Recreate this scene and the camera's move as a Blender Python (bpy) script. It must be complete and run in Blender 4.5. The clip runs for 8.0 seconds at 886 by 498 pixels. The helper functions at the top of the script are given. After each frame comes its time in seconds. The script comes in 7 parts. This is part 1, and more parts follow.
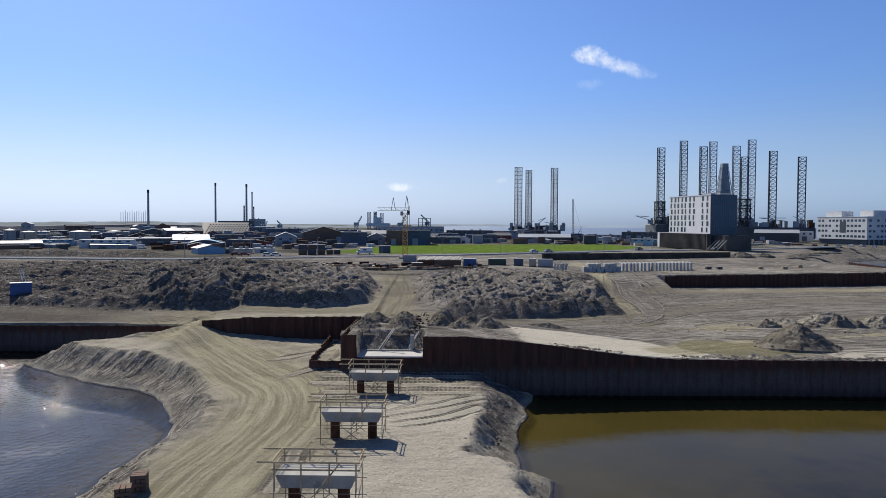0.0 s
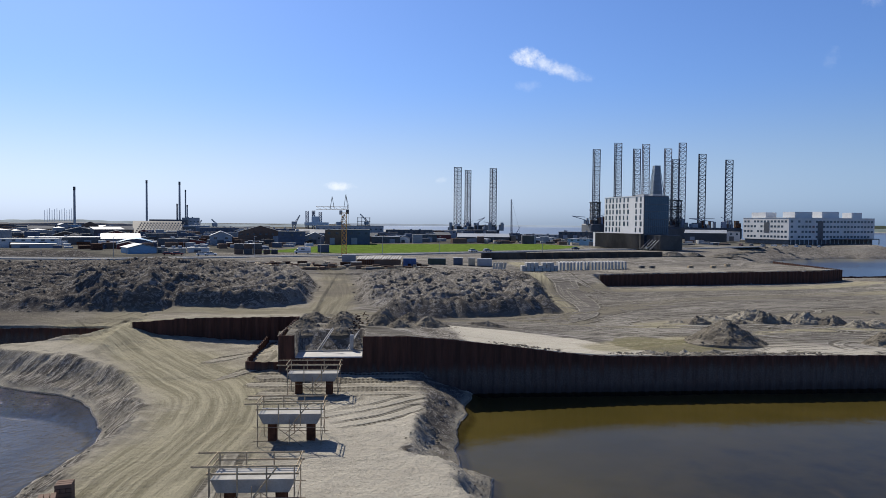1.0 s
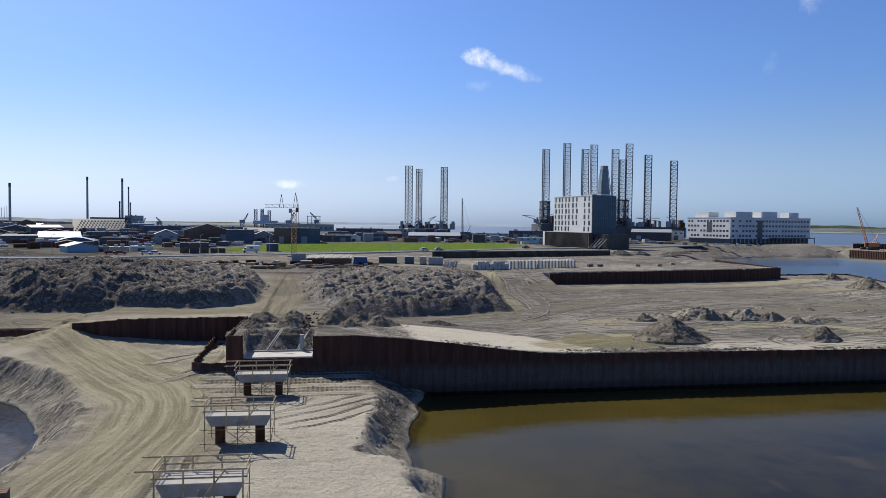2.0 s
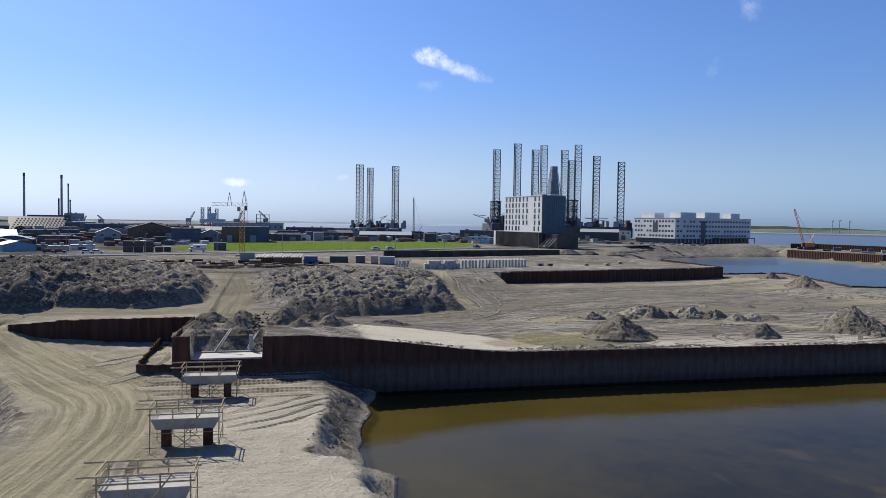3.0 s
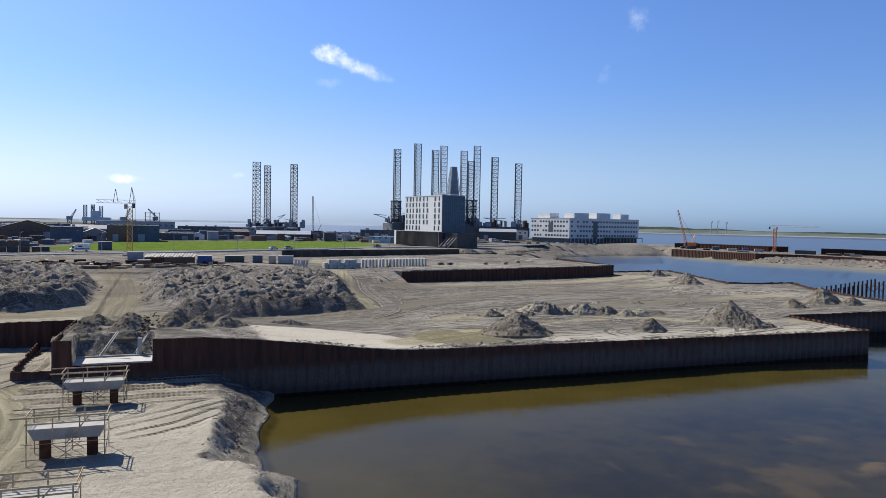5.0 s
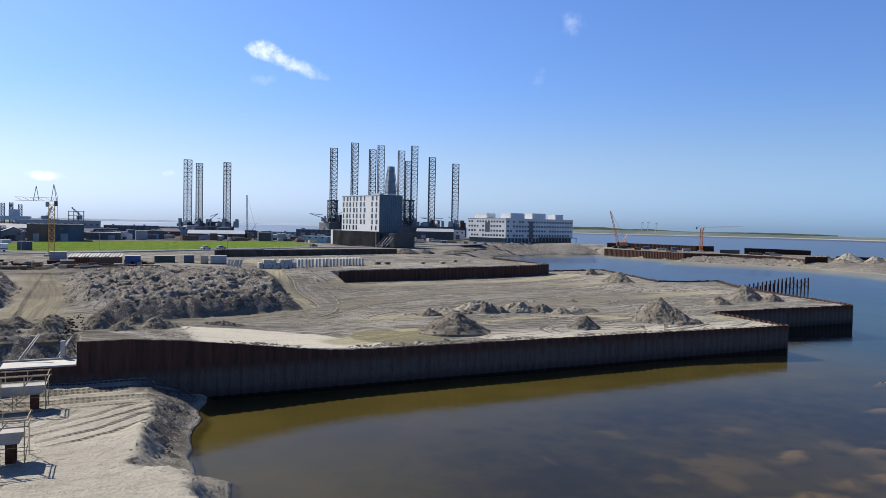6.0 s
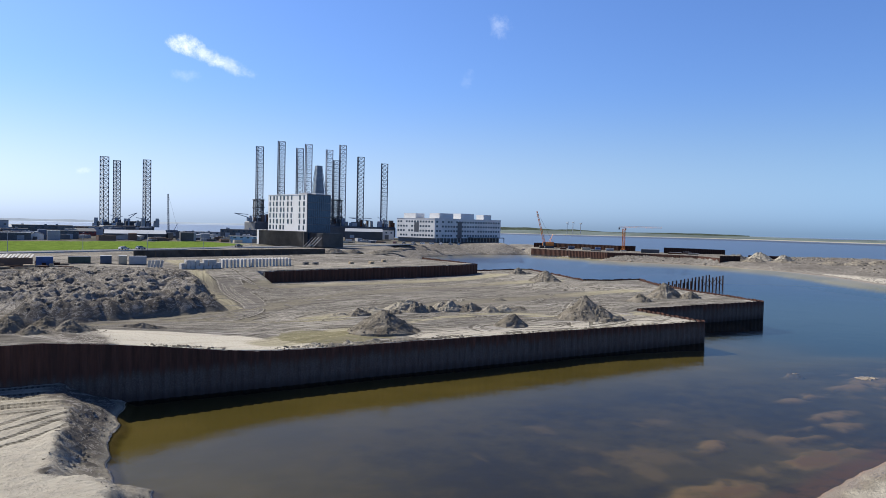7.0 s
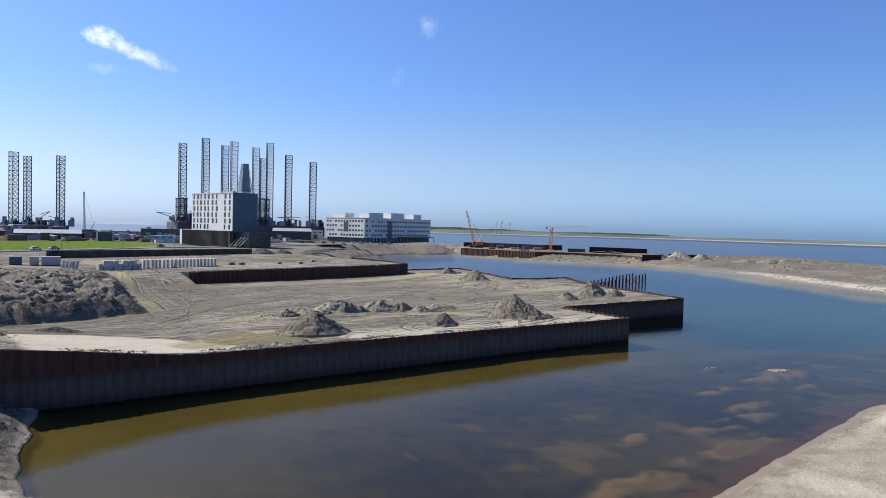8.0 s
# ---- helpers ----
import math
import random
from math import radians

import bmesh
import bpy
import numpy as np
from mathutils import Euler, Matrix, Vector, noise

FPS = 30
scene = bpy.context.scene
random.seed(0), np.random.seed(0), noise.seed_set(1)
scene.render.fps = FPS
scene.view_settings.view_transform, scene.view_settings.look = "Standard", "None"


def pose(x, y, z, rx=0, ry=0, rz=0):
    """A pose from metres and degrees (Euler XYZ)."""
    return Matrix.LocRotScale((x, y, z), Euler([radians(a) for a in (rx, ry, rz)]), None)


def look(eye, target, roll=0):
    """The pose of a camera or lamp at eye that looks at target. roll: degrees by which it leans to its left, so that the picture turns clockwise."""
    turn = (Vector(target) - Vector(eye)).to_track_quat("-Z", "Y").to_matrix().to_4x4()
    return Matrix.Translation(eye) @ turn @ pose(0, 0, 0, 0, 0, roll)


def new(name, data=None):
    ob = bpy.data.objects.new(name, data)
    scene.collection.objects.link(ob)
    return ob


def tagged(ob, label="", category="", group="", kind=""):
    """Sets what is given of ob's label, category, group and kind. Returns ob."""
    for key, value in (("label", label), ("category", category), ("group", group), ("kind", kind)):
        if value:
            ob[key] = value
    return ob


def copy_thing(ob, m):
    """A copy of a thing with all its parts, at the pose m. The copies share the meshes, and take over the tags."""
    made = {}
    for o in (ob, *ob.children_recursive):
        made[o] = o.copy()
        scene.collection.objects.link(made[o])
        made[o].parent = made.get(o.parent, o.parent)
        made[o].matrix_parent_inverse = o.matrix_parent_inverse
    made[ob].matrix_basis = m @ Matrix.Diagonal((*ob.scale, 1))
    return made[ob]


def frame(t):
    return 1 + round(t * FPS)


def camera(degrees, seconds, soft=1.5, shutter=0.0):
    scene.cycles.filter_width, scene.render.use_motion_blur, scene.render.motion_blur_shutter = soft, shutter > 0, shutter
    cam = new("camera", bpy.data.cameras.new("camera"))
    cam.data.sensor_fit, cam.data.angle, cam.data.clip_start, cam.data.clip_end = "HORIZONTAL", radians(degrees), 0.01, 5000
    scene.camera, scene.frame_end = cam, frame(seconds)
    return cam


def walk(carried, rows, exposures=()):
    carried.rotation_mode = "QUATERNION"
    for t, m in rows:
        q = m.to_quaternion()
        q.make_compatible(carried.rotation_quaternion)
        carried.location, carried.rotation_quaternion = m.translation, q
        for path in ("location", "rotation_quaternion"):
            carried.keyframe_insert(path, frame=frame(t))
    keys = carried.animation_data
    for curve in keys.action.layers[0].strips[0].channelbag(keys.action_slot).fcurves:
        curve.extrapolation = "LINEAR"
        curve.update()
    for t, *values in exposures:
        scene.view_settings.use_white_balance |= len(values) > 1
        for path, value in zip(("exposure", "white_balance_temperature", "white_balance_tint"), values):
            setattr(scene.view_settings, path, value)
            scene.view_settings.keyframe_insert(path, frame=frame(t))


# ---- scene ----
# ---------------------------------------------------------------- camera
cam = camera(64.04, 8.0, soft=0.4)
PATH = [
    (0.0, 0.0, 0.0, 22.0, 0.0, -2.113, -0.238),
    (0.5, -0.032, 0.064, 21.972, -2.827, -2.115, -0.345),
    (1.0, -0.068, 0.203, 21.938, -4.89, -2.12, -0.442),
    (1.5, -0.075, 0.298, 21.915, -6.867, -2.146, -0.495),
    (3.0, -0.23, 0.493, 21.87, -12.787, -2.189, -0.817),
    (3.5, -0.27, 0.53, 21.835, -14.844, -2.139, -0.899),
    (4.0, -0.30, 0.54, 21.797, -17.017, -2.117, -0.972),
    (5.5, -0.285, 0.597, 21.624, -23.068, -2.043, -1.105),
    (6.0, -0.299, 0.635, 21.544, -25.888, -1.985, -1.184),
    (6.5, -0.335, 0.65, 21.471, -28.874, -1.925, -1.237),
    (7.0, -0.36, 0.69, 21.397, -31.629, -1.845, -1.27),
    (7.5, -0.345, 0.79, 21.352, -34.215, -1.787, -1.26),
    (8.0, -0.32, 0.926, 21.334, -37.289, -1.744, -1.324),
]
walk(cam, [(t, pose(x, y, z, 90 + pitch, roll, yaw)) for t, x, y, z, yaw, pitch, roll in PATH],
     [(0.0, 0.40), (4.0, 0.60), (8.0, 0.82)])

# ---------------------------------------------------------------- light
SUN_AZ, SUN_EL = radians(-30), radians(44)      # azimuth from +y towards +x
SUN_DIR = Vector((math.sin(SUN_AZ) * math.cos(SUN_EL), math.cos(SUN_AZ) * math.cos(SUN_EL), math.sin(SUN_EL)))
world = bpy.data.worlds.new("sky")
scene.world = world
world.use_nodes = True


def sky_nodes():
    nt = world.node_tree
    nt.nodes.clear()
    out = nt.nodes.new("ShaderNodeOutputWorld")
    bg = nt.nodes.new("ShaderNodeBackground")
    sky = nt.nodes.new("ShaderNodeTexSky")
    sky.sky_type, sky.sun_disc = "NISHITA", False
    sky.sun_elevation, sky.sun_rotation = SUN_EL, SUN_AZ
    sky.air_density, sky.dust_density, sky.ozone_density = 1.1, 0.8, 4.0
    bg.inputs["Strength"].default_value = 0.065
    # a handful of small wispy clouds, fixed in the sky
    co = nt.nodes.new("ShaderNodeTexCoord")
    total = None
    clouds = [((0.194, 0.954, 0.226), 34, 66, -4, 1.0), ((0.222, 0.951, 0.215), 24, 70, -24, 0.75), ((0.254, 0.946, 0.204), 24, 74, -18, 0.5),
              ((0.197, 0.962, 0.187), 40, 90, 0, 0.22), ((-0.059, 0.997, 0.050), 30, 130, 0, 0.75),
              ((0.085, 0.995, 0.060), 60, 150, 10, 0.5), ((0.563, 0.78, 0.272), 42, 50, -20, 0.25),
              ((0.54, 0.817, 0.203), 70, 42, -30, 0.13)]
    ns = nt.nodes.new("ShaderNodeTexNoise")
    ns.inputs["Scale"].default_value, ns.inputs["Detail"].default_value, ns.inputs["Roughness"].default_value = 26, 9, 0.7
    nt.links.new(co.outputs["Generated"], ns.inputs["Vector"])
    for d, sx, sy, tilt, power in clouds:
        d = Vector(d).normalized()
        right = Vector((d.y, -d.x, 0)).normalized()
        up = right.cross(d)
        a = radians(tilt)
        right, up = right * math.cos(a) + up * math.sin(a), up * math.cos(a) - right * math.sin(a)
        terms = []
        for axis, s in ((right, sx), (up, sy)):
            sub = nt.nodes.new("ShaderNodeVectorMath")
            sub.operation = "SUBTRACT"
            nt.links.new(co.outputs["Generated"], sub.inputs[0])
            sub.inputs[1].default_value = d
            dot = nt.nodes.new("ShaderNodeVectorMath")
            dot.operation = "DOT_PRODUCT"
            nt.links.new(sub.outputs[0], dot.inputs[0])
            dot.inputs[1].default_value = axis * s
            sq = nt.nodes.new("ShaderNodeMath")
            sq.operation = "MULTIPLY"
            nt.links.new(dot.outputs["Value"], sq.inputs[0])
            nt.links.new(dot.outputs["Value"], sq.inputs[1])
            terms.append(sq)
        # 1 - distance^2, broken up by the noise
        add = nt.nodes.new("ShaderNodeMath")
        add.operation = "ADD"
        nt.links.new(terms[0].outputs[0], add.inputs[0])
        nt.links.new(terms[1].outputs[0], add.inputs[1])
        mix = nt.nodes.new("ShaderNodeMath")
        mix.operation = "MULTIPLY_ADD"
        nt.links.new(ns.outputs["Fac"], mix.inputs[0])
        mix.inputs[1].default_value, mix.inputs[2].default_value = 3.2, -1.05
        m2 = nt.nodes.new("ShaderNodeMath")
        m2.operation = "SUBTRACT"
        nt.links.new(mix.outputs[0], m2.inputs[0])
        nt.links.new(add.outputs[0], m2.inputs[1])
        ramp = nt.nodes.new("ShaderNodeMapRange")
        ramp.interpolation_type = "SMOOTHSTEP"
        ramp.inputs["From Min"].default_value, ramp.inputs["From Max"].default_value = -0.1, 1.25
        ramp.inputs["To Max"].default_value = power
        nt.links.new(m2.outputs[0], ramp.inputs["Value"])
        if total is None:
            total = ramp.outputs[0]
        else:
            mx = nt.nodes.new("ShaderNodeMath")
            mx.operation = "MAXIMUM"
            nt.links.new(total, mx.inputs[0])
            nt.links.new(ramp.outputs[0], mx.inputs[1])
            total = mx.outputs[0]
    tint = nt.nodes.new("ShaderNodeMix")
    tint.data_type = "RGBA"
    nt.links.new(total, tint.inputs["Factor"])
    # deeper blue overhead; pale, hazy blue towards the horizon
    blue = nt.nodes.new("ShaderNodeMix")
    blue.data_type, blue.blend_type = "RGBA", "MULTIPLY"
    blue.inputs["Factor"].default_value = 1.0
    nt.links.new(sky.outputs[0], blue.inputs["A"])
    blue.inputs["B"].default_value = (0.745, 0.97, 1.45, 1)
    grey = nt.nodes.new("ShaderNodeRGBToBW")
    nt.links.new(sky.outputs[0], grey.inputs[0])
    pale = nt.nodes.new("ShaderNodeMix")
    pale.data_type, pale.blend_type = "RGBA", "MULTIPLY"
    pale.inputs["Factor"].default_value = 1.0
    nt.links.new(grey.outputs[0], pale.inputs["A"])
    up = nt.nodes.new("ShaderNodeSeparateXYZ")
    nt.links.new(co.outputs["Generated"], up.inputs[0])
    low = nt.nodes.new("ShaderNodeMapRange")
    low.interpolation_type = "SMOOTHSTEP"
    low.inputs["From Min"].default_value, low.inputs["From Max"].default_value = -0.02, 0.2
    low.inputs["To Min"].default_value, low.inputs["To Max"].default_value = 0.9, 0.0
    nt.links.new(up.outputs["Z"], low.inputs["Value"])
    deep = nt.nodes.new("ShaderNodeMapRange")
    deep.interpolation_type = "SMOOTHSTEP"
    deep.inputs["From Min"].default_value, deep.inputs["From Max"].default_value = 0.3, 0.85
    deep.inputs["To Min"].default_value, deep.inputs["To Max"].default_value = 1.0, 0.72
    nt.links.new(up.outputs["Z"], deep.inputs["Value"])
    zenith = nt.nodes.new("ShaderNodeMix")
    zenith.data_type, zenith.blend_type = "RGBA", "MULTIPLY"
    zenith.inputs["Factor"].default_value = 1.0
    nt.links.new(blue.outputs["Result"], zenith.inputs["A"])
    nt.links.new(deep.outputs[0], zenith.inputs["B"])
    side = nt.nodes.new("ShaderNodeVectorMath")
    side.operation = "DOT_PRODUCT"
    nt.links.new(co.outputs["Generated"], side.inputs[0])
    side.inputs[1].default_value = SUN_DIR
    sunny = nt.nodes.new("ShaderNodeMapRange")
    sunny.inputs["From Min"].default_value, sunny.inputs["From Max"].default_value = -0.1, 0.72
    nt.links.new(side.outputs["Value"], sunny.inputs["Value"])
    cast = nt.nodes.new("ShaderNodeMix")
    cast.data_type = "RGBA"
    nt.links.new(sunny.outputs[0], cast.inputs["Factor"])
    cast.inputs["A"].default_value, cast.inputs["B"].default_value = (0.69, 1.205, 1.95, 1), (0.98, 1.15, 1.47, 1)
    nt.links.new(cast.outputs["Result"], pale.inputs["B"])
    haze = nt.nodes.new("ShaderNodeMix")
    haze.data_type = "RGBA"
    nt.links.new(low.outputs[0], haze.inputs["Factor"])
    nt.links.new(zenith.outputs["Result"], haze.inputs["A"])
    nt.links.new(pale.outputs["Result"], haze.inputs["B"])
    # the glow of the air on the sun's side
    glow = nt.nodes.new("ShaderNodeMapRange")
    glow.interpolation_type = "SMOOTHSTEP"
    glow.inputs["From Min"].default_value, glow.inputs["From Max"].default_value = -0.1, 0.62
    glow.inputs["To Min"].default_value, glow.inputs["To Max"].default_value = 0.94, 0.95
    nt.links.new(side.outputs["Value"], glow.inputs["Value"])
    lit = nt.nodes.new("ShaderNodeMix")
    lit.data_type, lit.blend_type = "RGBA", "MULTIPLY"
    lit.inputs["Factor"].default_value = 1.0
    nt.links.new(haze.outputs["Result"], lit.inputs["A"])
    nt.links.new(glow.outputs[0], lit.inputs["B"])
    nt.links.new(lit.outputs["Result"], tint.inputs["A"])
    tint.inputs["B"].default_value = (12.0, 12.4, 12.8, 1)
    nt.links.new(tint.outputs["Result"], bg.inputs["Color"])
    nt.links.new(bg.outputs[0], out.inputs["Surface"])


sky_nodes()
sun = new("sun", bpy.data.lights.new("sun", "SUN"))
sun.data.energy, sun.data.angle, sun.data.color = 5.0, radians(0.53), (1.0, 0.925, 0.80)
sun.matrix_world = look(SUN_DIR * 300, (0, 0, 0))


# ---------------------------------------------------------------- materials
def material(name):
    m = bpy.data.materials.new(name)
    m.use_nodes = True
    nt = m.node_tree
    return m, nt, nt.nodes["Principled BSDF"]


def noise_node(nt, scale, detail=6, rough=0.6, vector=None, dims="3D"):
    n = nt.nodes.new("ShaderNodeTexNoise")
    n.noise_dimensions = dims
    n.inputs["Scale"].default_value, n.inputs["Detail"].default_value, n.inputs["Roughness"].default_value = scale, detail, rough
    if vector is not None:
        nt.links.new(vector, n.inputs["Vector"])
    return n


def ramp_node(nt, value, lo, hi, to_lo=0.0, to_hi=1.0):
    r = nt.nodes.new("ShaderNodeMapRange")
    r.interpolation_type = "SMOOTHSTEP"
    r.inputs["From Min"].default_value, r.inputs["From Max"].default_value = lo, hi
    r.inputs["To Min"].default_value, r.inputs["To Max"].default_value = to_lo, to_hi
    nt.links.new(value, r.inputs["Value"])
    return r.outputs[0]


def mix_node(nt, fac, a, b, blend="MIX"):
    m = nt.nodes.new("ShaderNodeMix")
    m.data_type, m.blend_type = "RGBA", blend
    for key, v in (("Factor", fac), ("A", a), ("B", b)):
        if isinstance(v, (tuple, list)):
            m.inputs[key].default_value = (*v, 1)
        elif isinstance(v, (int, float)):
            m.inputs[key].default_value = v
        else:
            nt.links.new(v, m.inputs[key])
    return m.outputs["Result"]


def math_node(nt, op, a, b=0.0):
    m = nt.nodes.new("ShaderNodeMath")
    m.operation = op
    for i, v in enumerate((a, b)):
        if isinstance(v, (int, float)):
            m.inputs[i].default_value = v
        else:
            nt.links.new(v, m.inputs[i])
    return m.outputs[0]


def world_pos(nt):
    return nt.nodes.new("ShaderNodeNewGeometry").outputs["Position"]


def bump_node(nt, bsdf, height, strength, distance):
    b = nt.nodes.new("ShaderNodeBump")
    b.inputs["Strength"].default_value, b.inputs["Distance"].default_value = strength, distance
    nt.links.new(height, b.inputs["Height"])
    nt.links.new(b.outputs[0], bsdf.inputs["Normal"])


def plain(name, colour, rough=0.6, metal=0.0, vary=0.25, scale=0.6, fine=8.0, bump=0.0, rand=0.0):
    """A painted or bare surface: base colour, blotches and fine grain, in world space."""
    m, nt, bsdf = material(name)
    p = world_pos(nt)
    big, small = noise_node(nt, scale, 5, 0.6, p), noise_node(nt, fine, 4, 0.6, p)
    dark = tuple(c * (1 - vary) for c in colour)
    light = tuple(min(1, c * (1 + vary * 0.7)) for c in colour)
    col = mix_node(nt, ramp_node(nt, big.outputs["Fac"], 0.3, 0.7), dark, light)
    col = mix_node(nt, ramp_node(nt, small.outputs["Fac"], 0.35, 0.75, 0, vary), col, tuple(c * 0.5 for c in colour))
    if rand:
        info = nt.nodes.new("ShaderNodeObjectInfo")
        col = mix_node(nt, math_node(nt, "MULTIPLY", info.outputs["Random"], rand), col, tuple(c * 0.45 for c in colour))
    nt.links.new(col, bsdf.inputs["Base Color"])
    bsdf.inputs["Roughness"].default_value, bsdf.inputs["Metallic"].default_value = rough, metal
    bsdf.inputs["Specular IOR Level"].default_value = 0.08 if rough > 0.75 else 0.4
    if bump:
        bump_node(nt, bsdf, small.outputs["Fac"], 0.6, bump)
    return m


def ground_material():
    """Sand, soil heaps, haul roads, wet banks and grass, mixed by the ground's own attributes."""
    m, nt, bsdf = material("sand_ground")
    p = world_pos(nt)

    def attr(key):
        a = nt.nodes.new("ShaderNodeAttribute")
        a.attribute_name = key
        return a.outputs["Fac"]

    n_big, n_mid = noise_node(nt, 0.035, 6, 0.6, p), noise_node(nt, 0.35, 8, 0.65, p)
    n_fine, n_grit = noise_node(nt, 1.3, 8, 0.72, p), noise_node(nt, 3.5, 6, 0.75, p)
    # dry pale sand against browner, damp sand
    damp = math_node(nt, "ADD", math_node(nt, "MULTIPLY", n_big.outputs["Fac"], 0.5), math_node(nt, "MULTIPLY", n_mid.outputs["Fac"], 0.5))
    sand = mix_node(nt, ramp_node(nt, damp, 0.4, 0.6), (0.20, 0.184, 0.15), (0.33, 0.307, 0.252))
    sand = mix_node(nt, math_node(nt, "MULTIPLY", attr("level"), ramp_node(nt, damp, 0.44, 0.58, 0.95, 0.6)), sand, (0.116, 0.110, 0.105))
    sand = mix_node(nt, attr("pale"), sand, (0.445, 0.418, 0.355))
    # long thin scratches left by blades and wheels over the levelled fill, in two directions
    warp = noise_node(nt, 0.022, 3, 0.55, p)
    wv = nt.nodes.new("ShaderNodeVectorMath")
    wv.operation = "MULTIPLY_ADD"
    nt.links.new(warp.outputs["Color"], wv.inputs[0])
    wv.inputs[1].default_value = (26, 38, 0)
    nt.links.new(p, wv.inputs[2])
    scratches = []
    for turn, fine_ in ((9, 0.9), (-24, 1.15)):
        mp = nt.nodes.new("ShaderNodeMapping")
        mp.vector_type = "TEXTURE"
        mp.inputs["Scale"].default_value, mp.inputs["Rotation"].default_value = (11.0, 0.9 / fine_, 5.0), (0, 0, radians(turn))
        nt.links.new(wv.outputs[0], mp.inputs["Vector"])
        scratches.append(noise_node(nt, 1.0, 7, 0.62, mp.outputs[0]).outputs["Fac"])
    level = attr("level")
    dark_line = math_node(nt, "MULTIPLY", level, ramp_node(nt, scratches[0], 0.51, 0.565, 0, 0.9))
    sand = mix_node(nt, dark_line, sand, (0.075, 0.071, 0.063))
    pale_line = math_node(nt, "MULTIPLY", level, ramp_node(nt, scratches[1], 0.53, 0.60, 0, 0.8))
    sand = mix_node(nt, pale_line, sand, (0.312, 0.298, 0.28))
    sand = mix_node(nt, math_node(nt, "MULTIPLY", attr("mud"), ramp_node(nt, scratches[0], 0.42, 0.6, 0.5, 0.95)), sand, (0.10, 0.094, 0.089))
    # soil of the heaps: damp and dry tones; sunlit crests, shaded folds painted in
    fold_v = nt.nodes.new("ShaderNodeVectorMath")
    fold_v.operation = "MULTIPLY_ADD"
    nt.links.new(noise_node(nt, 0.16, 4, 0.6, p).outputs["Color"], fold_v.inputs[0])
    fold_v.inputs[1].default_value = (14, 14, 6)
    nt.links.new(p, fold_v.inputs[2])
    folds = []
    for turn, size in ((34, (2.6, 0.5, 1.0)), (-50, (1.9, 0.5, 0.9))):
        mp = nt.nodes.new("ShaderNodeMapping")
        mp.vector_type = "TEXTURE"
        mp.inputs["Scale"].default_value, mp.inputs["Rotation"].default_value = size, (0, 0, radians(turn))
        nt.links.new(fold_v.outputs[0], mp.inputs["Vector"])
        folds.append(noise_node(nt, 1.0, 6, 0.68, mp.outputs[0]).outputs["Fac"])
    soil = mix_node(nt, ramp_node(nt, damp, 0.42, 0.58), (0.09, 0.082, 0.073), (0.196, 0.183, 0.164))
    soil = mix_node(nt, ramp_node(nt, folds[0], 0.50, 0.57, 0, 0.85), soil, (0.30, 0.284, 0.262))
    soil = mix_node(nt, ramp_node(nt, folds[1], 0.47, 0.40, 0, 0.8), soil, (0.066, 0.061, 0.056))
    # darker, peaty soil in the western heaps
    soil = mix_node(nt, math_node(nt, "MULTIPLY", attr("peat"), ramp_node(nt, folds[0], 0.47, 0.58, 0.9, 0.25)), soil, (0.072, 0.066, 0.062))
    # runs of dry and damp soil down the tipped western bank
    mp = nt.nodes.new("ShaderNodeMapping")
    mp.vector_type = "TEXTURE"
    mp.inputs["Scale"].default_value, mp.inputs["Rotation"].default_value = (2.4, 0.4, 1.2), (0, 0, radians(52))
    nt.links.new(p, mp.inputs["Vector"])
    runs = noise_node(nt, 1.0, 7, 0.7, mp.outputs[0]).outputs["Fac"]
    soil = mix_node(nt, math_node(nt, "MULTIPLY", attr("bank"), ramp_node(nt, runs, 0.53, 0.60, 0, 0.8)), soil, (0.38, 0.355, 0.305))
    soil = mix_node(nt, math_node(nt, "MULTIPLY", attr("bank"), ramp_node(nt, runs, 0.49, 0.42, 0, 0.8)), soil, (0.066, 0.061, 0.055))
    # soil driven flat, with long streaks
    soil = mix_node(nt, math_node(nt, "MULTIPLY", attr("flat"), ramp_node(nt, scratches[0], 0.42, 0.6, 0.9, 0.5)), soil, (0.088, 0.081, 0.072))
    col = mix_node(nt, attr("soil"), sand, soil)
    # haul roads: streaks that run along the way
    comb = nt.nodes.new("ShaderNodeCombineXYZ")
    nt.links.new(math_node(nt, "MULTIPLY", attr("lane_u"), 1.3), comb.inputs[0])
    nt.links.new(math_node(nt, "MULTIPLY", attr("lane_s"), 0.05), comb.inputs[1])
    streak = noise_node(nt, 1.0, 6, 0.72, comb.outputs[0], "2D")
    lane = mix_node(nt, ramp_node(nt, streak.outputs["Fac"], 0.32, 0.66), (0.19, 0.175, 0.122), (0.33, 0.306, 0.22))
    lane = mix_node(nt, attr("mud"), lane, (0.118, 0.109, 0.098))
    col = mix_node(nt, math_node(nt, "MULTIPLY", attr("lane"), 0.9), col, lane)
    # a pair of tyre tracks along each narrow way, with the tread's cross bars
    wheel = math_node(nt, "ABSOLUTE", math_node(nt, "SUBTRACT", math_node(nt, "ABSOLUTE", attr("lane_v")), 0.95))
    wheel = math_node(nt, "ADD", wheel, math_node(nt, "MULTIPLY", math_node(nt, "SUBTRACT", n_fine.outputs["Fac"], 0.5), 0.5))
    tyre = math_node(nt, "MULTIPLY", attr("rut"), ramp_node(nt, wheel, 0.22, 0.42, 1, 0))
    bars = ramp_node(nt, math_node(nt, "SINE", math_node(nt, "MULTIPLY", attr("lane_s"), 12.0)), -0.3, 0.5, 0.6, 1.0)
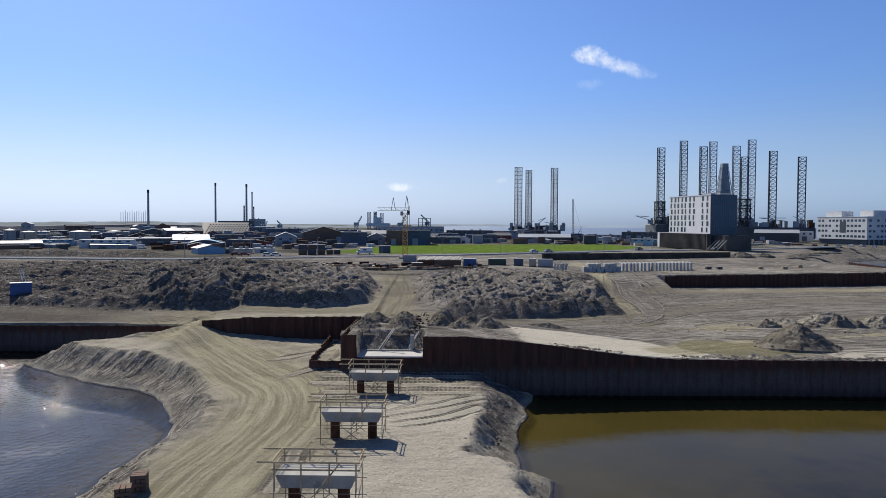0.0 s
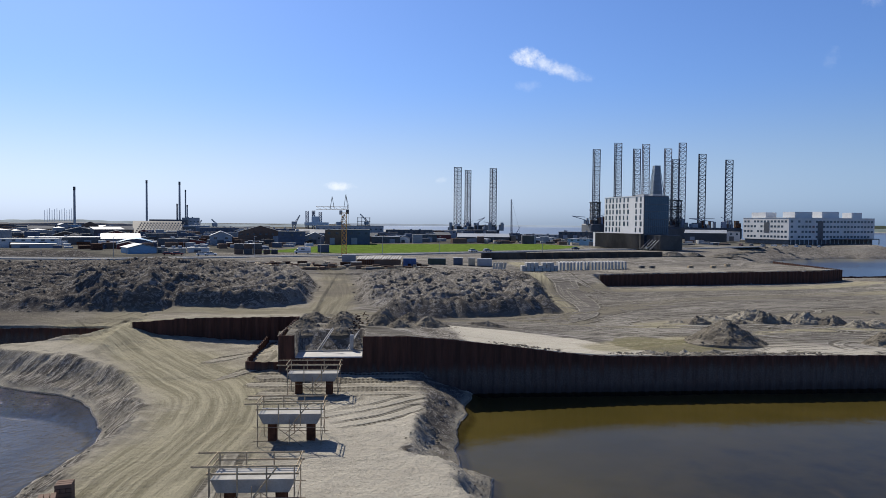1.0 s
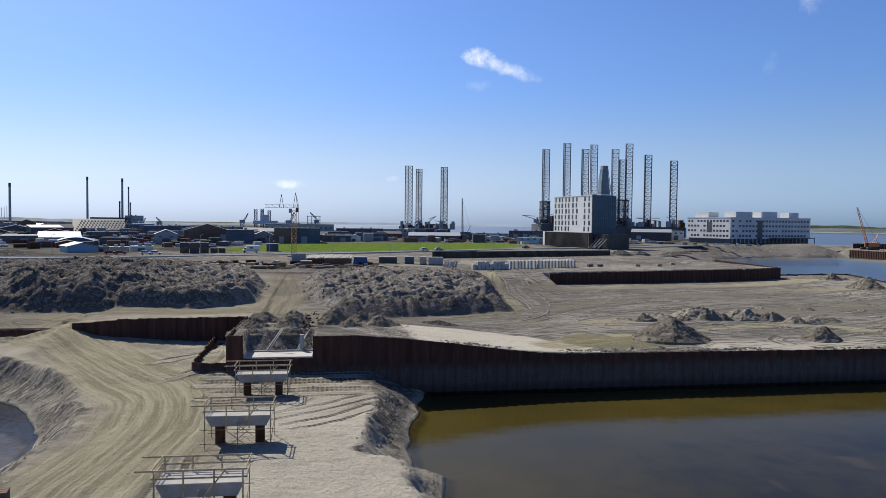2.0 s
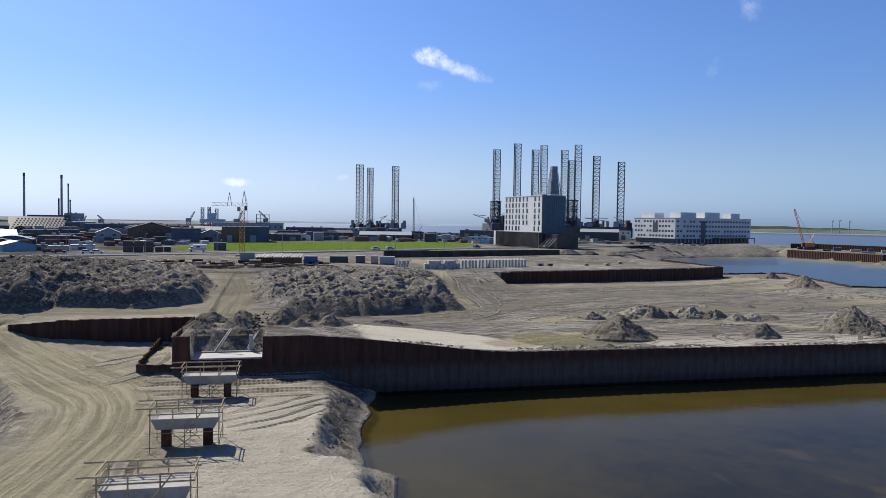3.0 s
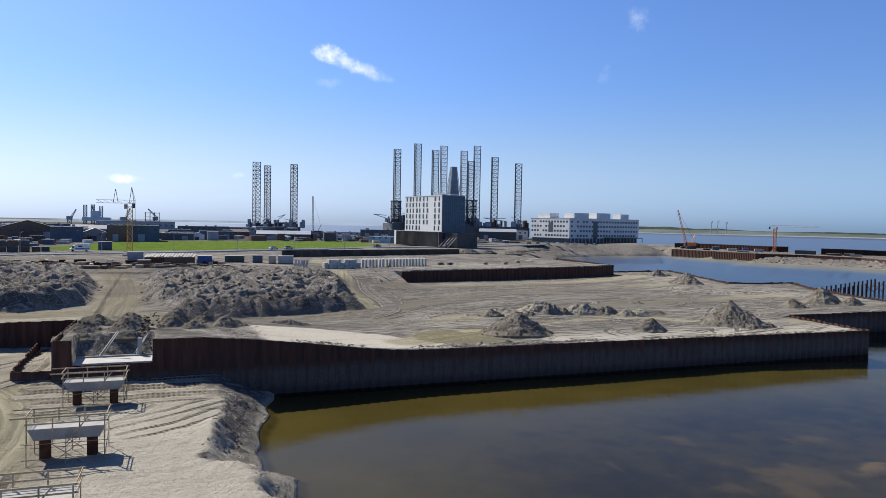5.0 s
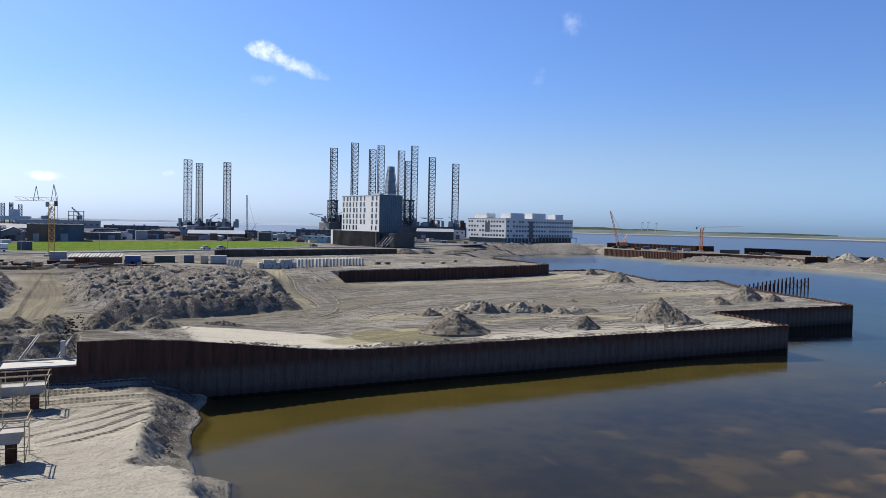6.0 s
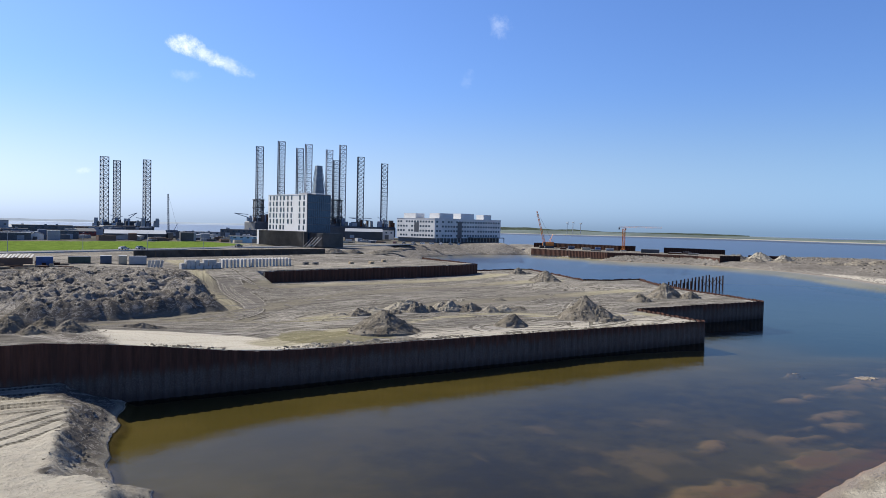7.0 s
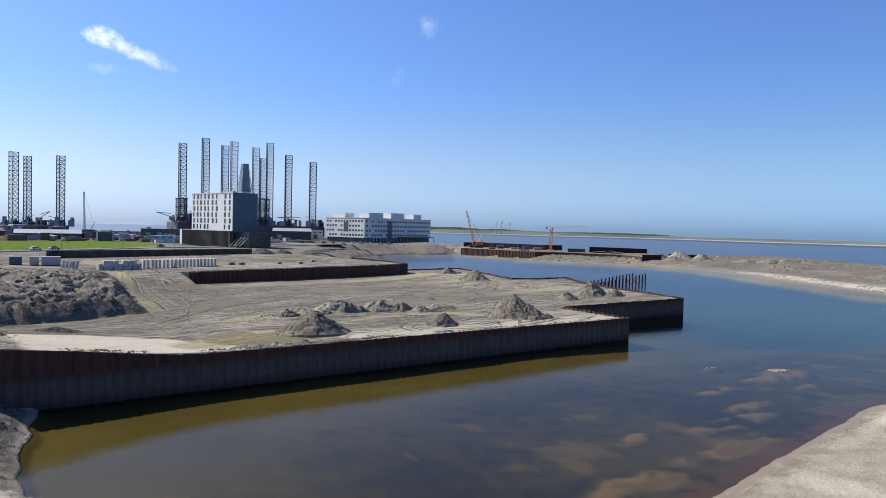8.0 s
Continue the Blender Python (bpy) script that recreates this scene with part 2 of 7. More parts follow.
    worn = ramp_node(nt, noise_node(nt, 0.11, 3, 0.6, p).outputs["Fac"], 0.36, 0.52, 0.4, 1.0)
    tyre = math_node(nt, "MULTIPLY", math_node(nt, "MULTIPLY", tyre, bars), worn)
    col = mix_node(nt, tyre, col, (0.078, 0.072, 0.06))
    berm = math_node(nt, "MULTIPLY", attr("rut"), math_node(nt, "MULTIPLY", ramp_node(nt, wheel, 0.34, 0.5), ramp_node(nt, wheel, 0.52, 0.75, 0.35, 0)))
    col = mix_node(nt, berm, col, (0.42, 0.40, 0.34))
    grass = mix_node(nt, ramp_node(nt, n_mid.outputs["Fac"], 0.35, 0.65), (0.065, 0.105, 0.02), (0.11, 0.165, 0.035))
    col = mix_node(nt, attr("grass"), col, grass)
    town = mix_node(nt, ramp_node(nt, n_big.outputs["Fac"], 0.42, 0.58), (0.06, 0.06, 0.057), (0.115, 0.11, 0.095))
    col = mix_node(nt, attr("town"), col, town)
    weed = ramp_node(nt, math_node(nt, "MULTIPLY", attr("weed"), math_node(nt, "ADD", math_node(nt, "MULTIPLY", n_fine.outputs["Fac"], 0.6), math_node(nt, "MULTIPLY", scratches[1], 0.5))), 0.44, 0.62, 0, 0.75)
    col = mix_node(nt, weed, col, (0.135, 0.125, 0.07))
    col = mix_node(nt, ramp_node(nt, n_grit.outputs["Fac"], 0.52, 0.64, 0, 0.38), col, (0.10, 0.088, 0.07))
    # wet rim along the water, and the bed under it
    sep = nt.nodes.new("ShaderNodeSeparateXYZ")
    nt.links.new(p, sep.inputs[0])
    lvl = math_node(nt, "ADD", sep.outputs["Z"], math_node(nt, "MULTIPLY", n_mid.outputs["Fac"], 0.5))
    wet = ramp_node(nt, lvl, 0.26, 0.46, 1, 0)
    col = mix_node(nt, wet, col, (0.17, 0.135, 0.095))
    bed = mix_node(nt, ramp_node(nt, n_big.outputs["Fac"], 0.42, 0.62), (0.18, 0.15, 0.05), (0.235, 0.192, 0.075))
    bed = mix_node(nt, ramp_node(nt, n_mid.outputs["Fac"], 0.55, 0.75, 0, 0.35), bed, (0.24, 0.16, 0.10))
    shallow = ramp_node(nt, math_node(nt, "ADD", sep.outputs["Z"], math_node(nt, "MULTIPLY", n_mid.outputs["Fac"], 0.3)), -0.4, 0.2)
    bed = mix_node(nt, math_node(nt, "MULTIPLY", shallow, ramp_node(nt, n_mid.outputs["Fac"], 0.3, 0.7, 0.6, 1.0)), bed, (0.31, 0.245, 0.14))
    bed = mix_node(nt, math_node(nt, "MULTIPLY", attr("murk"), ramp_node(nt, damp, 0.40, 0.58, 1.0, 0.55)), bed, (0.066, 0.056, 0.037))
    bed = mix_node(nt, math_node(nt, "MULTIPLY", attr("shoal"), ramp_node(nt, n_mid.outputs["Fac"], 0.36, 0.55, 0.25, 1.0)), bed, (0.37, 0.26, 0.15))
    bed = mix_node(nt, math_node(nt, "MULTIPLY", attr("iron"), ramp_node(nt, n_mid.outputs["Fac"], 0.38, 0.55, 0.2, 0.9)), bed, (0.21, 0.115, 0.06))
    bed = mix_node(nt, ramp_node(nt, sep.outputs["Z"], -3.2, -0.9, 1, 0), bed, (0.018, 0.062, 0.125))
    under = ramp_node(nt, sep.outputs["Z"], -0.03, 0.04, 1, 0)
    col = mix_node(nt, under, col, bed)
    foam = math_node(nt, "MULTIPLY", ramp_node(nt, sep.outputs["Z"], -0.02, 0.03), ramp_node(nt, sep.outputs["Z"], 0.04, 0.09, 1, 0))
    col = mix_node(nt, math_node(nt, "MULTIPLY", foam, math_node(nt, "MULTIPLY", attr("foam"), ramp_node(nt, n_mid.outputs["Fac"], 0.4, 0.55, 0.1, 0.7))), col, (0.44, 0.40, 0.33))
    nt.links.new(col, bsdf.inputs["Base Color"])
    nt.links.new(ramp_node(nt, wet, 0, 1, 0.0, 0.4), bsdf.inputs["Specular IOR Level"])
    nt.links.new(ramp_node(nt, wet, 0, 1, 0.95, 0.45), bsdf.inputs["Roughness"])
    h = math_node(nt, "ADD", math_node(nt, "MULTIPLY", n_fine.outputs["Fac"], ramp_node(nt, attr("soil"), 0, 1, 0.6, 0.3)), math_node(nt, "MULTIPLY", n_grit.outputs["Fac"], 0.3))
    h = math_node(nt, "ADD", h, math_node(nt, "MULTIPLY", math_node(nt, "MULTIPLY", streak.outputs["Fac"], attr("lane")), 0.5))
    h = math_node(nt, "ADD", h, math_node(nt, "MULTIPLY", tyre, -0.28))
    h = math_node(nt, "ADD", h, math_node(nt, "MULTIPLY", math_node(nt, "MULTIPLY", scratches[0], level), -0.4))
    h = math_node(nt, "ADD", h, math_node(nt, "MULTIPLY", math_node(nt, "MULTIPLY", math_node(nt, "ADD", folds[0], folds[1]), attr("soil")), 0.35))
    h = math_node(nt, "ADD", h, math_node(nt, "MULTIPLY", math_node(nt, "MULTIPLY", runs, attr("bank")), math_node(nt, "MULTIPLY", attr("soil"), 0.6)))
    bump_node(nt, bsdf, math_node(nt, "MULTIPLY", h, ramp_node(nt, sep.outputs["Z"], -0.1, 0.15, 0.05, 1.0)), 1.0, 0.6)
    return m


def mound_material(name, dark, light, deep):
    m, nt, bsdf = material(name)
    p = world_pos(nt)
    a, b = noise_node(nt, 0.5, 7, 0.65, p), noise_node(nt, 2.0, 8, 0.75, p)
    col = mix_node(nt, ramp_node(nt, a.outputs["Fac"], 0.35, 0.65), dark, light)
    col = mix_node(nt, ramp_node(nt, b.outputs["Fac"], 0.5, 0.68, 0, 0.6), col, deep)
    nt.links.new(col, bsdf.inputs["Base Color"])
    bsdf.inputs["Roughness"].default_value, bsdf.inputs["Specular IOR Level"].default_value = 0.95, 0.0
    bump_node(nt, bsdf, b.outputs["Fac"], 1.0, 0.7)
    return m


def water_material(name, tint, ripple, size, rough):
    """A clear surface over the bed: the bed shows through, the sky mirrors on it."""
    m, nt, bsdf = material(name)
    nt.nodes.remove(bsdf)
    out = nt.nodes["Material Output"]
    p = world_pos(nt)
    n1, n2 = noise_node(nt, size, 3, 0.6, p), noise_node(nt, size * 0.14, 3, 0.5, p)
    sx = nt.nodes.new("ShaderNodeSeparateXYZ")
    nt.links.new(p, sx.inputs[0])
    h = math_node(nt, "ADD", math_node(nt, "MULTIPLY", n1.outputs["Fac"], ramp_node(nt, sx.outputs["X"], -40, -20, 0.5, 0.3)), math_node(nt, "MULTIPLY", n2.outputs["Fac"], 1.0))
    # the breeze ruffles the western lagoon
    reach = math_node(nt, "SUBTRACT", sx.outputs["Y"], math_node(nt, "MULTIPLY", sx.outputs["X"], 0.5))
    gust = math_node(nt, "MULTIPLY", ramp_node(nt, sx.outputs["X"], -30, -26, 1, 0), ramp_node(nt, reach, 96, 114, 0.8, 1.0))
    gust = math_node(nt, "MULTIPLY", gust, ramp_node(nt, n2.outputs["Fac"], 0.36, 0.56, 0.6, 1.0))
    chop = noise_node(nt, 1.4, 2, 0.55, p)
    h = math_node(nt, "ADD", h, math_node(nt, "MULTIPLY", chop.outputs["Fac"], math_node(nt, "MULTIPLY", gust, 5.0)))
    b = nt.nodes.new("ShaderNodeBump")
    b.inputs["Strength"].default_value, b.inputs["Distance"].default_value = 1.0, ripple
    nt.links.new(h, b.inputs["Height"])
    fr = nt.nodes.new("ShaderNodeFresnel")
    fr.inputs["IOR"].default_value = 1.33
    nt.links.new(b.outputs[0], fr.inputs["Normal"])
    tr = nt.nodes.new("ShaderNodeBsdfTransparent")
    gl = nt.nodes.new("ShaderNodeBsdfGlossy")
    # the open, wind-blown reach is rougher than the sheltered lagoon
    sep = nt.nodes.new("ShaderNodeSeparateXYZ")
    nt.links.new(p, sep.inputs[0])
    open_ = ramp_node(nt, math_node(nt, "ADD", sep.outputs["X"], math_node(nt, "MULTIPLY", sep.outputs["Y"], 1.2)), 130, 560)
    calm = ramp_node(nt, sx.outputs["X"], -34, -28, 0.03, rough)
    nt.links.new(math_node(nt, "MAXIMUM", calm, math_node(nt, "MULTIPLY", open_, 0.3)), gl.inputs["Roughness"])
    nt.links.new(b.outputs[0], gl.inputs["Normal"])
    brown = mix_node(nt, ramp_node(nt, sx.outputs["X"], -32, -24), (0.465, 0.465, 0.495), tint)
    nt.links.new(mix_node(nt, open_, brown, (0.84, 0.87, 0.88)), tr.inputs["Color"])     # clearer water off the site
    mx = nt.nodes.new("ShaderNodeMixShader")
    nt.links.new(math_node(nt, "MULTIPLY", math_node(nt, "MULTIPLY", fr.outputs[0], ramp_node(nt, sx.outputs["X"], -34, -26, 0.85, 1.0)), ramp_node(nt, open_, 0, 1, 0.70, 0.45)), mx.inputs[0])
    nt.links.new(tr.outputs[0], mx.inputs[1])
    nt.links.new(gl.outputs[0], mx.inputs[2])
    nt.links.new(mx.outputs[0], out.inputs["Surface"])
    return m


def pile_material():
    """Rusty sheet steel, grey with dried silt below the old water mark, with dark weeping streaks."""
    m, nt, bsdf = material("rusty_sheet_steel")
    p = world_pos(nt)
    sep = nt.nodes.new("ShaderNodeSeparateXYZ")
    nt.links.new(p, sep.inputs[0])
    mp = nt.nodes.new("ShaderNodeMapping")
    mp.inputs["Scale"].default_value = (1.6, 1.6, 0.12)
    nt.links.new(p, mp.inputs["Vector"])
    streak, blotch = noise_node(nt, 1.0, 6, 0.65, mp.outputs[0]), noise_node(nt, 0.25, 5, 0.6, p)
    fine = noise_node(nt, 5.0, 5, 0.7, p)
    rust = mix_node(nt, ramp_node(nt, streak.outputs["Fac"], 0.35, 0.7), (0.045, 0.022, 0.016), (0.10, 0.043, 0.03))
    rust = mix_node(nt, ramp_node(nt, fine.outputs["Fac"], 0.5, 0.75, 0, 0.5), rust, (0.05, 0.03, 0.024))
    lvl = math_node(nt, "ADD", sep.outputs["Z"], math_node(nt, "MULTIPLY", math_node(nt, "SUBTRACT", streak.outputs["Fac"], 0.5), 2.6))
    silt = mix_node(nt, ramp_node(nt, fine.outputs["Fac"], 0.35, 0.7), (0.07, 0.057, 0.052), (0.114, 0.096, 0.088))
    silt = mix_node(nt, ramp_node(nt, streak.outputs["Fac"], 0.52, 0.62, 0, 0.6), silt, (0.05, 0.042, 0.039))
    mask = math_node(nt, "MULTIPLY", ramp_node(nt, lvl, 2.5, 4.0, 1, 0), ramp_node(nt, blotch.outputs["Fac"], 0.3, 0.5, 0.7, 1))
    mask = math_node(nt, "MULTIPLY", mask, ramp_node(nt, sep.outputs["Y"], 200, 260, 1, 0))     # silt of the lagoon only
    col = mix_node(nt, mask, rust, silt)
    col = mix_node(nt, ramp_node(nt, lvl, 0.2, 1.5, 1, 0), col, (0.048, 0.038, 0.035))
    info = nt.nodes.new("ShaderNodeObjectInfo")
    col = mix_node(nt, math_node(nt, "MULTIPLY", info.outputs["Random"], 0.2), col, (0.05, 0.03, 0.025))
    nt.links.new(col, bsdf.inputs["Base Color"])
    bsdf.inputs["Roughness"].default_value, bsdf.inputs["Metallic"].default_value = 0.85, 0.0
    bsdf.inputs["Specular IOR Level"].default_value = 0.25
    bump_node(nt, bsdf, fine.outputs["Fac"], 0.4, 0.03)
    return m


M = {
    "ground": ground_material(),
    "mound": mound_material("dumped_soil", (0.14, 0.126, 0.104), (0.27, 0.246, 0.205), (0.085, 0.075, 0.062)),
    "sand_heap": mound_material("heaped_sand", (0.24, 0.22, 0.18), (0.42, 0.385, 0.315), (0.15, 0.137, 0.112)),
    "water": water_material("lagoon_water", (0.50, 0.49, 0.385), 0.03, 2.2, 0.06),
    "pile": pile_material(),
    "concrete": plain("cast_concrete", (0.31, 0.305, 0.29), 0.85, 0, 0.2, 0.7, 7, 0.02),
    "concrete_white": plain("pale_concrete", (0.46, 0.455, 0.44), 0.85, 0, 0.18, 0.5, 5, 0.02, 0.25),
    "rust": plain("rusty_steel", (0.10, 0.045, 0.028), 0.8, 0, 0.45, 1.5, 12, 0.01),
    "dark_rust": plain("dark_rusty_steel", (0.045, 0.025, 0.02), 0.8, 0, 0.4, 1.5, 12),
    "timber": plain("scaffold_timber", (0.46, 0.37, 0.25), 0.8, 0, 0.35, 2.0, 14, 0.01, 0.3),
    "tube": plain("scaffold_tube", (0.27, 0.21, 0.15), 0.6, 0.3, 0.35, 2.0, 14),
    "white": plain("white_cladding", (0.74, 0.73, 0.72), 0.55, 0, 0.07, 0.15, 2.5),
    "offwhite": plain("offwhite_cladding", (0.55, 0.56, 0.56), 0.6, 0, 0.1, 0.1, 2.0),
    "slate": plain("dark_cladding", (0.075, 0.083, 0.096), 0.45, 0, 0.3, 0.3, 3.0),
    "dark": plain("dark_steel", (0.062, 0.066, 0.074), 0.6, 0, 0.4, 0.08, 1.0),
    # grey and red rig paints carry the blue cast of distant haze in their colour
    "rig_grey": plain("rig_grey_paint", (0.036, 0.055, 0.09), 0.6, 0, 0.35, 0.05, 0.8),
    "rig_red": plain("rig_hazed_paint", (0.20, 0.22, 0.27), 0.6, 0, 0.3, 0.05, 0.8),
    "rig_pale": plain("rig_pale_paint", (0.20, 0.25, 0.30), 0.6, 0, 0.3, 0.1, 0.8),
    "podium": plain("podium_slats", (0.062, 0.056, 0.05), 0.6, 0, 0.35, 0.2, 2.0),
    "mud_wall": plain("muddy_wall", (0.075, 0.066, 0.057), 0.9, 0, 0.45, 0.25, 2.0),
    "grey": plain("grey_cladding", (0.29, 0.31, 0.335), 0.6, 0, 0.2, 0.1, 1.5),
    "roof_pale": plain("pale_roof_sheet", (0.235, 0.25, 0.265), 0.5, 0, 0.15, 0.08, 1.0),
    "roof_dark": plain("dark_roof_felt", (0.13, 0.137, 0.148), 0.8, 0, 0.3, 0.08, 1.0),
    "blue": plain("blue_paint", (0.035, 0.09, 0.24), 0.5, 0, 0.25, 0.4, 3.0),
    "navy": plain("navy_cladding", (0.06, 0.085, 0.135), 0.5, 0, 0.25, 0.1, 1.0),
    "skyblue": plain("light_blue_sheet", (0.16, 0.30, 0.44), 0.5, 0, 0.15, 0.1, 1.0),
    "red": plain("red_brick_paint", (0.22, 0.05, 0.04), 0.7, 0, 0.25, 0.2, 2.0),
    "brick": plain("brown_brick", (0.16, 0.11, 0.085), 0.8, 0, 0.25, 0.1, 1.0),
    "beige": plain("beige_render", (0.42, 0.38, 0.30), 0.8, 0, 0.15, 0.1, 1.0),
    "yellow": plain("crane_yellow", (0.58, 0.33, 0.08), 0.5, 0, 0.2, 0.3, 3.0),
    "orange": plain("crane_orange", (0.65, 0.20, 0.03), 0.5, 0, 0.2, 0.3, 3.0),
    "green": plain("olive_paint", (0.05, 0.075, 0.06), 0.6, 0, 0.3, 0.3, 3.0),
    "tyre": plain("black_rubber", (0.02, 0.02, 0.02), 0.9, 0, 0.2, 2.0, 9.0),
    "asphalt": plain("worn_asphalt", (0.16, 0.16, 0.16), 0.9, 0, 0.2, 0.05, 1.2),
    "leaf": plain("dark_foliage", (0.04, 0.052, 0.035), 0.9, 0, 0.5, 0.05, 0.4),
    "dune": plain("dune_grass", (0.10, 0.125, 0.118), 0.9, 0, 0.35, 0.004, 0.05),
    # aerial haze is mixed into these two base colours: pale blue for distance
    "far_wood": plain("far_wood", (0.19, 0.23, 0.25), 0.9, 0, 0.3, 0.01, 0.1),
    "far_land_hazed": plain("far_land_hazed", (0.26, 0.31, 0.36), 0.9, 0, 0.15, 0.002, 0.02),
    "beach": plain("beach_sand", (0.27, 0.25, 0.20), 0.9, 0, 0.2, 0.01, 0.1),
}


def glass_material():
    m, nt, bsdf = material("window_glass")
    n = noise_node(nt, 0.5, 3, 0.5, world_pos(nt))
    nt.links.new(mix_node(nt, n.outputs["Fac"], (0.02, 0.035, 0.05), (0.06, 0.095, 0.13)), bsdf.inputs["Base Color"])
    bsdf.inputs["Roughness"].default_value, bsdf.inputs["IOR"].default_value = 0.08, 1.5
    return m


def curtain_material():
    """Coated curtain-wall glass: mirrors the sky with a blue tint."""
    m, nt, bsdf = material("coated_glass")
    n = noise_node(nt, 0.12, 3, 0.5, world_pos(nt))
    nt.links.new(mix_node(nt, n.outputs["Fac"], (0.012, 0.028, 0.055), (0.045, 0.08, 0.125)), bsdf.inputs["Base Color"])
    bsdf.inputs["Roughness"].default_value, bsdf.inputs["Metallic"].default_value = 0.12, 0.35
    return m


M["glass"] = glass_material()
M["curtain"] = curtain_material()


# ---------------------------------------------------------------- mesh helpers
def mesh_object(name, bm, mat, parent=None, label=""):
    me = bpy.data.meshes.new(name)
    bm.to_mesh(me)
    bm.free()
    me.materials.append(M[mat] if isinstance(mat, str) else mat)
    ob = new(name, me)
    if parent is not None:
        ob.parent = parent
    if label:
        ob["label"] = label
    return ob


part = mesh_object


def root(name, m, label, category, group="", kind=""):
    ob = new(name)
    ob.empty_display_size = 0.5
    ob.matrix_world = m
    ob.matrix_basis = m
    return tagged(ob, label, category, group, kind)


def box(bm, x0, x1, y0, y1, z0, z1, bevel=0.0):
    vs = [bm.verts.new(v) for v in ((x0, y0, z0), (x1, y0, z0), (x1, y1, z0), (x0, y1, z0), (x0, y0, z1), (x1, y0, z1), (x1, y1, z1), (x0, y1, z1))]
    fs = [bm.faces.new([vs[i] for i in f]) for f in ((3, 2, 1, 0), (4, 5, 6, 7), (0, 1, 5, 4), (1, 2, 6, 5), (2, 3, 7, 6), (3, 0, 4, 7))]
    if bevel:
        edges = {e for f in fs for e in f.edges}
        bmesh.ops.bevel(bm, geom=list(edges), offset=bevel, segments=1, affect="EDGES")
    return bm


def boxes(*dims, bevel=0.0):
    bm = bmesh.new()
    for d in dims:
        box(bm, *d, bevel=bevel)
    return bm


def prism(bm, poly, z0, z1):
    """A solid over a plan polygon given counter-clockwise."""
    lo, hi = [bm.verts.new((x, y, z0)) for x, y in poly], [bm.verts.new((x, y, z1)) for x, y in poly]
    bm.faces.new(hi)
    bm.faces.new(lo[::-1])
    for i in range(len(poly)):
        j = (i + 1) % len(poly)
        bm.faces.new((lo[i], lo[j], hi[j], hi[i]))
    return bm


def extrude_x(bm, section, x0, x1):
    """A solid with a (y, z) section, counter-clockwise seen from +x, from x0 to x1."""
    a, b = [bm.verts.new((x0, y, z)) for y, z in section], [bm.verts.new((x1, y, z)) for y, z in section]
    bm.faces.new(b)
    bm.faces.new(a[::-1])
    for i in range(len(section)):
        j = (i + 1) % len(section)
        bm.faces.new((a[i], a[j], b[j], b[i]))
    return bm


def tube(bm, p, q, r, n=6, r2=None):
    p, q = Vector(p), Vector(q)
    d = (q - p).normalized()
    side = d.orthogonal().normalized()
    other = d.cross(side)
    r2 = r if r2 is None else r2
    a, b = [], []
    for i in range(n):
        t = 2 * math.pi * i / n
        o = side * math.cos(t) + other * math.sin(t)
        a.append(bm.verts.new(p + o * r))
        b.append(bm.verts.new(q + o * r2))
    for i in range(n):
        j = (i + 1) % n
        bm.faces.new((a[i], a[j], b[j], b[i]))
    bm.faces.new(a[::-1])
    bm.faces.new(b)
    return bm


def tubes(pairs, r, n=6):
    bm = bmesh.new()
    for p, q in pairs:
        tube(bm, p, q, r, n)
    return bm


def lattice(bm, x, y, w, z0, z1, bay, chord, brace, n=4, cross=True):
    """A lattice column of square plan, w wide, with chords, rungs and crossed braces."""
    cs = [(x - w / 2, y - w / 2), (x + w / 2, y - w / 2), (x + w / 2, y + w / 2), (x - w / 2, y + w / 2)]
    if n == 3:
        cs = [(x - w / 2, y - w * 0.3), (x + w / 2, y - w * 0.3), (x, y + w * 0.55)]
    for c in cs:
        tube(bm, (*c, z0), (*c, z1), chord, 4)
    count = max(1, round((z1 - z0) / bay))
    for k in range(count + 1):
        z = z0 + (z1 - z0) * k / count
        zn = z0 + (z1 - z0) * (k + 1) / count
        for i in range(len(cs)):
            a, b = cs[i], cs[(i + 1) % len(cs)]
            tube(bm, (*a, z), (*b, z), brace, 3)
            if k < count:
                (p_, q_) = (a, b) if k % 2 or cross else (b, a)
                tube(bm, (*p_, z), (*q_, zn), brace, 3)
                if cross:
                    tube(bm, (*b, z), (*a, zn), brace, 3)
    return bm


# ---------------------------------------------------------------- numeric helpers for the ground
def value_noise(x, y, seed):
    xi, yi = np.floor(x).astype(np.int64), np.floor(y).astype(np.int64)
    fx, fy = x - xi, y - yi
    fx, fy = fx * fx * (3 - 2 * fx), fy * fy * (3 - 2 * fy)

    def h(a, b):
        n = (a * 374761393 + b * 668265263 + seed * 1442695041) & 0x7FFFFFFF
        n = ((n ^ (n >> 13)) * 1274126177) & 0x7FFFFFFF
        return ((n ^ (n >> 16)) & 0xFFFF) / 65535.0

    return (h(xi, yi) * (1 - fx) + h(xi + 1, yi) * fx) * (1 - fy) + (h(xi, yi + 1) * (1 - fx) + h(xi + 1, yi + 1) * fx) * fy


def fbm(x, y, size, octaves, seed, gain=0.5):
    """Fractal noise about 0, between about -1 and 1; size: metres of the largest waves."""
    total, amp, norm = np.zeros_like(x), 1.0, 0.0
    for k in range(octaves):
        f = 2.0 ** k / size
        total += amp * (value_noise(x * f + 17.3 * k, y * f - 9.1 * k, seed + k) * 2 - 1)
        norm += amp
        amp *= gain
    return total / norm


def smooth(a, lo, hi):
    t = np.clip((a - lo) / (hi - lo), 0, 1)
    return t * t * (3 - 2 * t)


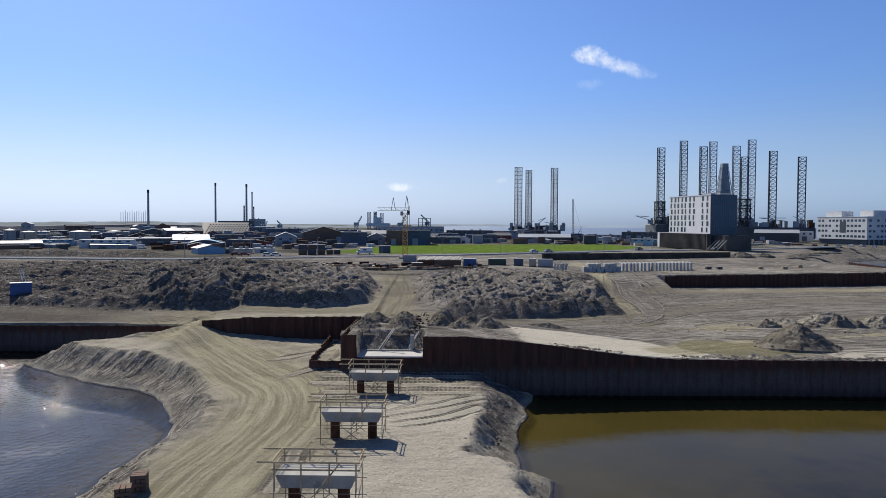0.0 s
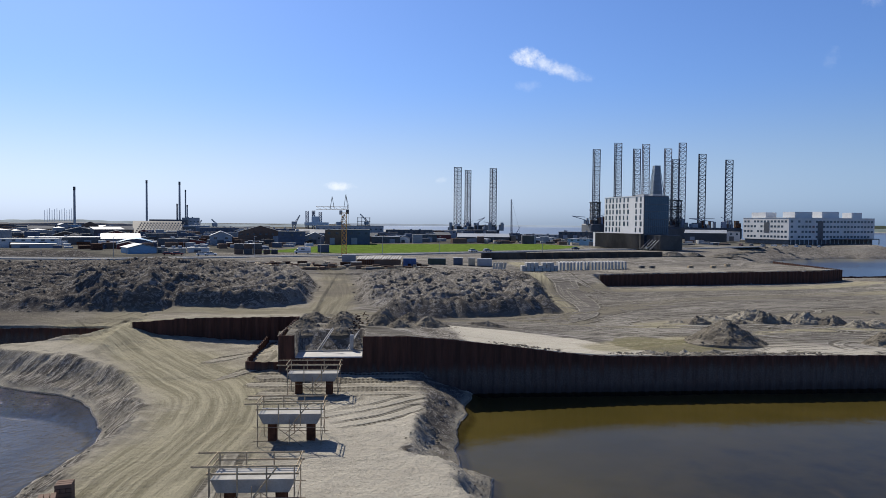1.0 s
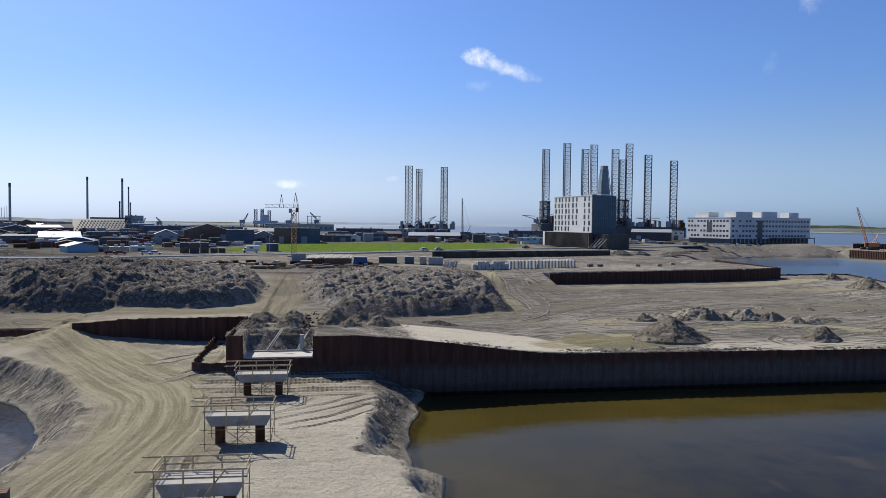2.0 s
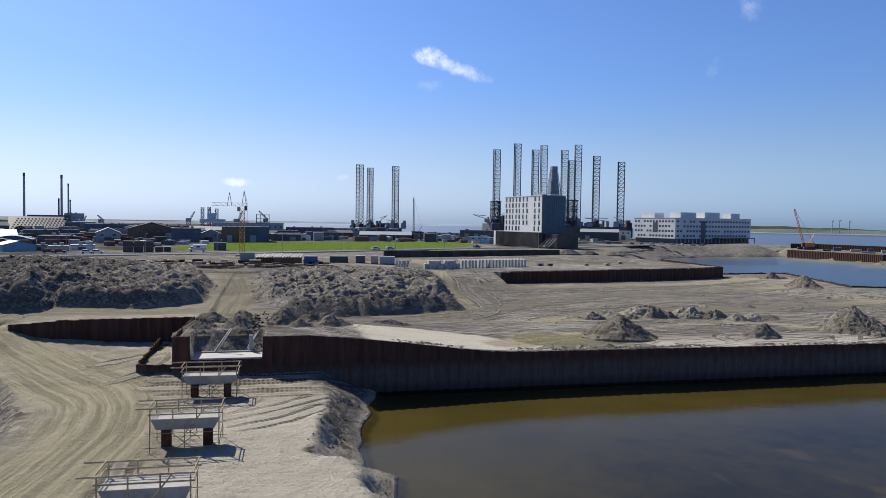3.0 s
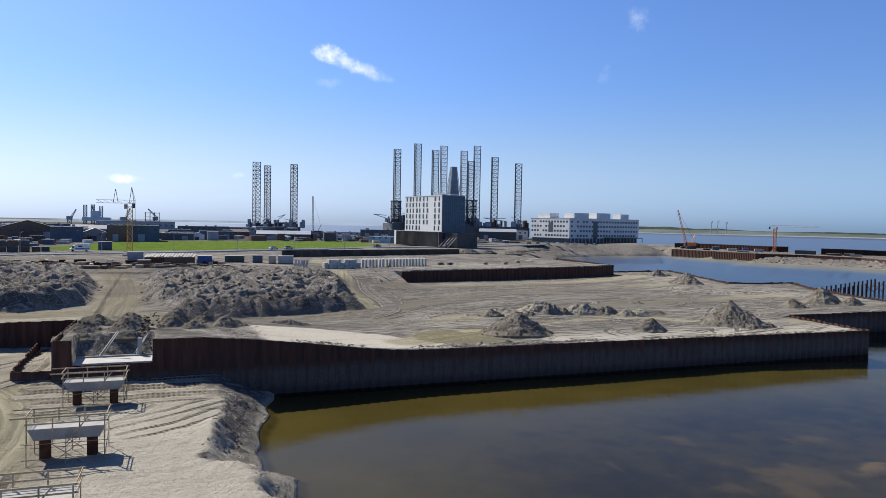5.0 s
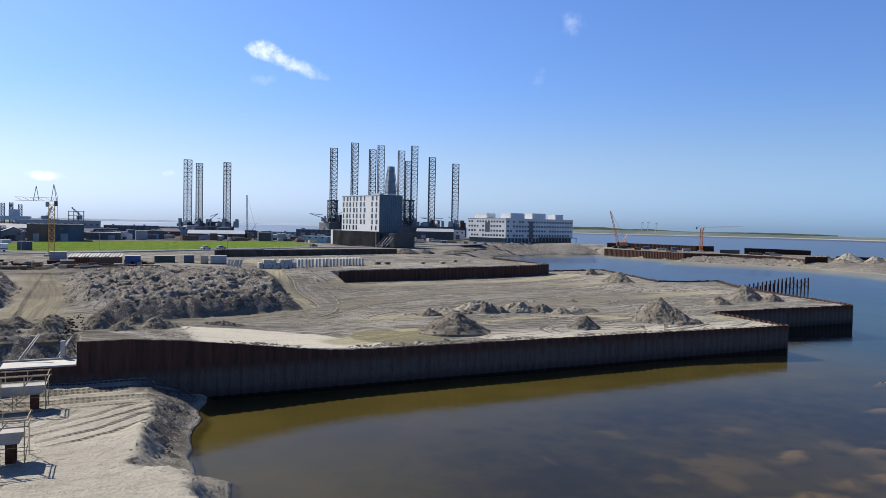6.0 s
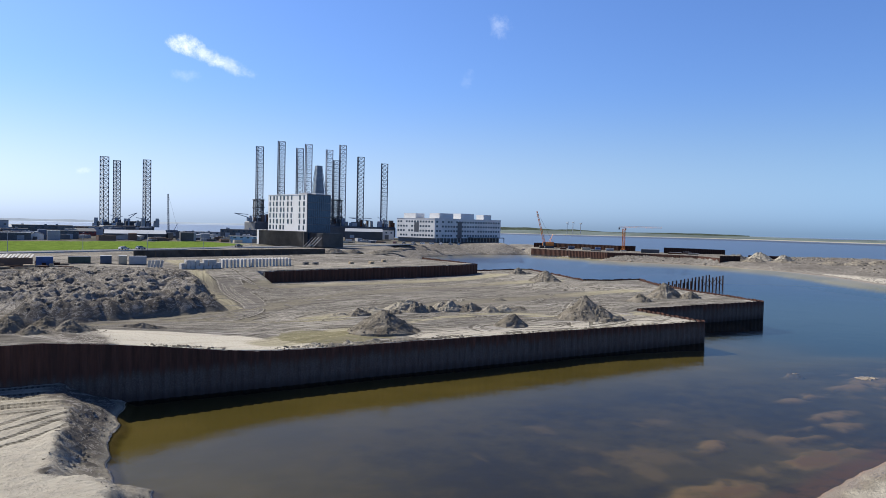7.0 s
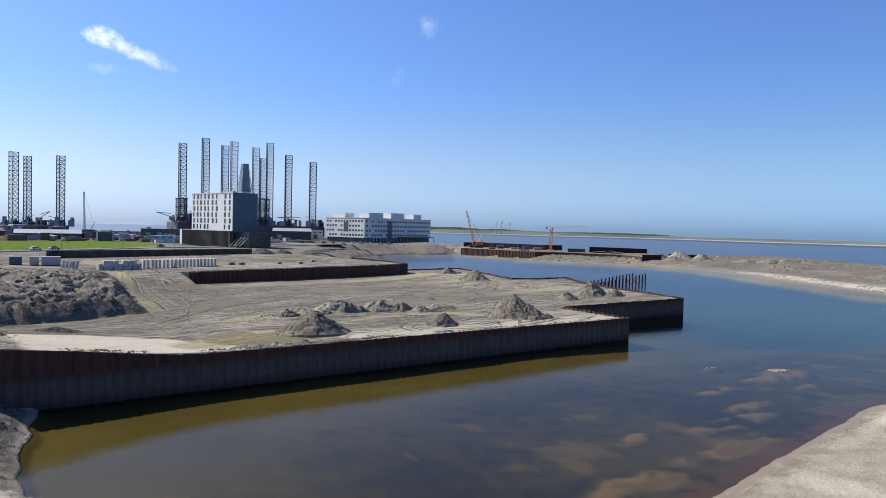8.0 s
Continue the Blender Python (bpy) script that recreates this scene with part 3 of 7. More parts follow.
def inside_distance(x, y, poly):
    """Distance to the edge of a polygon: positive inside."""
    best, inside = np.full(x.shape, 1e9), np.zeros(x.shape, bool)
    for (ax, ay), (bx, by) in zip(poly, poly[1:] + poly[:1]):
        dx, dy = bx - ax, by - ay
        t = np.clip(((x - ax) * dx + (y - ay) * dy) / (dx * dx + dy * dy), 0, 1)
        best = np.minimum(best, np.hypot(x - ax - t * dx, y - ay - t * dy))
        if ay != by:
            inside ^= ((ay > y) != (by > y)) & (x < (bx - ax) * (y - ay) / (by - ay) + ax)
    return np.where(inside, best, -best)


# ---------------------------------------------------------------- the ground, one sheet
WALL_Y = 86.7                                   # line of the front quay wall
PLATFORM = [(-12.0, 87.1), (110.0, 87.1), (112.4, 106.2), (155.8, 106.2), (159.6, 117), (162.6, 131), (169.6, 150),
            (182.6, 170.6), (171, 169.4), (159.6, 173), (179, 224.6), (166, 224.4), (151, 221.6), (143.4, 211),
            (139, 400), (20, 400), (-12, 200)]
UPPER = [(59.0, 188.4), (96, 196), (133, 204), (143.4, 211.2), (150, 265), (232, 400), (298, 434), (356, 448), (372, 462), (420, 560), (395, 660),
         (60, 700), (-60, 760), (-140, 1000), (-200, 4700), (-4600, 4700), (-4600, 230), (40, 190), (52, 188)]
SPIT = [(-4600, 115.3), (-45, 115.3), (-51, 109.5), (-60, 106.3), (-61.5, 104), (-57.5, 100.6), (-47, 92.5), (-38.4, 88), (-33, 83), (-28.6, 75), (-28, 71), (-28.5, 65), (-28.8, 61),
        (-29, 56), (-29.5, 40), (-31, 20), (-32, -260), (26, -260), (20, 10), (13, 30), (10.5, 45), (9.2, 56.2), (9.4, 59.6), (8.0, 60.4),
        (6.1, 62), (7.2, 67.4), (8.3, 75), (9.7, 81.7), (10.4, 84), (10.6, 87.4), (10, 130), (40, 260), (-4600, 260)]
NEAR_BEACH = [(30, -260), (34, 18), (42, 28), (51.6, 32.5), (62, 33.9), (69.4, 34.9), (78, 36.2), (87, 37.1), (94.4, 38.3), (99, 37.9),
              (112, 36), (132, 26), (150, -30), (150, -260)]
HEAP_WEST = [(-150, 140), (-82, 131), (-57, 125.5), (-34, 128.5), (-23, 129), (-14, 137), (-14, 165), (-18, 182), (-30, 196),
             (-54, 236), (-95, 230), (-130, 212), (-170, 190)]
HEAP_EAST = [(-5.5, 141), (0.7, 129), (12, 127.6), (22, 129.4), (32, 134), (36, 146), (41, 178), (38, 196), (25, 206), (10, 207), (-5, 196), (-7, 170)]
LAWN = [(-57, 318), (-16, 311), (57, 331), (75, 339), (119, 414), (107, 470), (0, 445), (-30, 430)]
PENINSULA = [(360, 449), (363, 410), (366, 374), (350, 361), (363.5, 327), (377.6, 299), (379, 275), (373.5, 235), (352, 198), (322, 160), (281, 106), (268, 40), (300, -100),
             (520, -100), (560, 200), (590, 296), (560, 330), (500, 345), (459, 343), (434, 372), (430, 403), (417, 410), (411, 476), (430, 560), (510, 610), (505, 640), (470, 640), (400, 560)]
MOLE_DECK = [(361, 452), (363.5, 410), (369, 373), (390.5, 352), (400, 319), (387, 293), (402, 290), (456, 338), (431, 370), (427, 400), (415, 406), (408, 474), (398, 492), (372, 470)]
WING_SAND = [(7, 86), (7, 97), (9, 101), (18, 103), (27, 100.6), (31, 96), (35.5, 90.4), (36, 86)]
LANES = [
    ([(-18, 20), (-18, 50), (-17, 60), (-16, 70), (-18, 81), (-24, 88), (-33, 100), (-42, 110), (-44, 117), (-42, 122)], 6.5),
    ([(-44, 112), (-56, 121), (-79, 126), (-140, 134)], 2.2),
    ([(-45, 119), (-34, 124), (-10, 126), (11, 119), (33, 126), (65, 152), (106, 168), (150, 178)], 5.0),
    ([(-10, 126), (-9.5, 140), (-9, 150), (-11.5, 180), (-15, 207)], 4.2),
    ([(24, 121), (40, 112), (70, 125), (106, 134), (147, 140)], 4.0),
    ([(32, 120), (39, 166), (46, 205), (47, 242)], 4.5),
    ([(30, 93), (59, 106), (80, 111), (92, 101), (108, 100)], 3.5),
    ([(-8.5, 71.5), (-5.5, 74), (-3.5, 77)], 1.6),
    ([(46, 172), (80, 180), (120, 188), (150, 205)], 4.0),
]
rng = random.Random(21)
# bundles of single passes: (way, passes, spread)
for way, passes, spread in (([(-12, 122), (11, 117.5), (29, 120), (40, 134), (45, 165), (50, 200)], 9, 5.0), ([(12, 117), (38, 110.5), (58, 108), (80, 104), (106, 98)], 8, 4.5),
                            ([(36, 116), (52, 130), (80, 141), (112, 152), (142, 166)], 9, 8.0), ([(48, 150), (80, 166), (116, 176), (140, 186)], 8, 9.0),
                            ([(46, 200), (49, 170), (60, 152), (86, 146), (120, 150)], 7, 6.0), ([(84, 92), (96, 106), (112, 122), (136, 132), (152, 128)], 7, 5.0),
                            ([(112, 112), (126, 116), (140, 114), (154, 110)], 4, 3.0)):
    for k in range(passes):
        o, bend = rng.uniform(-spread, spread), rng.uniform(-0.5, 0.5)
        LANES.append(([(x + o * 0.5 + bend * rng.uniform(0, 5), y + o + rng.uniform(-1.2, 1.2)) for x, y in way], rng.uniform(1.5, 1.75)))
for k in range(40):             # turning circles of dumpers and loaders
    ox, oy = rng.choice(((52, 112), (64, 106), (92, 110), (100, 128), (118, 150), (76, 150), (130, 130), (60, 135), (84, 100), (40, 128), (44, 150)))
    ox, oy, r, a = ox + rng.uniform(-10, 10), oy + rng.uniform(-8, 8), rng.uniform(5, 16), rng.uniform(0, 6.28)
    LANES.append(([(ox + r * 1.5 * math.cos(a + 0.35 * j), oy + r * 0.9 * math.sin(a + 0.35 * j)) for j in range(rng.randrange(4, 9))], rng.uniform(1.4, 1.7)))
for way in ([(-15, 82.9), (-6, 82.5), (6, 82.1)], [(-14, 85.3), (-5, 85.2), (6.4, 84.8)], [(-13, 80.0), (-4, 79.8), (5, 79.6)], [(-14, 78.2), (-10.5, 78.6)],
            [(-6.2, 71.3), (-2.5, 73.2), (0.7, 75.4), (3.8, 78)], [(-3.4, 68.2), (0.4, 70.2), (3.8, 73.8)],
            [(-12.6, 52), (-12.4, 56), (-12.6, 60)], [(-22, 92), (-16.5, 97), (-15, 104)], [(-20, 84), (-13.5, 92), (-14.5, 102)]):
    LANES.append((way, 1.6))
ROAD_FAR = [(-400, 262), (-165, 262), (-98, 255), (-19, 288), (52, 329), (105, 362), (170, 386), (236, 430)]


def dump_cones(x, y, h, region, count, seed, size, tall):
    """Truckloads of soil tipped beside and over each other."""
    rng = np.random.RandomState(seed)
    xs, ys = [p[0] for p in region], [p[1] for p in region]
    add = np.zeros_like(h)
    made = 0
    while made < count:
        cx, cy = rng.uniform(min(xs), max(xs), 1), rng.uniform(min(ys), max(ys), 1)
        edge = inside_distance(cx, cy, region)[0]
        if edge < 1.5:
            continue
        made += 1
        r = size * rng.uniform(0.6, 1.5)
        top = tall * rng.uniform(0.5, 1.25) * min(1, edge / 4)
        a, e = rng.uniform(0, math.pi), rng.uniform(0.6, 1.0)
        sel = (np.abs(x - cx) < r * 1.2) & (np.abs(y - cy) < r * 1.2)
        dx, dy = x[sel] - cx, y[sel] - cy
        u, v = dx * math.cos(a) + dy * math.sin(a), (dy * math.cos(a) - dx * math.sin(a)) / e
        d = np.hypot(u, v) / r
        add[sel] = np.maximum(add[sel], top * np.clip(1.05 - d - 0.12 * (1 - np.minimum(1, d * 3)), 0, 1))
    return h + add


def ground_height(x, y):
    rough = fbm(x, y, 6.0, 4, 3)
    broad = fbm(x, y, 40.0, 3, 9)
    edge_wob = 1.2 * fbm(x, y, 9.0, 4, 21) + 0.5 * fbm(x, y, 2.5, 3, 22)
    shoal = fbm(x, y, 16.0, 5, 31)
    far = np.hypot(x, y)
    h = -0.6 + 0.25 * smooth(shoal, -0.3, 0.5) - 2.5 * smooth(far, 260, 420)
    h = h - 1.3 * smooth(x, 80, 125) * smooth(y, 56, 82) - 1.4 * smooth(x, 115, 165) * smooth(y, 40, 70)
    h = h - 2.0 * smooth(-x, 26, 42) * (1 - smooth(y, 96, 106))
    # shoals that almost reach the surface off the east corner
    shoals = 0.32 * smooth(fbm(1.5 * x, y, 8, 4, 35), 0.14, 0.4) * (x > 38) * (y < 62)
    bx, by = x + 2.5 * fbm(x, y, 5, 3, 33), y + 1.2 * fbm(x, y, 4, 3, 34)
    torn = fbm(1.1 * x, 1.4 * y, 4.5, 5, 36, 0.6)
    for sx, sy, rx, ry, top in ((110, 57, 4.5, 1.5, 0.07), (106, 55.5, 9, 2.2, -0.10), (103, 64, 2.6, 0.9, 0.03), (104, 49, 4, 1.3, -0.18), (91, 55, 6, 1.5, -0.25),
                                (63, 47, 5, 1.8, -0.22), (76, 45, 8, 1.8, -0.25), (50, 38, 8, 2.2, -0.20), (67, 39.5, 9, 2, -0.2), (84, 48, 5, 1.4, -0.3)):
        bar = np.exp(-((bx - sx) / rx) ** 2 - ((by - sy) / ry) ** 2)
        bar = bar * smooth(torn, -0.45, 0.15)
        h = h + np.clip(top - h, 0, None) * smooth(bar, 0.05, 0.75)
        shoals = np.maximum(shoals, smooth(bar, 0.15, 0.7))
    # near beach, very flat
    d = inside_distance(x, y, NEAR_BEACH) + 0.5 * edge_wob
    h = np.where(d > -8, np.maximum(h, np.minimum(0.09 * d + 0.02 * rough, 1.2 + 0.15 * broad)), h)
    # peninsula with its beach
    d = inside_distance(x, y, PENINSULA) + 0.4 * edge_wob
    sandy = 1 - smooth(y, 215, 275)
    beach = np.where(d < 0, 0.12 * d, 0.05 * d + 0.35 * np.clip(d - 38, 0, 9))
    h = np.where(d > -12, np.maximum(h, np.minimum(0.28 * d * (1 - sandy) + beach * sandy, 3.2 + (0.8 * broad + 0.5 * rough) * smooth(d, 10, 40))), h)
    # deck of the mole behind its sheet piles
    h = np.where(inside_distance(x, y, MOLE_DECK) > 0, 5.0 + 0.12 * rough, h)
    # the land that rises from the spit to the upper yard
    prof_y = [20, 40, 62, 80, 86, 95, 107, 116, 127, 140, 200, 210]
    prof_z = [2.0, 2.1, 2.4, 2.7, 3.6, 4.3, 4.9, 5.4, 6.2, 6.6, 8.2, 8.3]
    rise = np.interp(y, prof_y, prof_z)
    d = inside_distance(x, y, SPIT)
    bank = d + np.where(y < 114, edge_wob * np.where(x < -30, 0.55, 1), 0)
    slope = np.interp(y, [45, 70, 85, 105], [0.45, 0.58, 0.80, 0.85])
    slope = np.where(x > 0, 0.6, slope * (1 + 0.3 * smooth(-x, 44, 53)))
    rise = rise + np.interp(x, [-41, -38, -36, -33, -24, -15], [0.2, 1.7, 1.4, 0.5, -0.4, -0.7]) * smooth(y, 93, 106) * (x > -44) * (x < -12) * (y < 112)
    rise = rise - 0.3 * smooth(-x, 45, 54) * smooth(y, 93, 103) * (y < 115.2) * np.where(x < -46, 1, 1 - smooth(y, 105, 113))
    top = rise + 0.10 * rough + 0.12 * broad
    # lip of pushed-up sand along the bank's crest, crumbling below it
    crest = np.exp(-((slope * bank - top) / 0.8) ** 2)
    rill = np.where(x > -5, fbm(0.25 * x, y + 0.45 * x, 1.5, 4, 43, 0.65), fbm(0.72 * x - 0.69 * y, 0.2 * (x + y), 1.5, 4, 43, 0.65))
    lumps = fbm(x, y, 2.6, 4, 45, 0.7)
    side = np.minimum(top + 0.12 * lumps, slope * bank + np.where(x > -5, 0.45 * rough + 0.8 * rill + 0.5 * lumps, 0.2 * rough + 0.42 * rill + 0.22 * lumps) * smooth(bank, 0.4, 2.5))
    bank_face = np.where((d > -2) & (y < 112) & (x < 12), np.clip(slope * bank / top, 0, 2), 0)
    spit = side + 0.42 * crest * smooth(fbm(x, y, 5.0, 3, 41), -0.2, 0.5)
    spit = np.where((y > 115.2) & (x < -42), np.where(d > 0, top, -9), spit)
    h = np.where(bank > -4, np.maximum(h, spit), h)
    # quay platform: level fill, raised to the bridge end in the west
    d = inside_distance(x, y, PLATFORM)
    fall = 0.5 * smooth(x, 40, 108)
    level = 5.2 - fall + 0.10 * rough + 0.10 * broad
    wing = np.interp(x, [-12, 3, 9, 14.6, 21.2, 26.4, 31], [7.85, 7.85, 7.35, 6.7, 5.85, 5.35, 5.2])
    ramp_west = np.interp(y, [120, 132, 200], [5.3, 5.9, 8.2])
    ramp_east = 5.2 - fall + 3.1 * smooth(y, 166, 191)
    back = ramp_west + (ramp_east - ramp_west) * smooth(x, 28, 44)
    level = np.maximum(level, back + 0.10 * rough)
    level = np.where((x > 57) & (inside_distance(x, y, UPPER) < 0), 5.2 - fall + 0.10 * rough + 0.12 * broad, level)
    lift = (wing - 5.2) * (1 - smooth(y, 97, 122))
    level = level + np.where(x < 40, lift, 0)
    h = np.where(d > 0, level, h)
    # ground retained behind the low wall west of the bridge end
    behind = (x > -37) & (x < -11.8) & (y > 107.4) & (y < 135)
    h = np.where(behind, np.maximum(h, np.interp(x, [-37, -30, -12], [6.9, 7.35, 7.6]) - 1.3 * smooth(y, 110, 124) * smooth(x, -40, -20)), h)
    # recess of the bridge seat
    h = np.where((x > -10.7) & (x < -2.3) & (y > 87) & (y < 93.5), np.minimum(h, 5.1 + np.clip(0.85 * (y - 90.2), 0, 9) + 0.25 * lumps * (y > 90.4)), h)
    # upper land
    d = inside_distance(x, y, UPPER) + np.where(y > 215, 1.5 * edge_wob, 0)
    upper = 8.3 + 0.12 * rough + 0.15 * broad
    shore = np.where((x > 139) & (y > 212), np.minimum(upper, 0.35 * d + 0.5 * rough), upper)
    h = np.where(d > 0, np.maximum(h, shore), h)
    # excavated strip before the road
    pit = (x > 30) & (x < 150) & (y > 230)
    h = np.where(pit, h - 0.9 * smooth(rough, -0.1, 0.4) * smooth(fbm(x, y, 20, 2, 51), 0.1, 0.4), h)
    # soil heaps
    soil = np.zeros_like(h)
    for region, count, seed, tall, plateau in ((HEAP_WEST, 300, 5, 0.9, 1.9), (HEAP_EAST, 130, 6, 0.5, 1.7)):
        d = inside_distance(x, y, region) + 0.8 * edge_wob
        on = smooth(d, 0.0, 3.8)
        fade = 1 - 0.8 * smooth(y, 160, 196) if seed == 6 else 1 - 0.6 * smooth(y, 170, 228)
        fade = fade * (1 if seed == 6 else 0.42 + 0.58 * smooth(x + 0.12 * (y - 140), -68, -54))
        wx, wy = x + 1.6 * fbm(x, y, 5.0, 3, seed + 90), y + 1.6 * fbm(x, y, 5.0, 3, seed + 91)
        crag = sum(amp * (1 - 2.6 * np.abs(fbm(wx, wy * stretch, size, 4, seed + 80 + k, 0.5)))
                   for k, (size, amp, stretch) in enumerate(((12.0, 0.9, 0.7), (5.0, 0.75, 1.3), (2.4, 0.5, 0.8))))
        h = h + on * fade * crag
        if seed == 5:
            h = h + on * smooth(-x, 52, 66) * (1.1 - 3.2 * np.abs(fbm(0.3 * wx, wy, 6.5, 3, 97)))
        furrow = fbm(0.35 * wx + 0.5 * wy, wy - 0.4 * wx, 1.5, 3, seed + 95, 0.6)
        h = h + plateau * fade * on * (1.0 + 0.4 * fbm(x, y, 18, 2, seed + 60)) + 0.4 * on * furrow + on * (0.42 * fbm(x, y, 1.7, 4, seed + 70, 0.65) - 0.25 * np.abs(fbm(wx, wy, 3.2, 3, seed + 72)))
        h = h + fade * dump_cones(wx, wy, np.zeros_like(h), region, count, seed, 3.2, tall)
        soil = np.maximum(soil, smooth(d, -0.5, 1.5))
    # the last loads, tipped in a row along the front of the eastern heap
    row = np.random.RandomState(61)
    loads = np.zeros_like(h)
    for k in range(26):
        f = k / 25
        cx = 2.0 + 28.5 * f + row.uniform(-0.5, 0.5)
        cy = np.interp(cx, [0, 12, 22, 34], [127.6, 125.8, 127.6, 132.2]) + row.uniform(-0.9, 1.2)
        r, top = row.uniform(2.6, 3.3), row.uniform(2.5, 3.3)
        d = np.hypot((x - cx) * 0.95, y - cy) / r + 0.12 * rough
        h = np.where(d < 1.05, np.maximum(h, 5.75 + top * (1.05 - np.sqrt(d * d + 0.02)) + 0.15 * rough), h)
        loads = np.maximum(loads, 1 - smooth(d, 0.8, 1.1))
    soil = np.maximum(soil, loads)
    # the one great bank in the western heap
    bank = np.clip(1 - np.hypot((x + 46) / 17, (y - 140) / 11), 0, 1)
    h = h + np.where(y > 127, 2.6 * smooth(bank, 0, 0.6), 0)
    # long bank of topsoil beyond the road
    ridge_line = np.clip(1 - np.abs(y - 275 - 4 * fbm(x, y, 30, 2, 71)) / 8, 0, 1) * smooth(x, -260, -235) * (1 - smooth(x, -118, -102))
    h = h + (2.4 + 1.2 * rough) * smooth(ridge_line, 0, 0.8)
    soil = np.maximum(soil, smooth(ridge_line, 0, 0.2))
    # raw faces of the spit's banks
    raw = smooth(bank_face, 0.06, 0.25) * (1 - smooth(bank_face + 0.25 * rough, 0.9, 1.1))
    soil = np.maximum(soil, raw * np.where(x < -5, 0.62 + 0.36 * smooth(1.6 * rill + lumps, -0.4, 0.2), 0.35 + 0.6 * smooth(rill + lumps + 0.12 * (y - 66), -0.35, 0.3)))
    soil = np.maximum(soil, 0.9 * smooth(fbm(x, y, 3.2, 4, 47, 0.6), 0.05, 0.3) * smooth(bank_face, 0.75, 0.95) * (1 - smooth(bank_face, 1.1, 1.35)))
    soil = np.maximum(soil, 1.0 * ((x > -11) & (x < -2) & (y > 87) & (y < 94)))
    # dark soil round the western heaps, and the raw shore of the inlet
    soil = np.maximum(soil, 0.95 * smooth(-x, 44, 62) * smooth(y, 115.4, 117) * (1 - smooth(y, 225, 250)))
    inlet = inside_distance(x, y, UPPER)
    soil = np.maximum(soil, 0.8 * (x > 141) * (y > 214) * (x < 420) * (1 - smooth(inlet + 5 * rough, 22, 34)))
    mole = inside_distance(x, y, PENINSULA)
    soil = np.maximum(soil, 0.95 * smooth(mole + 3 * rough - 9 * (1 - smooth(y, 170, 230)), 5, 13) * smooth(y, 60, 100))
    return h, soil, rough, broad, shoals, loads


def lane_fields(x, y):
    """How far each point lies in a haul road or a single track, and its run across and along the way."""
    near, lane_u, lane_v, lane_s, width = (np.full(x.shape, 9.0), *(np.zeros_like(x) for _ in range(4)))
    for k, (pts, half) in enumerate(LANES):
        fine = []
        for i in range(len(pts) - 1):          # Catmull-Rom, so that the ruts curve
            p0, p1, p2, p3 = pts[max(i - 1, 0)], pts[i], pts[i + 1], pts[min(i + 2, len(pts) - 1)]
            for s in range(6):
                t = s / 6
                fine.append(tuple(0.5 * (2 * p1[c] + (p2[c] - p0[c]) * t + (2 * p0[c] - 5 * p1[c] + 4 * p2[c] - p3[c]) * t * t
                                         + (3 * p1[c] - p0[c] - 3 * p2[c] + p3[c]) * t ** 3) for c in (0, 1)))
        fine.append(pts[-1])
        run = 0.0
        for (ax, ay), (bx, by) in zip(fine, fine[1:]):
            dx, dy = bx - ax, by - ay
            length = math.hypot(dx, dy)
            reach = 1.8 * half
            sel = np.nonzero((x > min(ax, bx) - reach) & (x < max(ax, bx) + reach) & (y > min(ay, by) - reach) & (y < max(ay, by) + reach))[0]
            px, py = x[sel] - ax, y[sel] - ay
            tc = np.clip((px * dx + py * dy) / length ** 2, 0, 1)
            d = np.hypot(px - tc * dx, py - tc * dy) / half
            hit = d < near[sel]
            sel, d, tc = sel[hit], d[hit], tc[hit]
            side = (px[hit] * dy - py[hit] * dx) / length
            near[sel], lane_u[sel], lane_v[sel], width[sel], lane_s[sel] = d, side + 40 * k, side, half, run + tc * length + 300 * k
            run += length
    mask = 1 - smooth(near + 0.35 * fbm(x, y, 5, 3, 81), 0.55, 1.25)
    return mask * (width >= 2.0), lane_u, lane_v, lane_s, mask * (width < 2.0) * (width > 0)


def spaced(*stops):
    """Coordinates from (start, step), (start, step), ..., end."""
    out = []
    for (a, step), nxt in zip(stops[:-1], stops[1:]):
        b = nxt[0] if isinstance(nxt, tuple) else nxt
        out.extend(np.linspace(a, b, max(1, round((b - a) / step)), endpoint=False))
    return np.array(out + [stops[-1]])


EYE_Z, PUSH = 22.0, 0.038


def pushed(x, y):
    """Share by which the land behind the quay line lies farther out than first planned."""
    return np.interp(y, [80, 88], [0, 1]) * (1 - smooth(x, 300, 335))


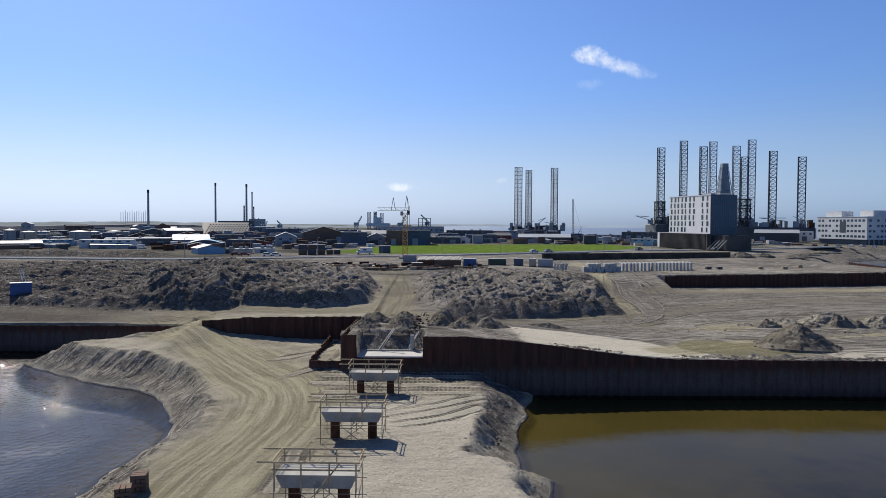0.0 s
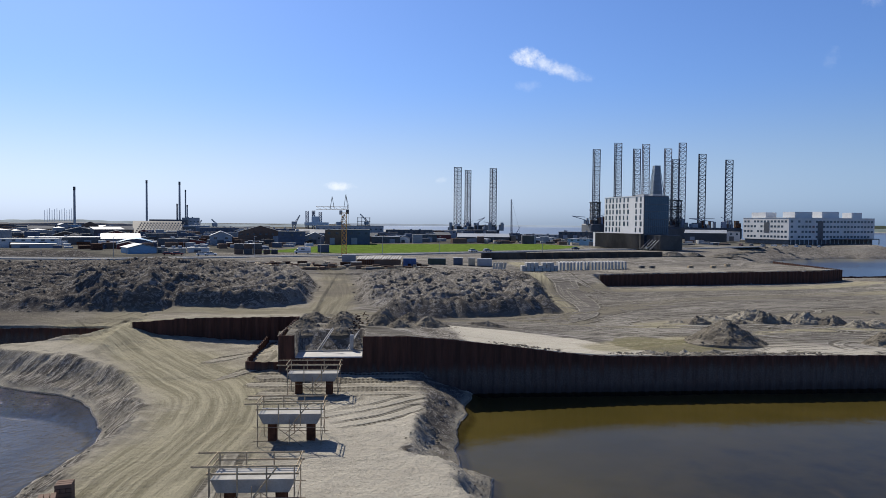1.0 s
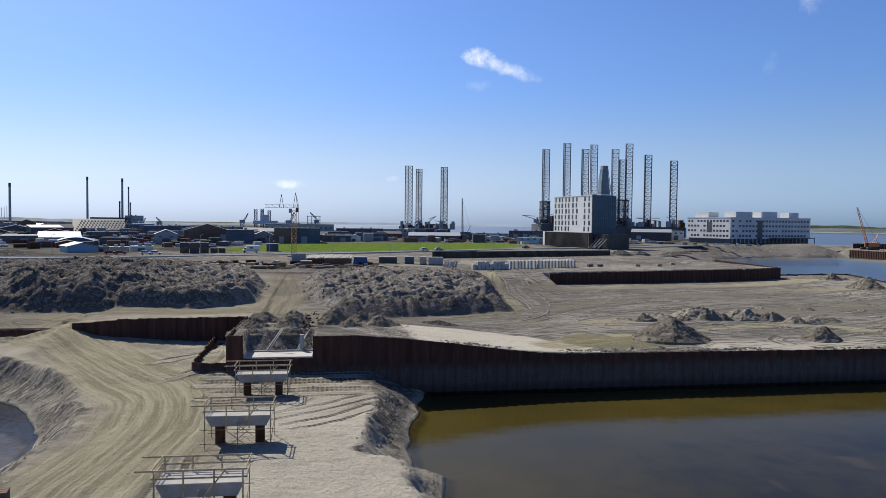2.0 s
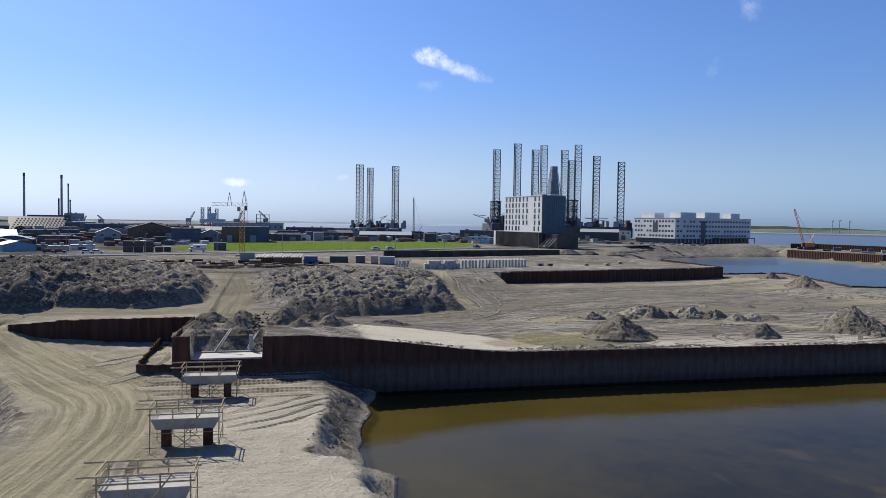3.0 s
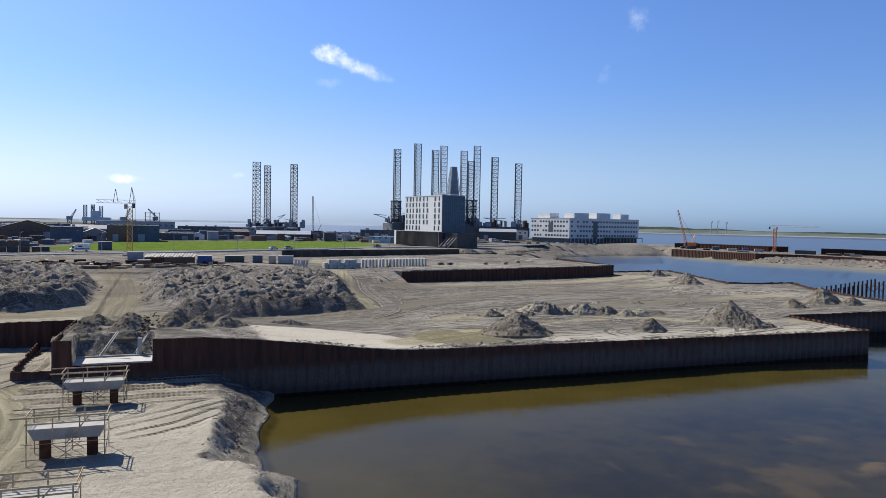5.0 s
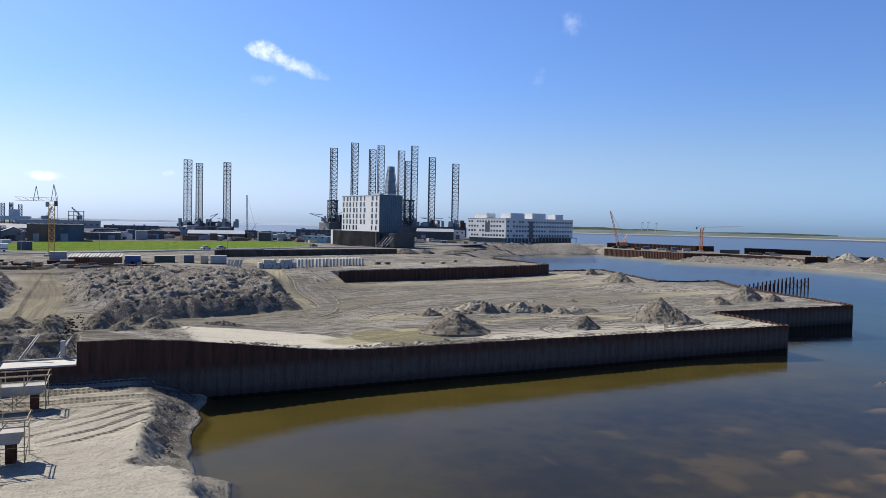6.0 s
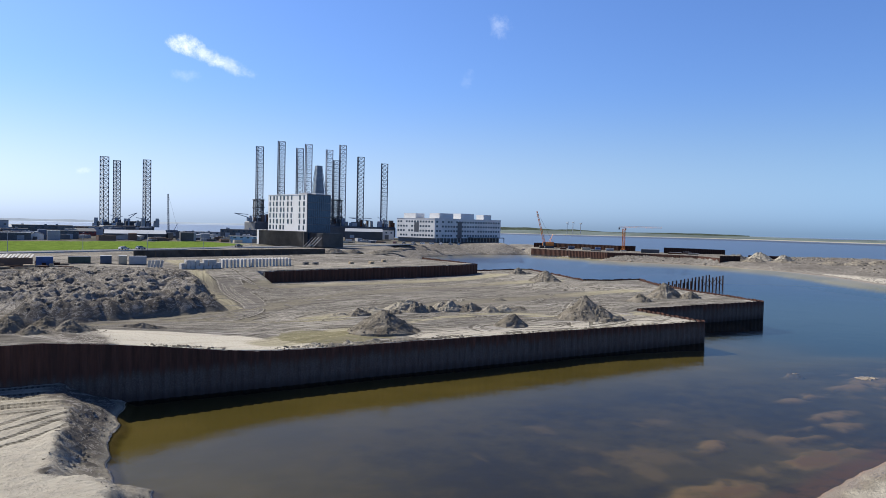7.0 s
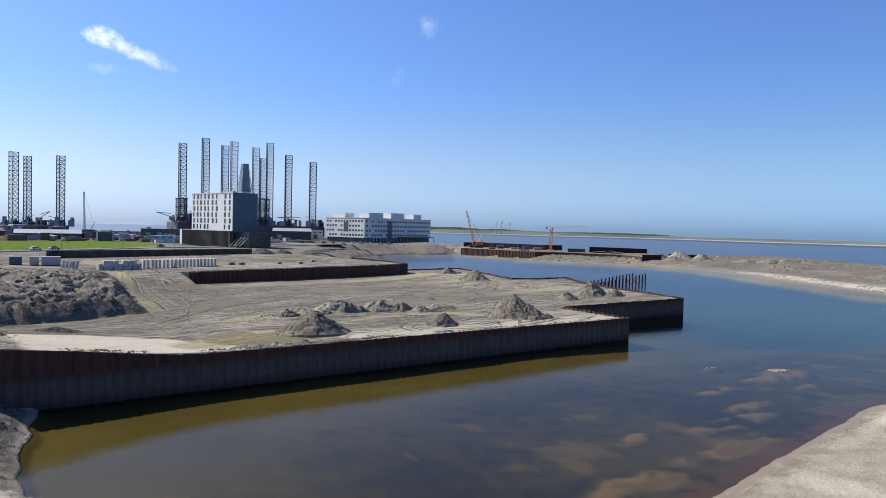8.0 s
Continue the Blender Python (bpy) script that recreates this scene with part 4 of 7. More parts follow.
def build_ground():
    xs = spaced((-4600, 300), (-1000, 60), (-400, 15), (-160, 2), (-100, 0.4), (-66, 0.36), (42, 0.5), (64, 0.6), (200, 2.2), (300, 3.5), (480, 8), (620, 40), (1200, 300), 4700)
    ys = spaced((-280, 40), (0, 4), (30, 0.5), (46, 0.36), (150, 0.45), (200, 0.75), (224, 1.5), (310, 5), (720, 30), (1200, 200), 4800)
    gx, gy = np.meshgrid(xs, ys)
    gx, gy = gx.ravel(), gy.ravel()
    far = pushed(gx, gy)
    x, y = gx / (1 + PUSH * far), gy / (1 + PUSH * far)
    h, soil, rough, broad, shoals, loads = ground_height(x, y)
    mask, lane_u, lane_v, lane_s, rut = lane_fields(x, y)
    mask = np.where(h < 0.5, 0, mask) * (1 - 0.8 * soil)
    h = h - 0.10 * mask + 0.06 * mask * fbm(lane_u, 0.06 * lane_s, 1.6, 2, 91)
    rut = rut * (h > 0.5) * (1 - soil)
    h = h - 0.05 * rut * np.exp(-((np.abs(lane_v) - 0.95) / 0.4) ** 2)
    z = EYE_Z - (EYE_Z - h) * (1 + PUSH * far * smooth(h, 0.2, 2.5))
    nx, ny = len(xs), len(ys)
    me = bpy.data.meshes.new("ground")
    idx = np.arange(nx * ny).reshape(ny, nx)
    quads = np.stack([idx[:-1, :-1], idx[:-1, 1:], idx[1:, 1:], idx[1:, :-1]], -1).reshape(-1, 4)
    me.vertices.add(nx * ny)
    me.vertices.foreach_set("co", np.stack([gx, gy, z], 1).ravel())
    me.loops.add(quads.size)
    me.loops.foreach_set("vertex_index", quads.ravel())
    me.polygons.add(len(quads))
    me.polygons.foreach_set("loop_start", np.arange(0, quads.size, 4))
    me.update(calc_edges=True)
    me.polygons.foreach_set("use_smooth", np.ones(len(quads), bool))
    lawn = smooth(inside_distance(x, y, LAWN), -2, 3)
    grass = lawn
    pale = smooth(rough + 1.3 * broad, 0.25, 0.75) * 0.28 * (x > -12) * (y > 84)
    sheet = inside_distance(x, y, WING_SAND) + 0.5 * rough
    pale = np.maximum(pale, 0.95 * smooth(sheet, -0.3, 0.5))
    pale = np.maximum(pale, 0.75 * (1 - smooth(y + 5 * rough, 90, 101)) * (x > 50) * (x < 112) * (y > 87))
    pale = np.maximum(pale, smooth(x + rough, -11, -6) * (1 - smooth(y + 3 * rough, 72, 84)) * (x < 12) * (h > 1.0) * 0.62)
    pale = np.maximum(pale, smooth(h, 0.12, 0.3) * (x > 25) * (y < 60) * (0.2 + 0.6 * smooth(fbm(x, y, 9, 4, 27), -0.1, 0.3)))
    pale = np.maximum(pale, 0.8 * smooth(h, 0.1, 0.3) * (1 - smooth(h, 0.9, 1.5)) * (x > 200))
    weed = 1.1 * smooth(1 - np.hypot((x - 39.5) / 10, (y - 94.5) / 10.5) + 0.35 * rough, 0, 0.4) + 0.5 * smooth(h, 1.7, 2.4) * (x > 250) * (inside_distance(x, y, PENINSULA) > 0)
    level = ((x > -12) & (y > 87) | (y > 190) & (x > -170)) * 1.0 + 0.12 * (y <= 87)
    level = level * (1 - 0.85 * smooth(sheet, -0.3, 0.5))
    rut = rut * (1 - smooth(sheet, -0.3, 0.5))
    foam = 1.0 * (x < 20) * (y < 112)
    iron = smooth(h, -0.32, -0.1) * (x > 25) * (y < 62) * (inside_distance(x, y, NEAR_BEACH) > -6)
    murk = (1 - smooth(y + 3 * rough, 62, 79)) * smooth(x, 13, 36) * (1 - 0.7 * shoals) + 0.9 * (x < -20) * (y < 114)
    town = smooth(y, 262, 276) * smooth(-x, 60, 95) + smooth(y, 296, 330) * smooth(-x, 20, 60) + smooth(y, 420, 470) * (x > -60) * (x < 330) + smooth(y, 360, 400) * (x < 200) * (x > 120)
    peat = smooth(-x - 0.1 * (y - 130) + 8 * broad, 18, 44) * smooth(y, 113, 118) * (0.75 + 0.5 * smooth(rough + broad, -0.3, 0.4))
    peat = np.maximum(peat, np.maximum(0.8 * loads, np.maximum(1.0 * (y > 260) * (y < 295) * (x < -95), 0.6 * (x > 330) * (y < 420))))
    mud = 0.75 * smooth(y + 7 * rough + 5 * broad, 116, 130) * (1 - smooth(y + 6 * rough, 172, 190)) * smooth(x, 34, 42) * (1 - smooth(x + 10 * broad, 105, 150))
    mud = np.maximum(mud, 0.6 * smooth(x, -6, 2) * (1 - smooth(x, 36, 44)) * smooth(y + 3 * rough, 104, 110) * (1 - smooth(y, 126, 134)))
    mud = np.maximum(mud, 0.75 * smooth(y + 2 * rough, 113, 120) * (1 - smooth(y, 200, 214)) * (x < 36) * (0.55 + 0.45 * smooth(broad + rough, -0.4, 0.3)))
    flat = smooth(-x, 40, 46) * smooth(y, 113, 115) * (1 - smooth(y + 3 * rough, 124, 131)) * 0.9
    peat = np.maximum(peat, 0.85 * (x > -2) * (x < 14) * (y < 88) * smooth(y + 4 * rough, 60, 70) + 0.12 * (x < -20) * (y < 113))
    town = np.clip(town, 0, 1) * (1 - lawn) * (1 - soil)
    for key, values in (("soil", soil), ("lane", mask), ("lane_u", lane_u), ("lane_v", lane_v), ("lane_s", lane_s), ("grass", grass), ("pale", pale), ("weed", weed), ("level", level), ("town", town), ("peat", peat), ("mud", mud), ("flat", flat), ("bank", 1.0 * (x < -18) * (y < 114)), ("foam", foam), ("iron", iron), ("shoal", shoals), ("murk", murk), ("rut", rut)):
        a = me.attributes.new(key, "FLOAT", "POINT")
        a.data.foreach_set("value", values.astype(np.float32))
    me.materials.append(M["ground"])
    return tagged(new("ground", me), "pale sand and gravel of a harbour building site with haul tracks", "ground", kind="structure")


build_ground()


def build_water():
    """One level sheet; short wind waves cross the western lagoon."""
    xs = spaced((-4600, 4520), (-80, 0.16), (-26, 4726), 4700)
    ys = spaced((-280, 328), (48, 0.16), (114, 4686), 4800)
    x, y = (g.ravel() for g in np.meshgrid(xs, ys))
    rng, z = np.random.RandomState(17), np.zeros(x.size)
    lagoon = smooth(-x, 26.5, 28) * smooth(y, 48.5, 52) * (1 - smooth(y, 111, 113.5)) * (1 - smooth(-x, 77, 79.5))
    for k in range(18):
        length, way, phase = rng.uniform(0.55, 1.3), radians(rng.uniform(0, 180)), rng.uniform(0, 6.28)
        wave = 2 * math.pi / length
        z += WAVE_SLOPE / wave * np.sin(wave * (x * math.cos(way) + y * math.sin(way)) + phase + 2.2 * fbm(x, y, 3.0, 2, 300 + k))
    z *= lagoon * (0.28 + 0.72 * smooth(y - 0.5 * x, 98, 112)) * (0.75 + 0.5 * smooth(fbm(x, y, 7.0, 3, 330), -0.3, 0.3))
    nx, ny = len(xs), len(ys)
    idx = np.arange(nx * ny).reshape(ny, nx)
    quads = np.stack([idx[:-1, :-1], idx[:-1, 1:], idx[1:, 1:], idx[1:, :-1]], -1).reshape(-1, 4)
    me = bpy.data.meshes.new("water")
    me.vertices.add(nx * ny)
    me.vertices.foreach_set("co", np.stack([x, y, z], 1).ravel())
    me.loops.add(quads.size)
    me.loops.foreach_set("vertex_index", quads.ravel())
    me.polygons.add(len(quads))
    me.polygons.foreach_set("loop_start", np.arange(0, quads.size, 4))
    me.update(calc_edges=True)
    me.polygons.foreach_set("use_smooth", np.ones(len(quads), bool))
    me.materials.append(M["water"])
    return tagged(new("water", me), "calm shallow brown and blue harbour water, lightly rippled", "water", kind="structure")


WAVE_SLOPE = 0.10
build_water()


# ---------------------------------------------------------------- sheet pile walls
PAIR = 1.4


def pile_mesh(z0, z1, slope=0.0, depth=0.2):
    """One pair of Z-piles: a corrugation of steel sheet, 1.4 m long."""
    bm = bmesh.new()
    line = [(0, 0), (0.38, 0), (0.70, -depth), (1.08, -depth), (1.40, 0)]
    back = [(x, y + 0.07) for x, y in line]
    rows = [[bm.verts.new((x, y, z + (slope * (x / 1.4 - 0.5) if z == z1 else 0))) for x, y in pts] for z in (z0, z1) for pts in (line, back)]
    for i in range(4):
        bm.faces.new((rows[0][i], rows[0][i + 1], rows[2][i + 1], rows[2][i]))
        bm.faces.new((rows[1][i + 1], rows[1][i], rows[3][i], rows[3][i + 1]))
        bm.faces.new((rows[2][i], rows[2][i + 1], rows[3][i + 1], rows[3][i]))
    return bm


PILE_MESHES = {}


def sheet_wall(name, points, tops, bottom, label, category="quay wall", vary=0.0, mat="pile"):
    """A wall of sheet piles along plan points, water side on the right of the way; tops: heights at the points."""
    wall = root(name, pose(points[0][0], points[0][1], 0), label, category, kind="structure")
    rng = random.Random(len(points) * 7 + int(points[0][0]))
    for (a, b), (ta, tb) in zip(zip(points, points[1:]), zip(tops, tops[1:])):
        dx, dy = b[0] - a[0], b[1] - a[1]
        length, ang = math.hypot(dx, dy), math.atan2(dy, dx)
        count = max(1, round(length / PAIR))
        step = length / count
        for k in range(count):
            top = round((ta + (tb - ta) * (k + 0.5) / count + rng.uniform(-vary, vary)) * 20) / 20
            slope = round((tb - ta) / count * 20) / 20
            key = (bottom, top, slope, mat)
            if key not in PILE_MESHES:
                bm = pile_mesh(bottom, top, slope)
                me = bpy.data.meshes.new("sheet_pile")
                bm.to_mesh(me)
                bm.free()
                me.materials.append(M[mat])
                PILE_MESHES[key] = me
            ob = new("sheet_pile", PILE_MESHES[key])
            ob.parent = wall
            ob.matrix_basis = pose(a[0] - points[0][0] + dx * k / count, a[1] - points[0][1] + dy * k / count, 0, 0, 0, math.degrees(ang)) @ Matrix.Diagonal((step / PAIR, 1, 1, 1))
    return wall


sheet_wall("wall_front", [(-2.4, WALL_Y), (3, WALL_Y), (9, WALL_Y), (14.6, WALL_Y), (21.2, WALL_Y), (26.4, WALL_Y), (31, WALL_Y), (70, WALL_Y), (110.4, WALL_Y)],
           [8.0, 8.0, 7.5, 6.86, 6.0, 5.45, 5.3, 5.15, 4.85], -2.5, "dark rusty sheet pile quay wall with grey silt stains above the water", vary=0.03)
sheet_wall("wall_return", [(110.4, WALL_Y), (112.9, 105.7)], [4.85, 5.0], -2.5, "dark rusty sheet pile return wall of the quay", vary=0.08)
sheet_wall("wall_second", [(112.9, 105.7), (156.4, 105.7)], [5.0, 5.0], -2.5, "dark rusty sheet pile quay wall beside open water", vary=0.08)
sheet_wall("wall_east", [(156.4, 105.7), (160.1, 116.8), (163.2, 130.8), (170.2, 149.6), (183.2, 170.4)], [5.0, 5.0, 5.05, 5.1, 5.1], -2.5,
           "rusty sheet pile edge along the east side of the fill", vary=0.12)
sheet_wall("wall_notch", [(183.2, 170.4), (171, 170.2), (160.2, 173.2), (179.6, 225), (166, 225), (150.6, 222.2), (143.6, 211)], [5.1, 5.1, 5.1, 5.1, 5.1, 5.1, 5.1], -2.5,
           "serrated rusty sheet pile edge of the fill by the inlet", vary=0.12)
sheet_wall("wall_basin", [(59.0, 187.8), (96, 195.4), (133, 203.4), (143.8, 210.6)], [8.1, 8.2, 8.2, 8.2], 4.0, "dark sheet pile wall holding up the upper yard", vary=0.05)
sheet_wall("wall_basin_end", [(143.8, 210.6), (145.5, 226), (150.5, 262)], [8.2, 8.2, 8.0], -2.5, "dark sheet pile wall at the head of the inlet", vary=0.05)
sheet_wall("wall_west", [(-120, 115), (-43.6, 115)], [5.3, 5.0], -2.5, "dark sheet pile wall along the western lagoon", vary=0.05)
sheet_wall("wall_low", [(-36.5, 107), (-29, 107), (-12.4, 107)], [7.0, 7.6, 7.8], 2.5, "dark sheet pile retaining wall beside the haul road", vary=0.04)
sheet_wall("wall_wing", [(-12.4, 107), (-12.4, WALL_Y)], [7.8, 8.1], 2.0, "dark sheet pile wing wall of the bridge end", vary=0.05)
sheet_wall("wall_wing_front", [(-12.4, WALL_Y), (-10.6, WALL_Y)], [8.2, 8.2], 2.0, "dark sheet pile front of the bridge end's wing")
sheet_wall("wall_seat_front", [(-10.6, WALL_Y), (-2.4, WALL_Y)], [5.4, 5.4], 2.0, "dark sheet piles under the bridge seat")
sheet_wall("wall_cofferdam", [(-16.6, 105.5), (-16.6, 88.2), (-12.6, 87.9)], [5.2, 4.75, 4.75], 1.5, "low serrated sheet pile row beside the bridge end", vary=0.1)


# ---------------------------------------------------------------- bridge piers
def bridge_pier():
    """A pier cap on two steel columns, with timber guard rails and scaffolding about it. Origin on the sand under its middle."""
    pier = root("bridge_pier", pose(0, 0, 0), "unfinished concrete bridge pier on rusty columns with timber guard rails", "bridge pier", "row of bridge piers")
    w, dp, top, low = 2.8, 1.1, 2.62, 1.72
    bm = bmesh.new()
    sec = [(-w, top), (-w + 0.45, low), (w - 0.45, low), (w, top)]
    a, b = [bm.verts.new((x, -dp, z)) for x, z in sec], [bm.verts.new((x, dp, z)) for x, z in sec]
    bm.faces.new(a)
    bm.faces.new(b[::-1])
    for i in range(4):
        j = (i + 1) % 4
        bm.faces.new((a[j], a[i], b[i], b[j]))
    bmesh.ops.bevel(bm, geom=bm.edges[:], offset=0.03, segments=1, affect="EDGES")
    bmesh.ops.recalc_face_normals(bm, faces=bm.faces)
    part("cap_beam", bm, "concrete", pier, "grey cast concrete cap beam with a smooth pale top")
    for cx in (-1.7, 1.7):
        bm = boxes((cx - 0.32, cx + 0.32, -0.42, 0.42, -0.8, low + 0.02), bevel=0.05)
        for s in (-1, 1):
            box(bm, cx - 0.37, cx + 0.37, s * 0.30 - 0.05, s * 0.30 + 0.05, -0.8, low - 0.05)
        part("column", bm, "rust", pier, "rusty steel box pile")
    for s in (-1, 1):
        y = s * (dp + 0.32)
        for x in (-2.75, -0.95, 0.95, 2.75):
            part("guard_post", boxes((x - 0.045, x + 0.045, y - 0.045, y + 0.045, low - 0.1 if s < 0 else top - 0.3, top + 1.05)), "timber", pier)
        over = 1.0 if s < 0 else 1.3
        for z in (0.50, 1.0):
            part("guard_rail", boxes((-2.9 - over * (z > 0.6), 3.05, y - 0.08, y - 0.045, top + z - 0.06, top + z + 0.06)), "timber", pier)
    for sx in (-1, 1):
        for z in (0.5, 1.0):
            part("guard_rail", boxes((sx * 2.9 - 0.02, sx * 2.9 + 0.02, -1.5, 1.5, top + z - 0.06, top + z + 0.06)), "timber", pier)
    ys, xs = (-1.55, 1.55), (-2.75, 0.0, 2.75)
    for y in ys:
        for x in xs:
            part("scaffold_standard", tubes([((x, y, -0.3), (x, y, top - 0.3))], 0.035), "tube", pier)
        part("scaffold_ledger", tubes([((-3.1, y, 0.35), (3.1, y, 0.35))], 0.03), "tube", pier)
        part("scaffold_ledger", tubes([((-3.1, y, 1.55), (3.1, y, 1.55))], 0.03), "tube", pier)
        part("scaffold_brace", tubes([((-1.1, y, -0.1), (1.1, y, 1.6))], 0.03), "tube", pier)
        part("scaffold_brace", tubes([((1.1, y, -0.1), (-1.1, y, 1.6))], 0.03), "tube", pier)
    for x in (-2.75, 2.75):
        part("scaffold_brace", tubes([((x, -1.55, 0.2), (x, 1.55, 1.6))], 0.03), "tube", pier)
    part("raking_board", boxes((-0.05, 0.05, -0.05, 0.05, 0, 2.6)), "timber", pier).matrix_basis = pose(0.1, -1.5, 1.6, 0, 38, 0)
    return pier


pier = bridge_pier()
pier.matrix_basis = pose(-8.45, 48.2, 2.35, 0, 0, -1.5)
copy_thing(pier, pose(-8.05, 63.9, 2.42, 0, 0, -1.5))
copy_thing(pier, pose(-7.6, 80.0, 2.55, 0, 0, -1.5))


# ---------------------------------------------------------------- bridge end
def bridge_seat():
    seat = root("bridge_end", pose(-6.5, 89.3, 5.1), "pale concrete bridge seat behind the sheet piles", "bridge end")
    part("slab", boxes((-4.05, 4.05, -2.45, 1.3, 0, 0.42), bevel=0.04), "concrete_white", seat)
    part("kerb", boxes((-4.05, 4.05, 1.0, 1.3, 0.42, 0.6), bevel=0.03), "concrete", seat, "low grey kerb at the back of the seat")
    return seat


bridge_seat()
for x, y, tilt, spin, length in ((-8.3, 90.4, 52, 118, 3.6), (-8.0, 90.3, 54, 116, 3.4), (-4.6, 90.9, 50, 130, 2.6), (-4.35, 90.8, 58, 118, 2.8)):
    plank = mesh_object("plank", boxes((0, length, -0.075, 0.075, -0.03, 0.03)), "concrete_white")
    plank.matrix_basis = pose(x, y, 5.55, 0, -tilt, spin - 90)
    tagged(plank, "long pale plank leaning on the soil bank behind the bridge seat", "plank", "planks at the bridge end")
post = mesh_object("steel_post", boxes((-0.25, 0.25, -0.25, 0.25, 0, 2.0), bevel=0.03), "grey")
post.matrix_basis = pose(-3.9, 91.0, 5.52)
tagged(post, "short grey steel post standing on the bridge seat", "post")


def block_stack(x, y, z, spin, count):
    """Timber baulks stacked crosswise."""
    st = root("timber_stack", pose(x, y, z, 0, 0, spin), "dark weathered stack of timber baulks by the water", "timber stack", "timber stacks by the lagoon")
    for k in range(count):
        for i in range(3):
            o = -0.38 + 0.38 * i
            d = (o - 0.17, o + 0.17, -0.55, 0.55, k * 0.3, k * 0.3 + 0.28) if k % 2 else (-0.55, 0.55, o - 0.17, o + 0.17, k * 0.3, k * 0.3 + 0.28)
            part("baulk", boxes(d, bevel=0.02), "brick", st)
    return st


block_stack(-22.4, 51.8, 1.9, 12, 5)
block_stack(-22.75, 49.9, 1.95, 20, 4)


# ---------------------------------------------------------------- soil mounds
def icosa():
    t = (1 + 5 ** 0.5) / 2
    v = np.array([(-1, t, 0), (1, t, 0), (-1, -t, 0), (1, -t, 0), (0, -1, t), (0, 1, t), (0, -1, -t), (0, 1, -t), (t, 0, -1), (t, 0, 1), (-t, 0, -1), (-t, 0, 1)]) / math.hypot(1, t)
    f = [(0, 11, 5), (0, 5, 1), (0, 1, 7), (0, 7, 10), (0, 10, 11), (1, 5, 9), (5, 11, 4), (11, 10, 2), (10, 7, 6), (7, 1, 8), (3, 9, 4), (3, 4, 2), (3, 2, 6), (3, 6, 8), (3, 8, 9), (4, 9, 5), (2, 4, 11), (6, 2, 10), (8, 6, 7), (9, 8, 1)]
    return v, np.array(f)


def mound(x, y, z, r, tall, seed, flat=1.0, spin=0.0, label="loose grey-brown mound of tipped soil", peaks=1, mat="mound", lumpy=1.0):
    rng = np.random.RandomState(seed)
    n, rings = 64, 30
    th = np.linspace(0, 2 * np.pi, n, endpoint=False)
    tops = [(rng.uniform(-0.25, 0.25) * r * (peaks > 1), rng.uniform(-0.2, 0.2) * r * (peaks > 1), rng.uniform(0.8, 1)) for _ in range(peaks)]
    verts, faces = [], []
    rim = 1 + 0.16 * fbm(np.cos(th) * 2, np.sin(th) * 2, 1.2, 3, seed)
    for k in range(rings):
        q = k / (rings - 1)
        px, py = np.cos(th) * q * r * rim, np.sin(th) * q * r * rim * flat
        h = np.zeros(n)
        for tx, ty, g in tops:
            d = np.hypot(px - tx, (py - ty) / flat) / (r * rim)
            h = np.maximum(h, g * tall * np.clip(1.08 - np.sqrt(d * d + 0.008) * 1.08, 0, 1) ** 1.12)
        h = h + (0.42 * fbm(px + seed, py, 1.7, 4, seed + 3, 0.65) + 0.3 * fbm(px, py + seed, 0.55, 3, seed + 5)) * np.minimum(1, (1.02 - q) * 4) * min(1.0, tall / 2.2) * lumpy
        verts.extend(zip(px, py, h - (0.35 if k == rings - 1 else 0)))
    for k in range(rings - 1):
        for i in range(n):
            j = (i + 1) % n
            a, b, c, d = k * n + i, k * n + j, (k + 1) * n + j, (k + 1) * n + i
            faces.append((a, d, c, b))
    # clods that have rolled down its sides
    lump, lump_faces = icosa()
    for k in range(int(26 * r)):
        i = rng.randint(n * 4, n * (rings - 1))
        c, size = np.array(verts[i]), rng.uniform(0.05, 0.17) * min(1.3, 0.6 + tall / 5)
        first = len(verts)
        verts.extend(map(tuple, lump * size * rng.uniform(0.65, 1.3, (12, 1)) * (1, 1, 0.8) + c))
        faces.extend(tuple(int(q) + first for q in f) for f in lump_faces)
    me = bpy.data.meshes.new("soil_mound")
    me.from_pydata(verts, [], faces)
    me.materials.append(M[mat])
    ob = new("soil_mound", me)
    ob.matrix_basis = pose(x, y, z, 0, 0, spin)
    return tagged(ob, label, "soil mound", "soil mounds on the fill")


mound(49.3, 97.2, 4.82, 6.5, 4.4, 1, 0.85, peaks=2)
mound(72.1, 95.6, 4.62, 3.9, 2.7, 2, 0.85)
mound(92.4, 99.6, 4.41, 6.0, 4.5, 4, 0.9)
mound(93.6, 96.4, 4.41, 5.4, 3.0, 3, 0.8, peaks=2)
mound(127.2, 118.3, 4.35, 3.9, 2.7, 5, 0.85)
mound(141.8, 123.4, 4.35, 5.6, 4.2, 6, 0.9)
mound(145.6, 119.0, 4.35, 4.0, 2.5, 7, 0.85)
mound(145.9, 175.5, 4.35, 6.2, 3.7, 8, 0.85, peaks=2)
mound(156.3, 203, 4.35, 4.4, 3.1, 9, 0.85)
mound(160.5, 203, 4.35, 3.2, 1.5, 10, 0.85)
mound(128.8, 146.6, 4.35, 1.6, 0.9, 11)
mound(96, 131.8, 4.39, 2.6, 1.2, 17, 0.7)
mound(15.5, 109, 5.3, 4.8, 1.5, 12, 0.5, peaks=3)
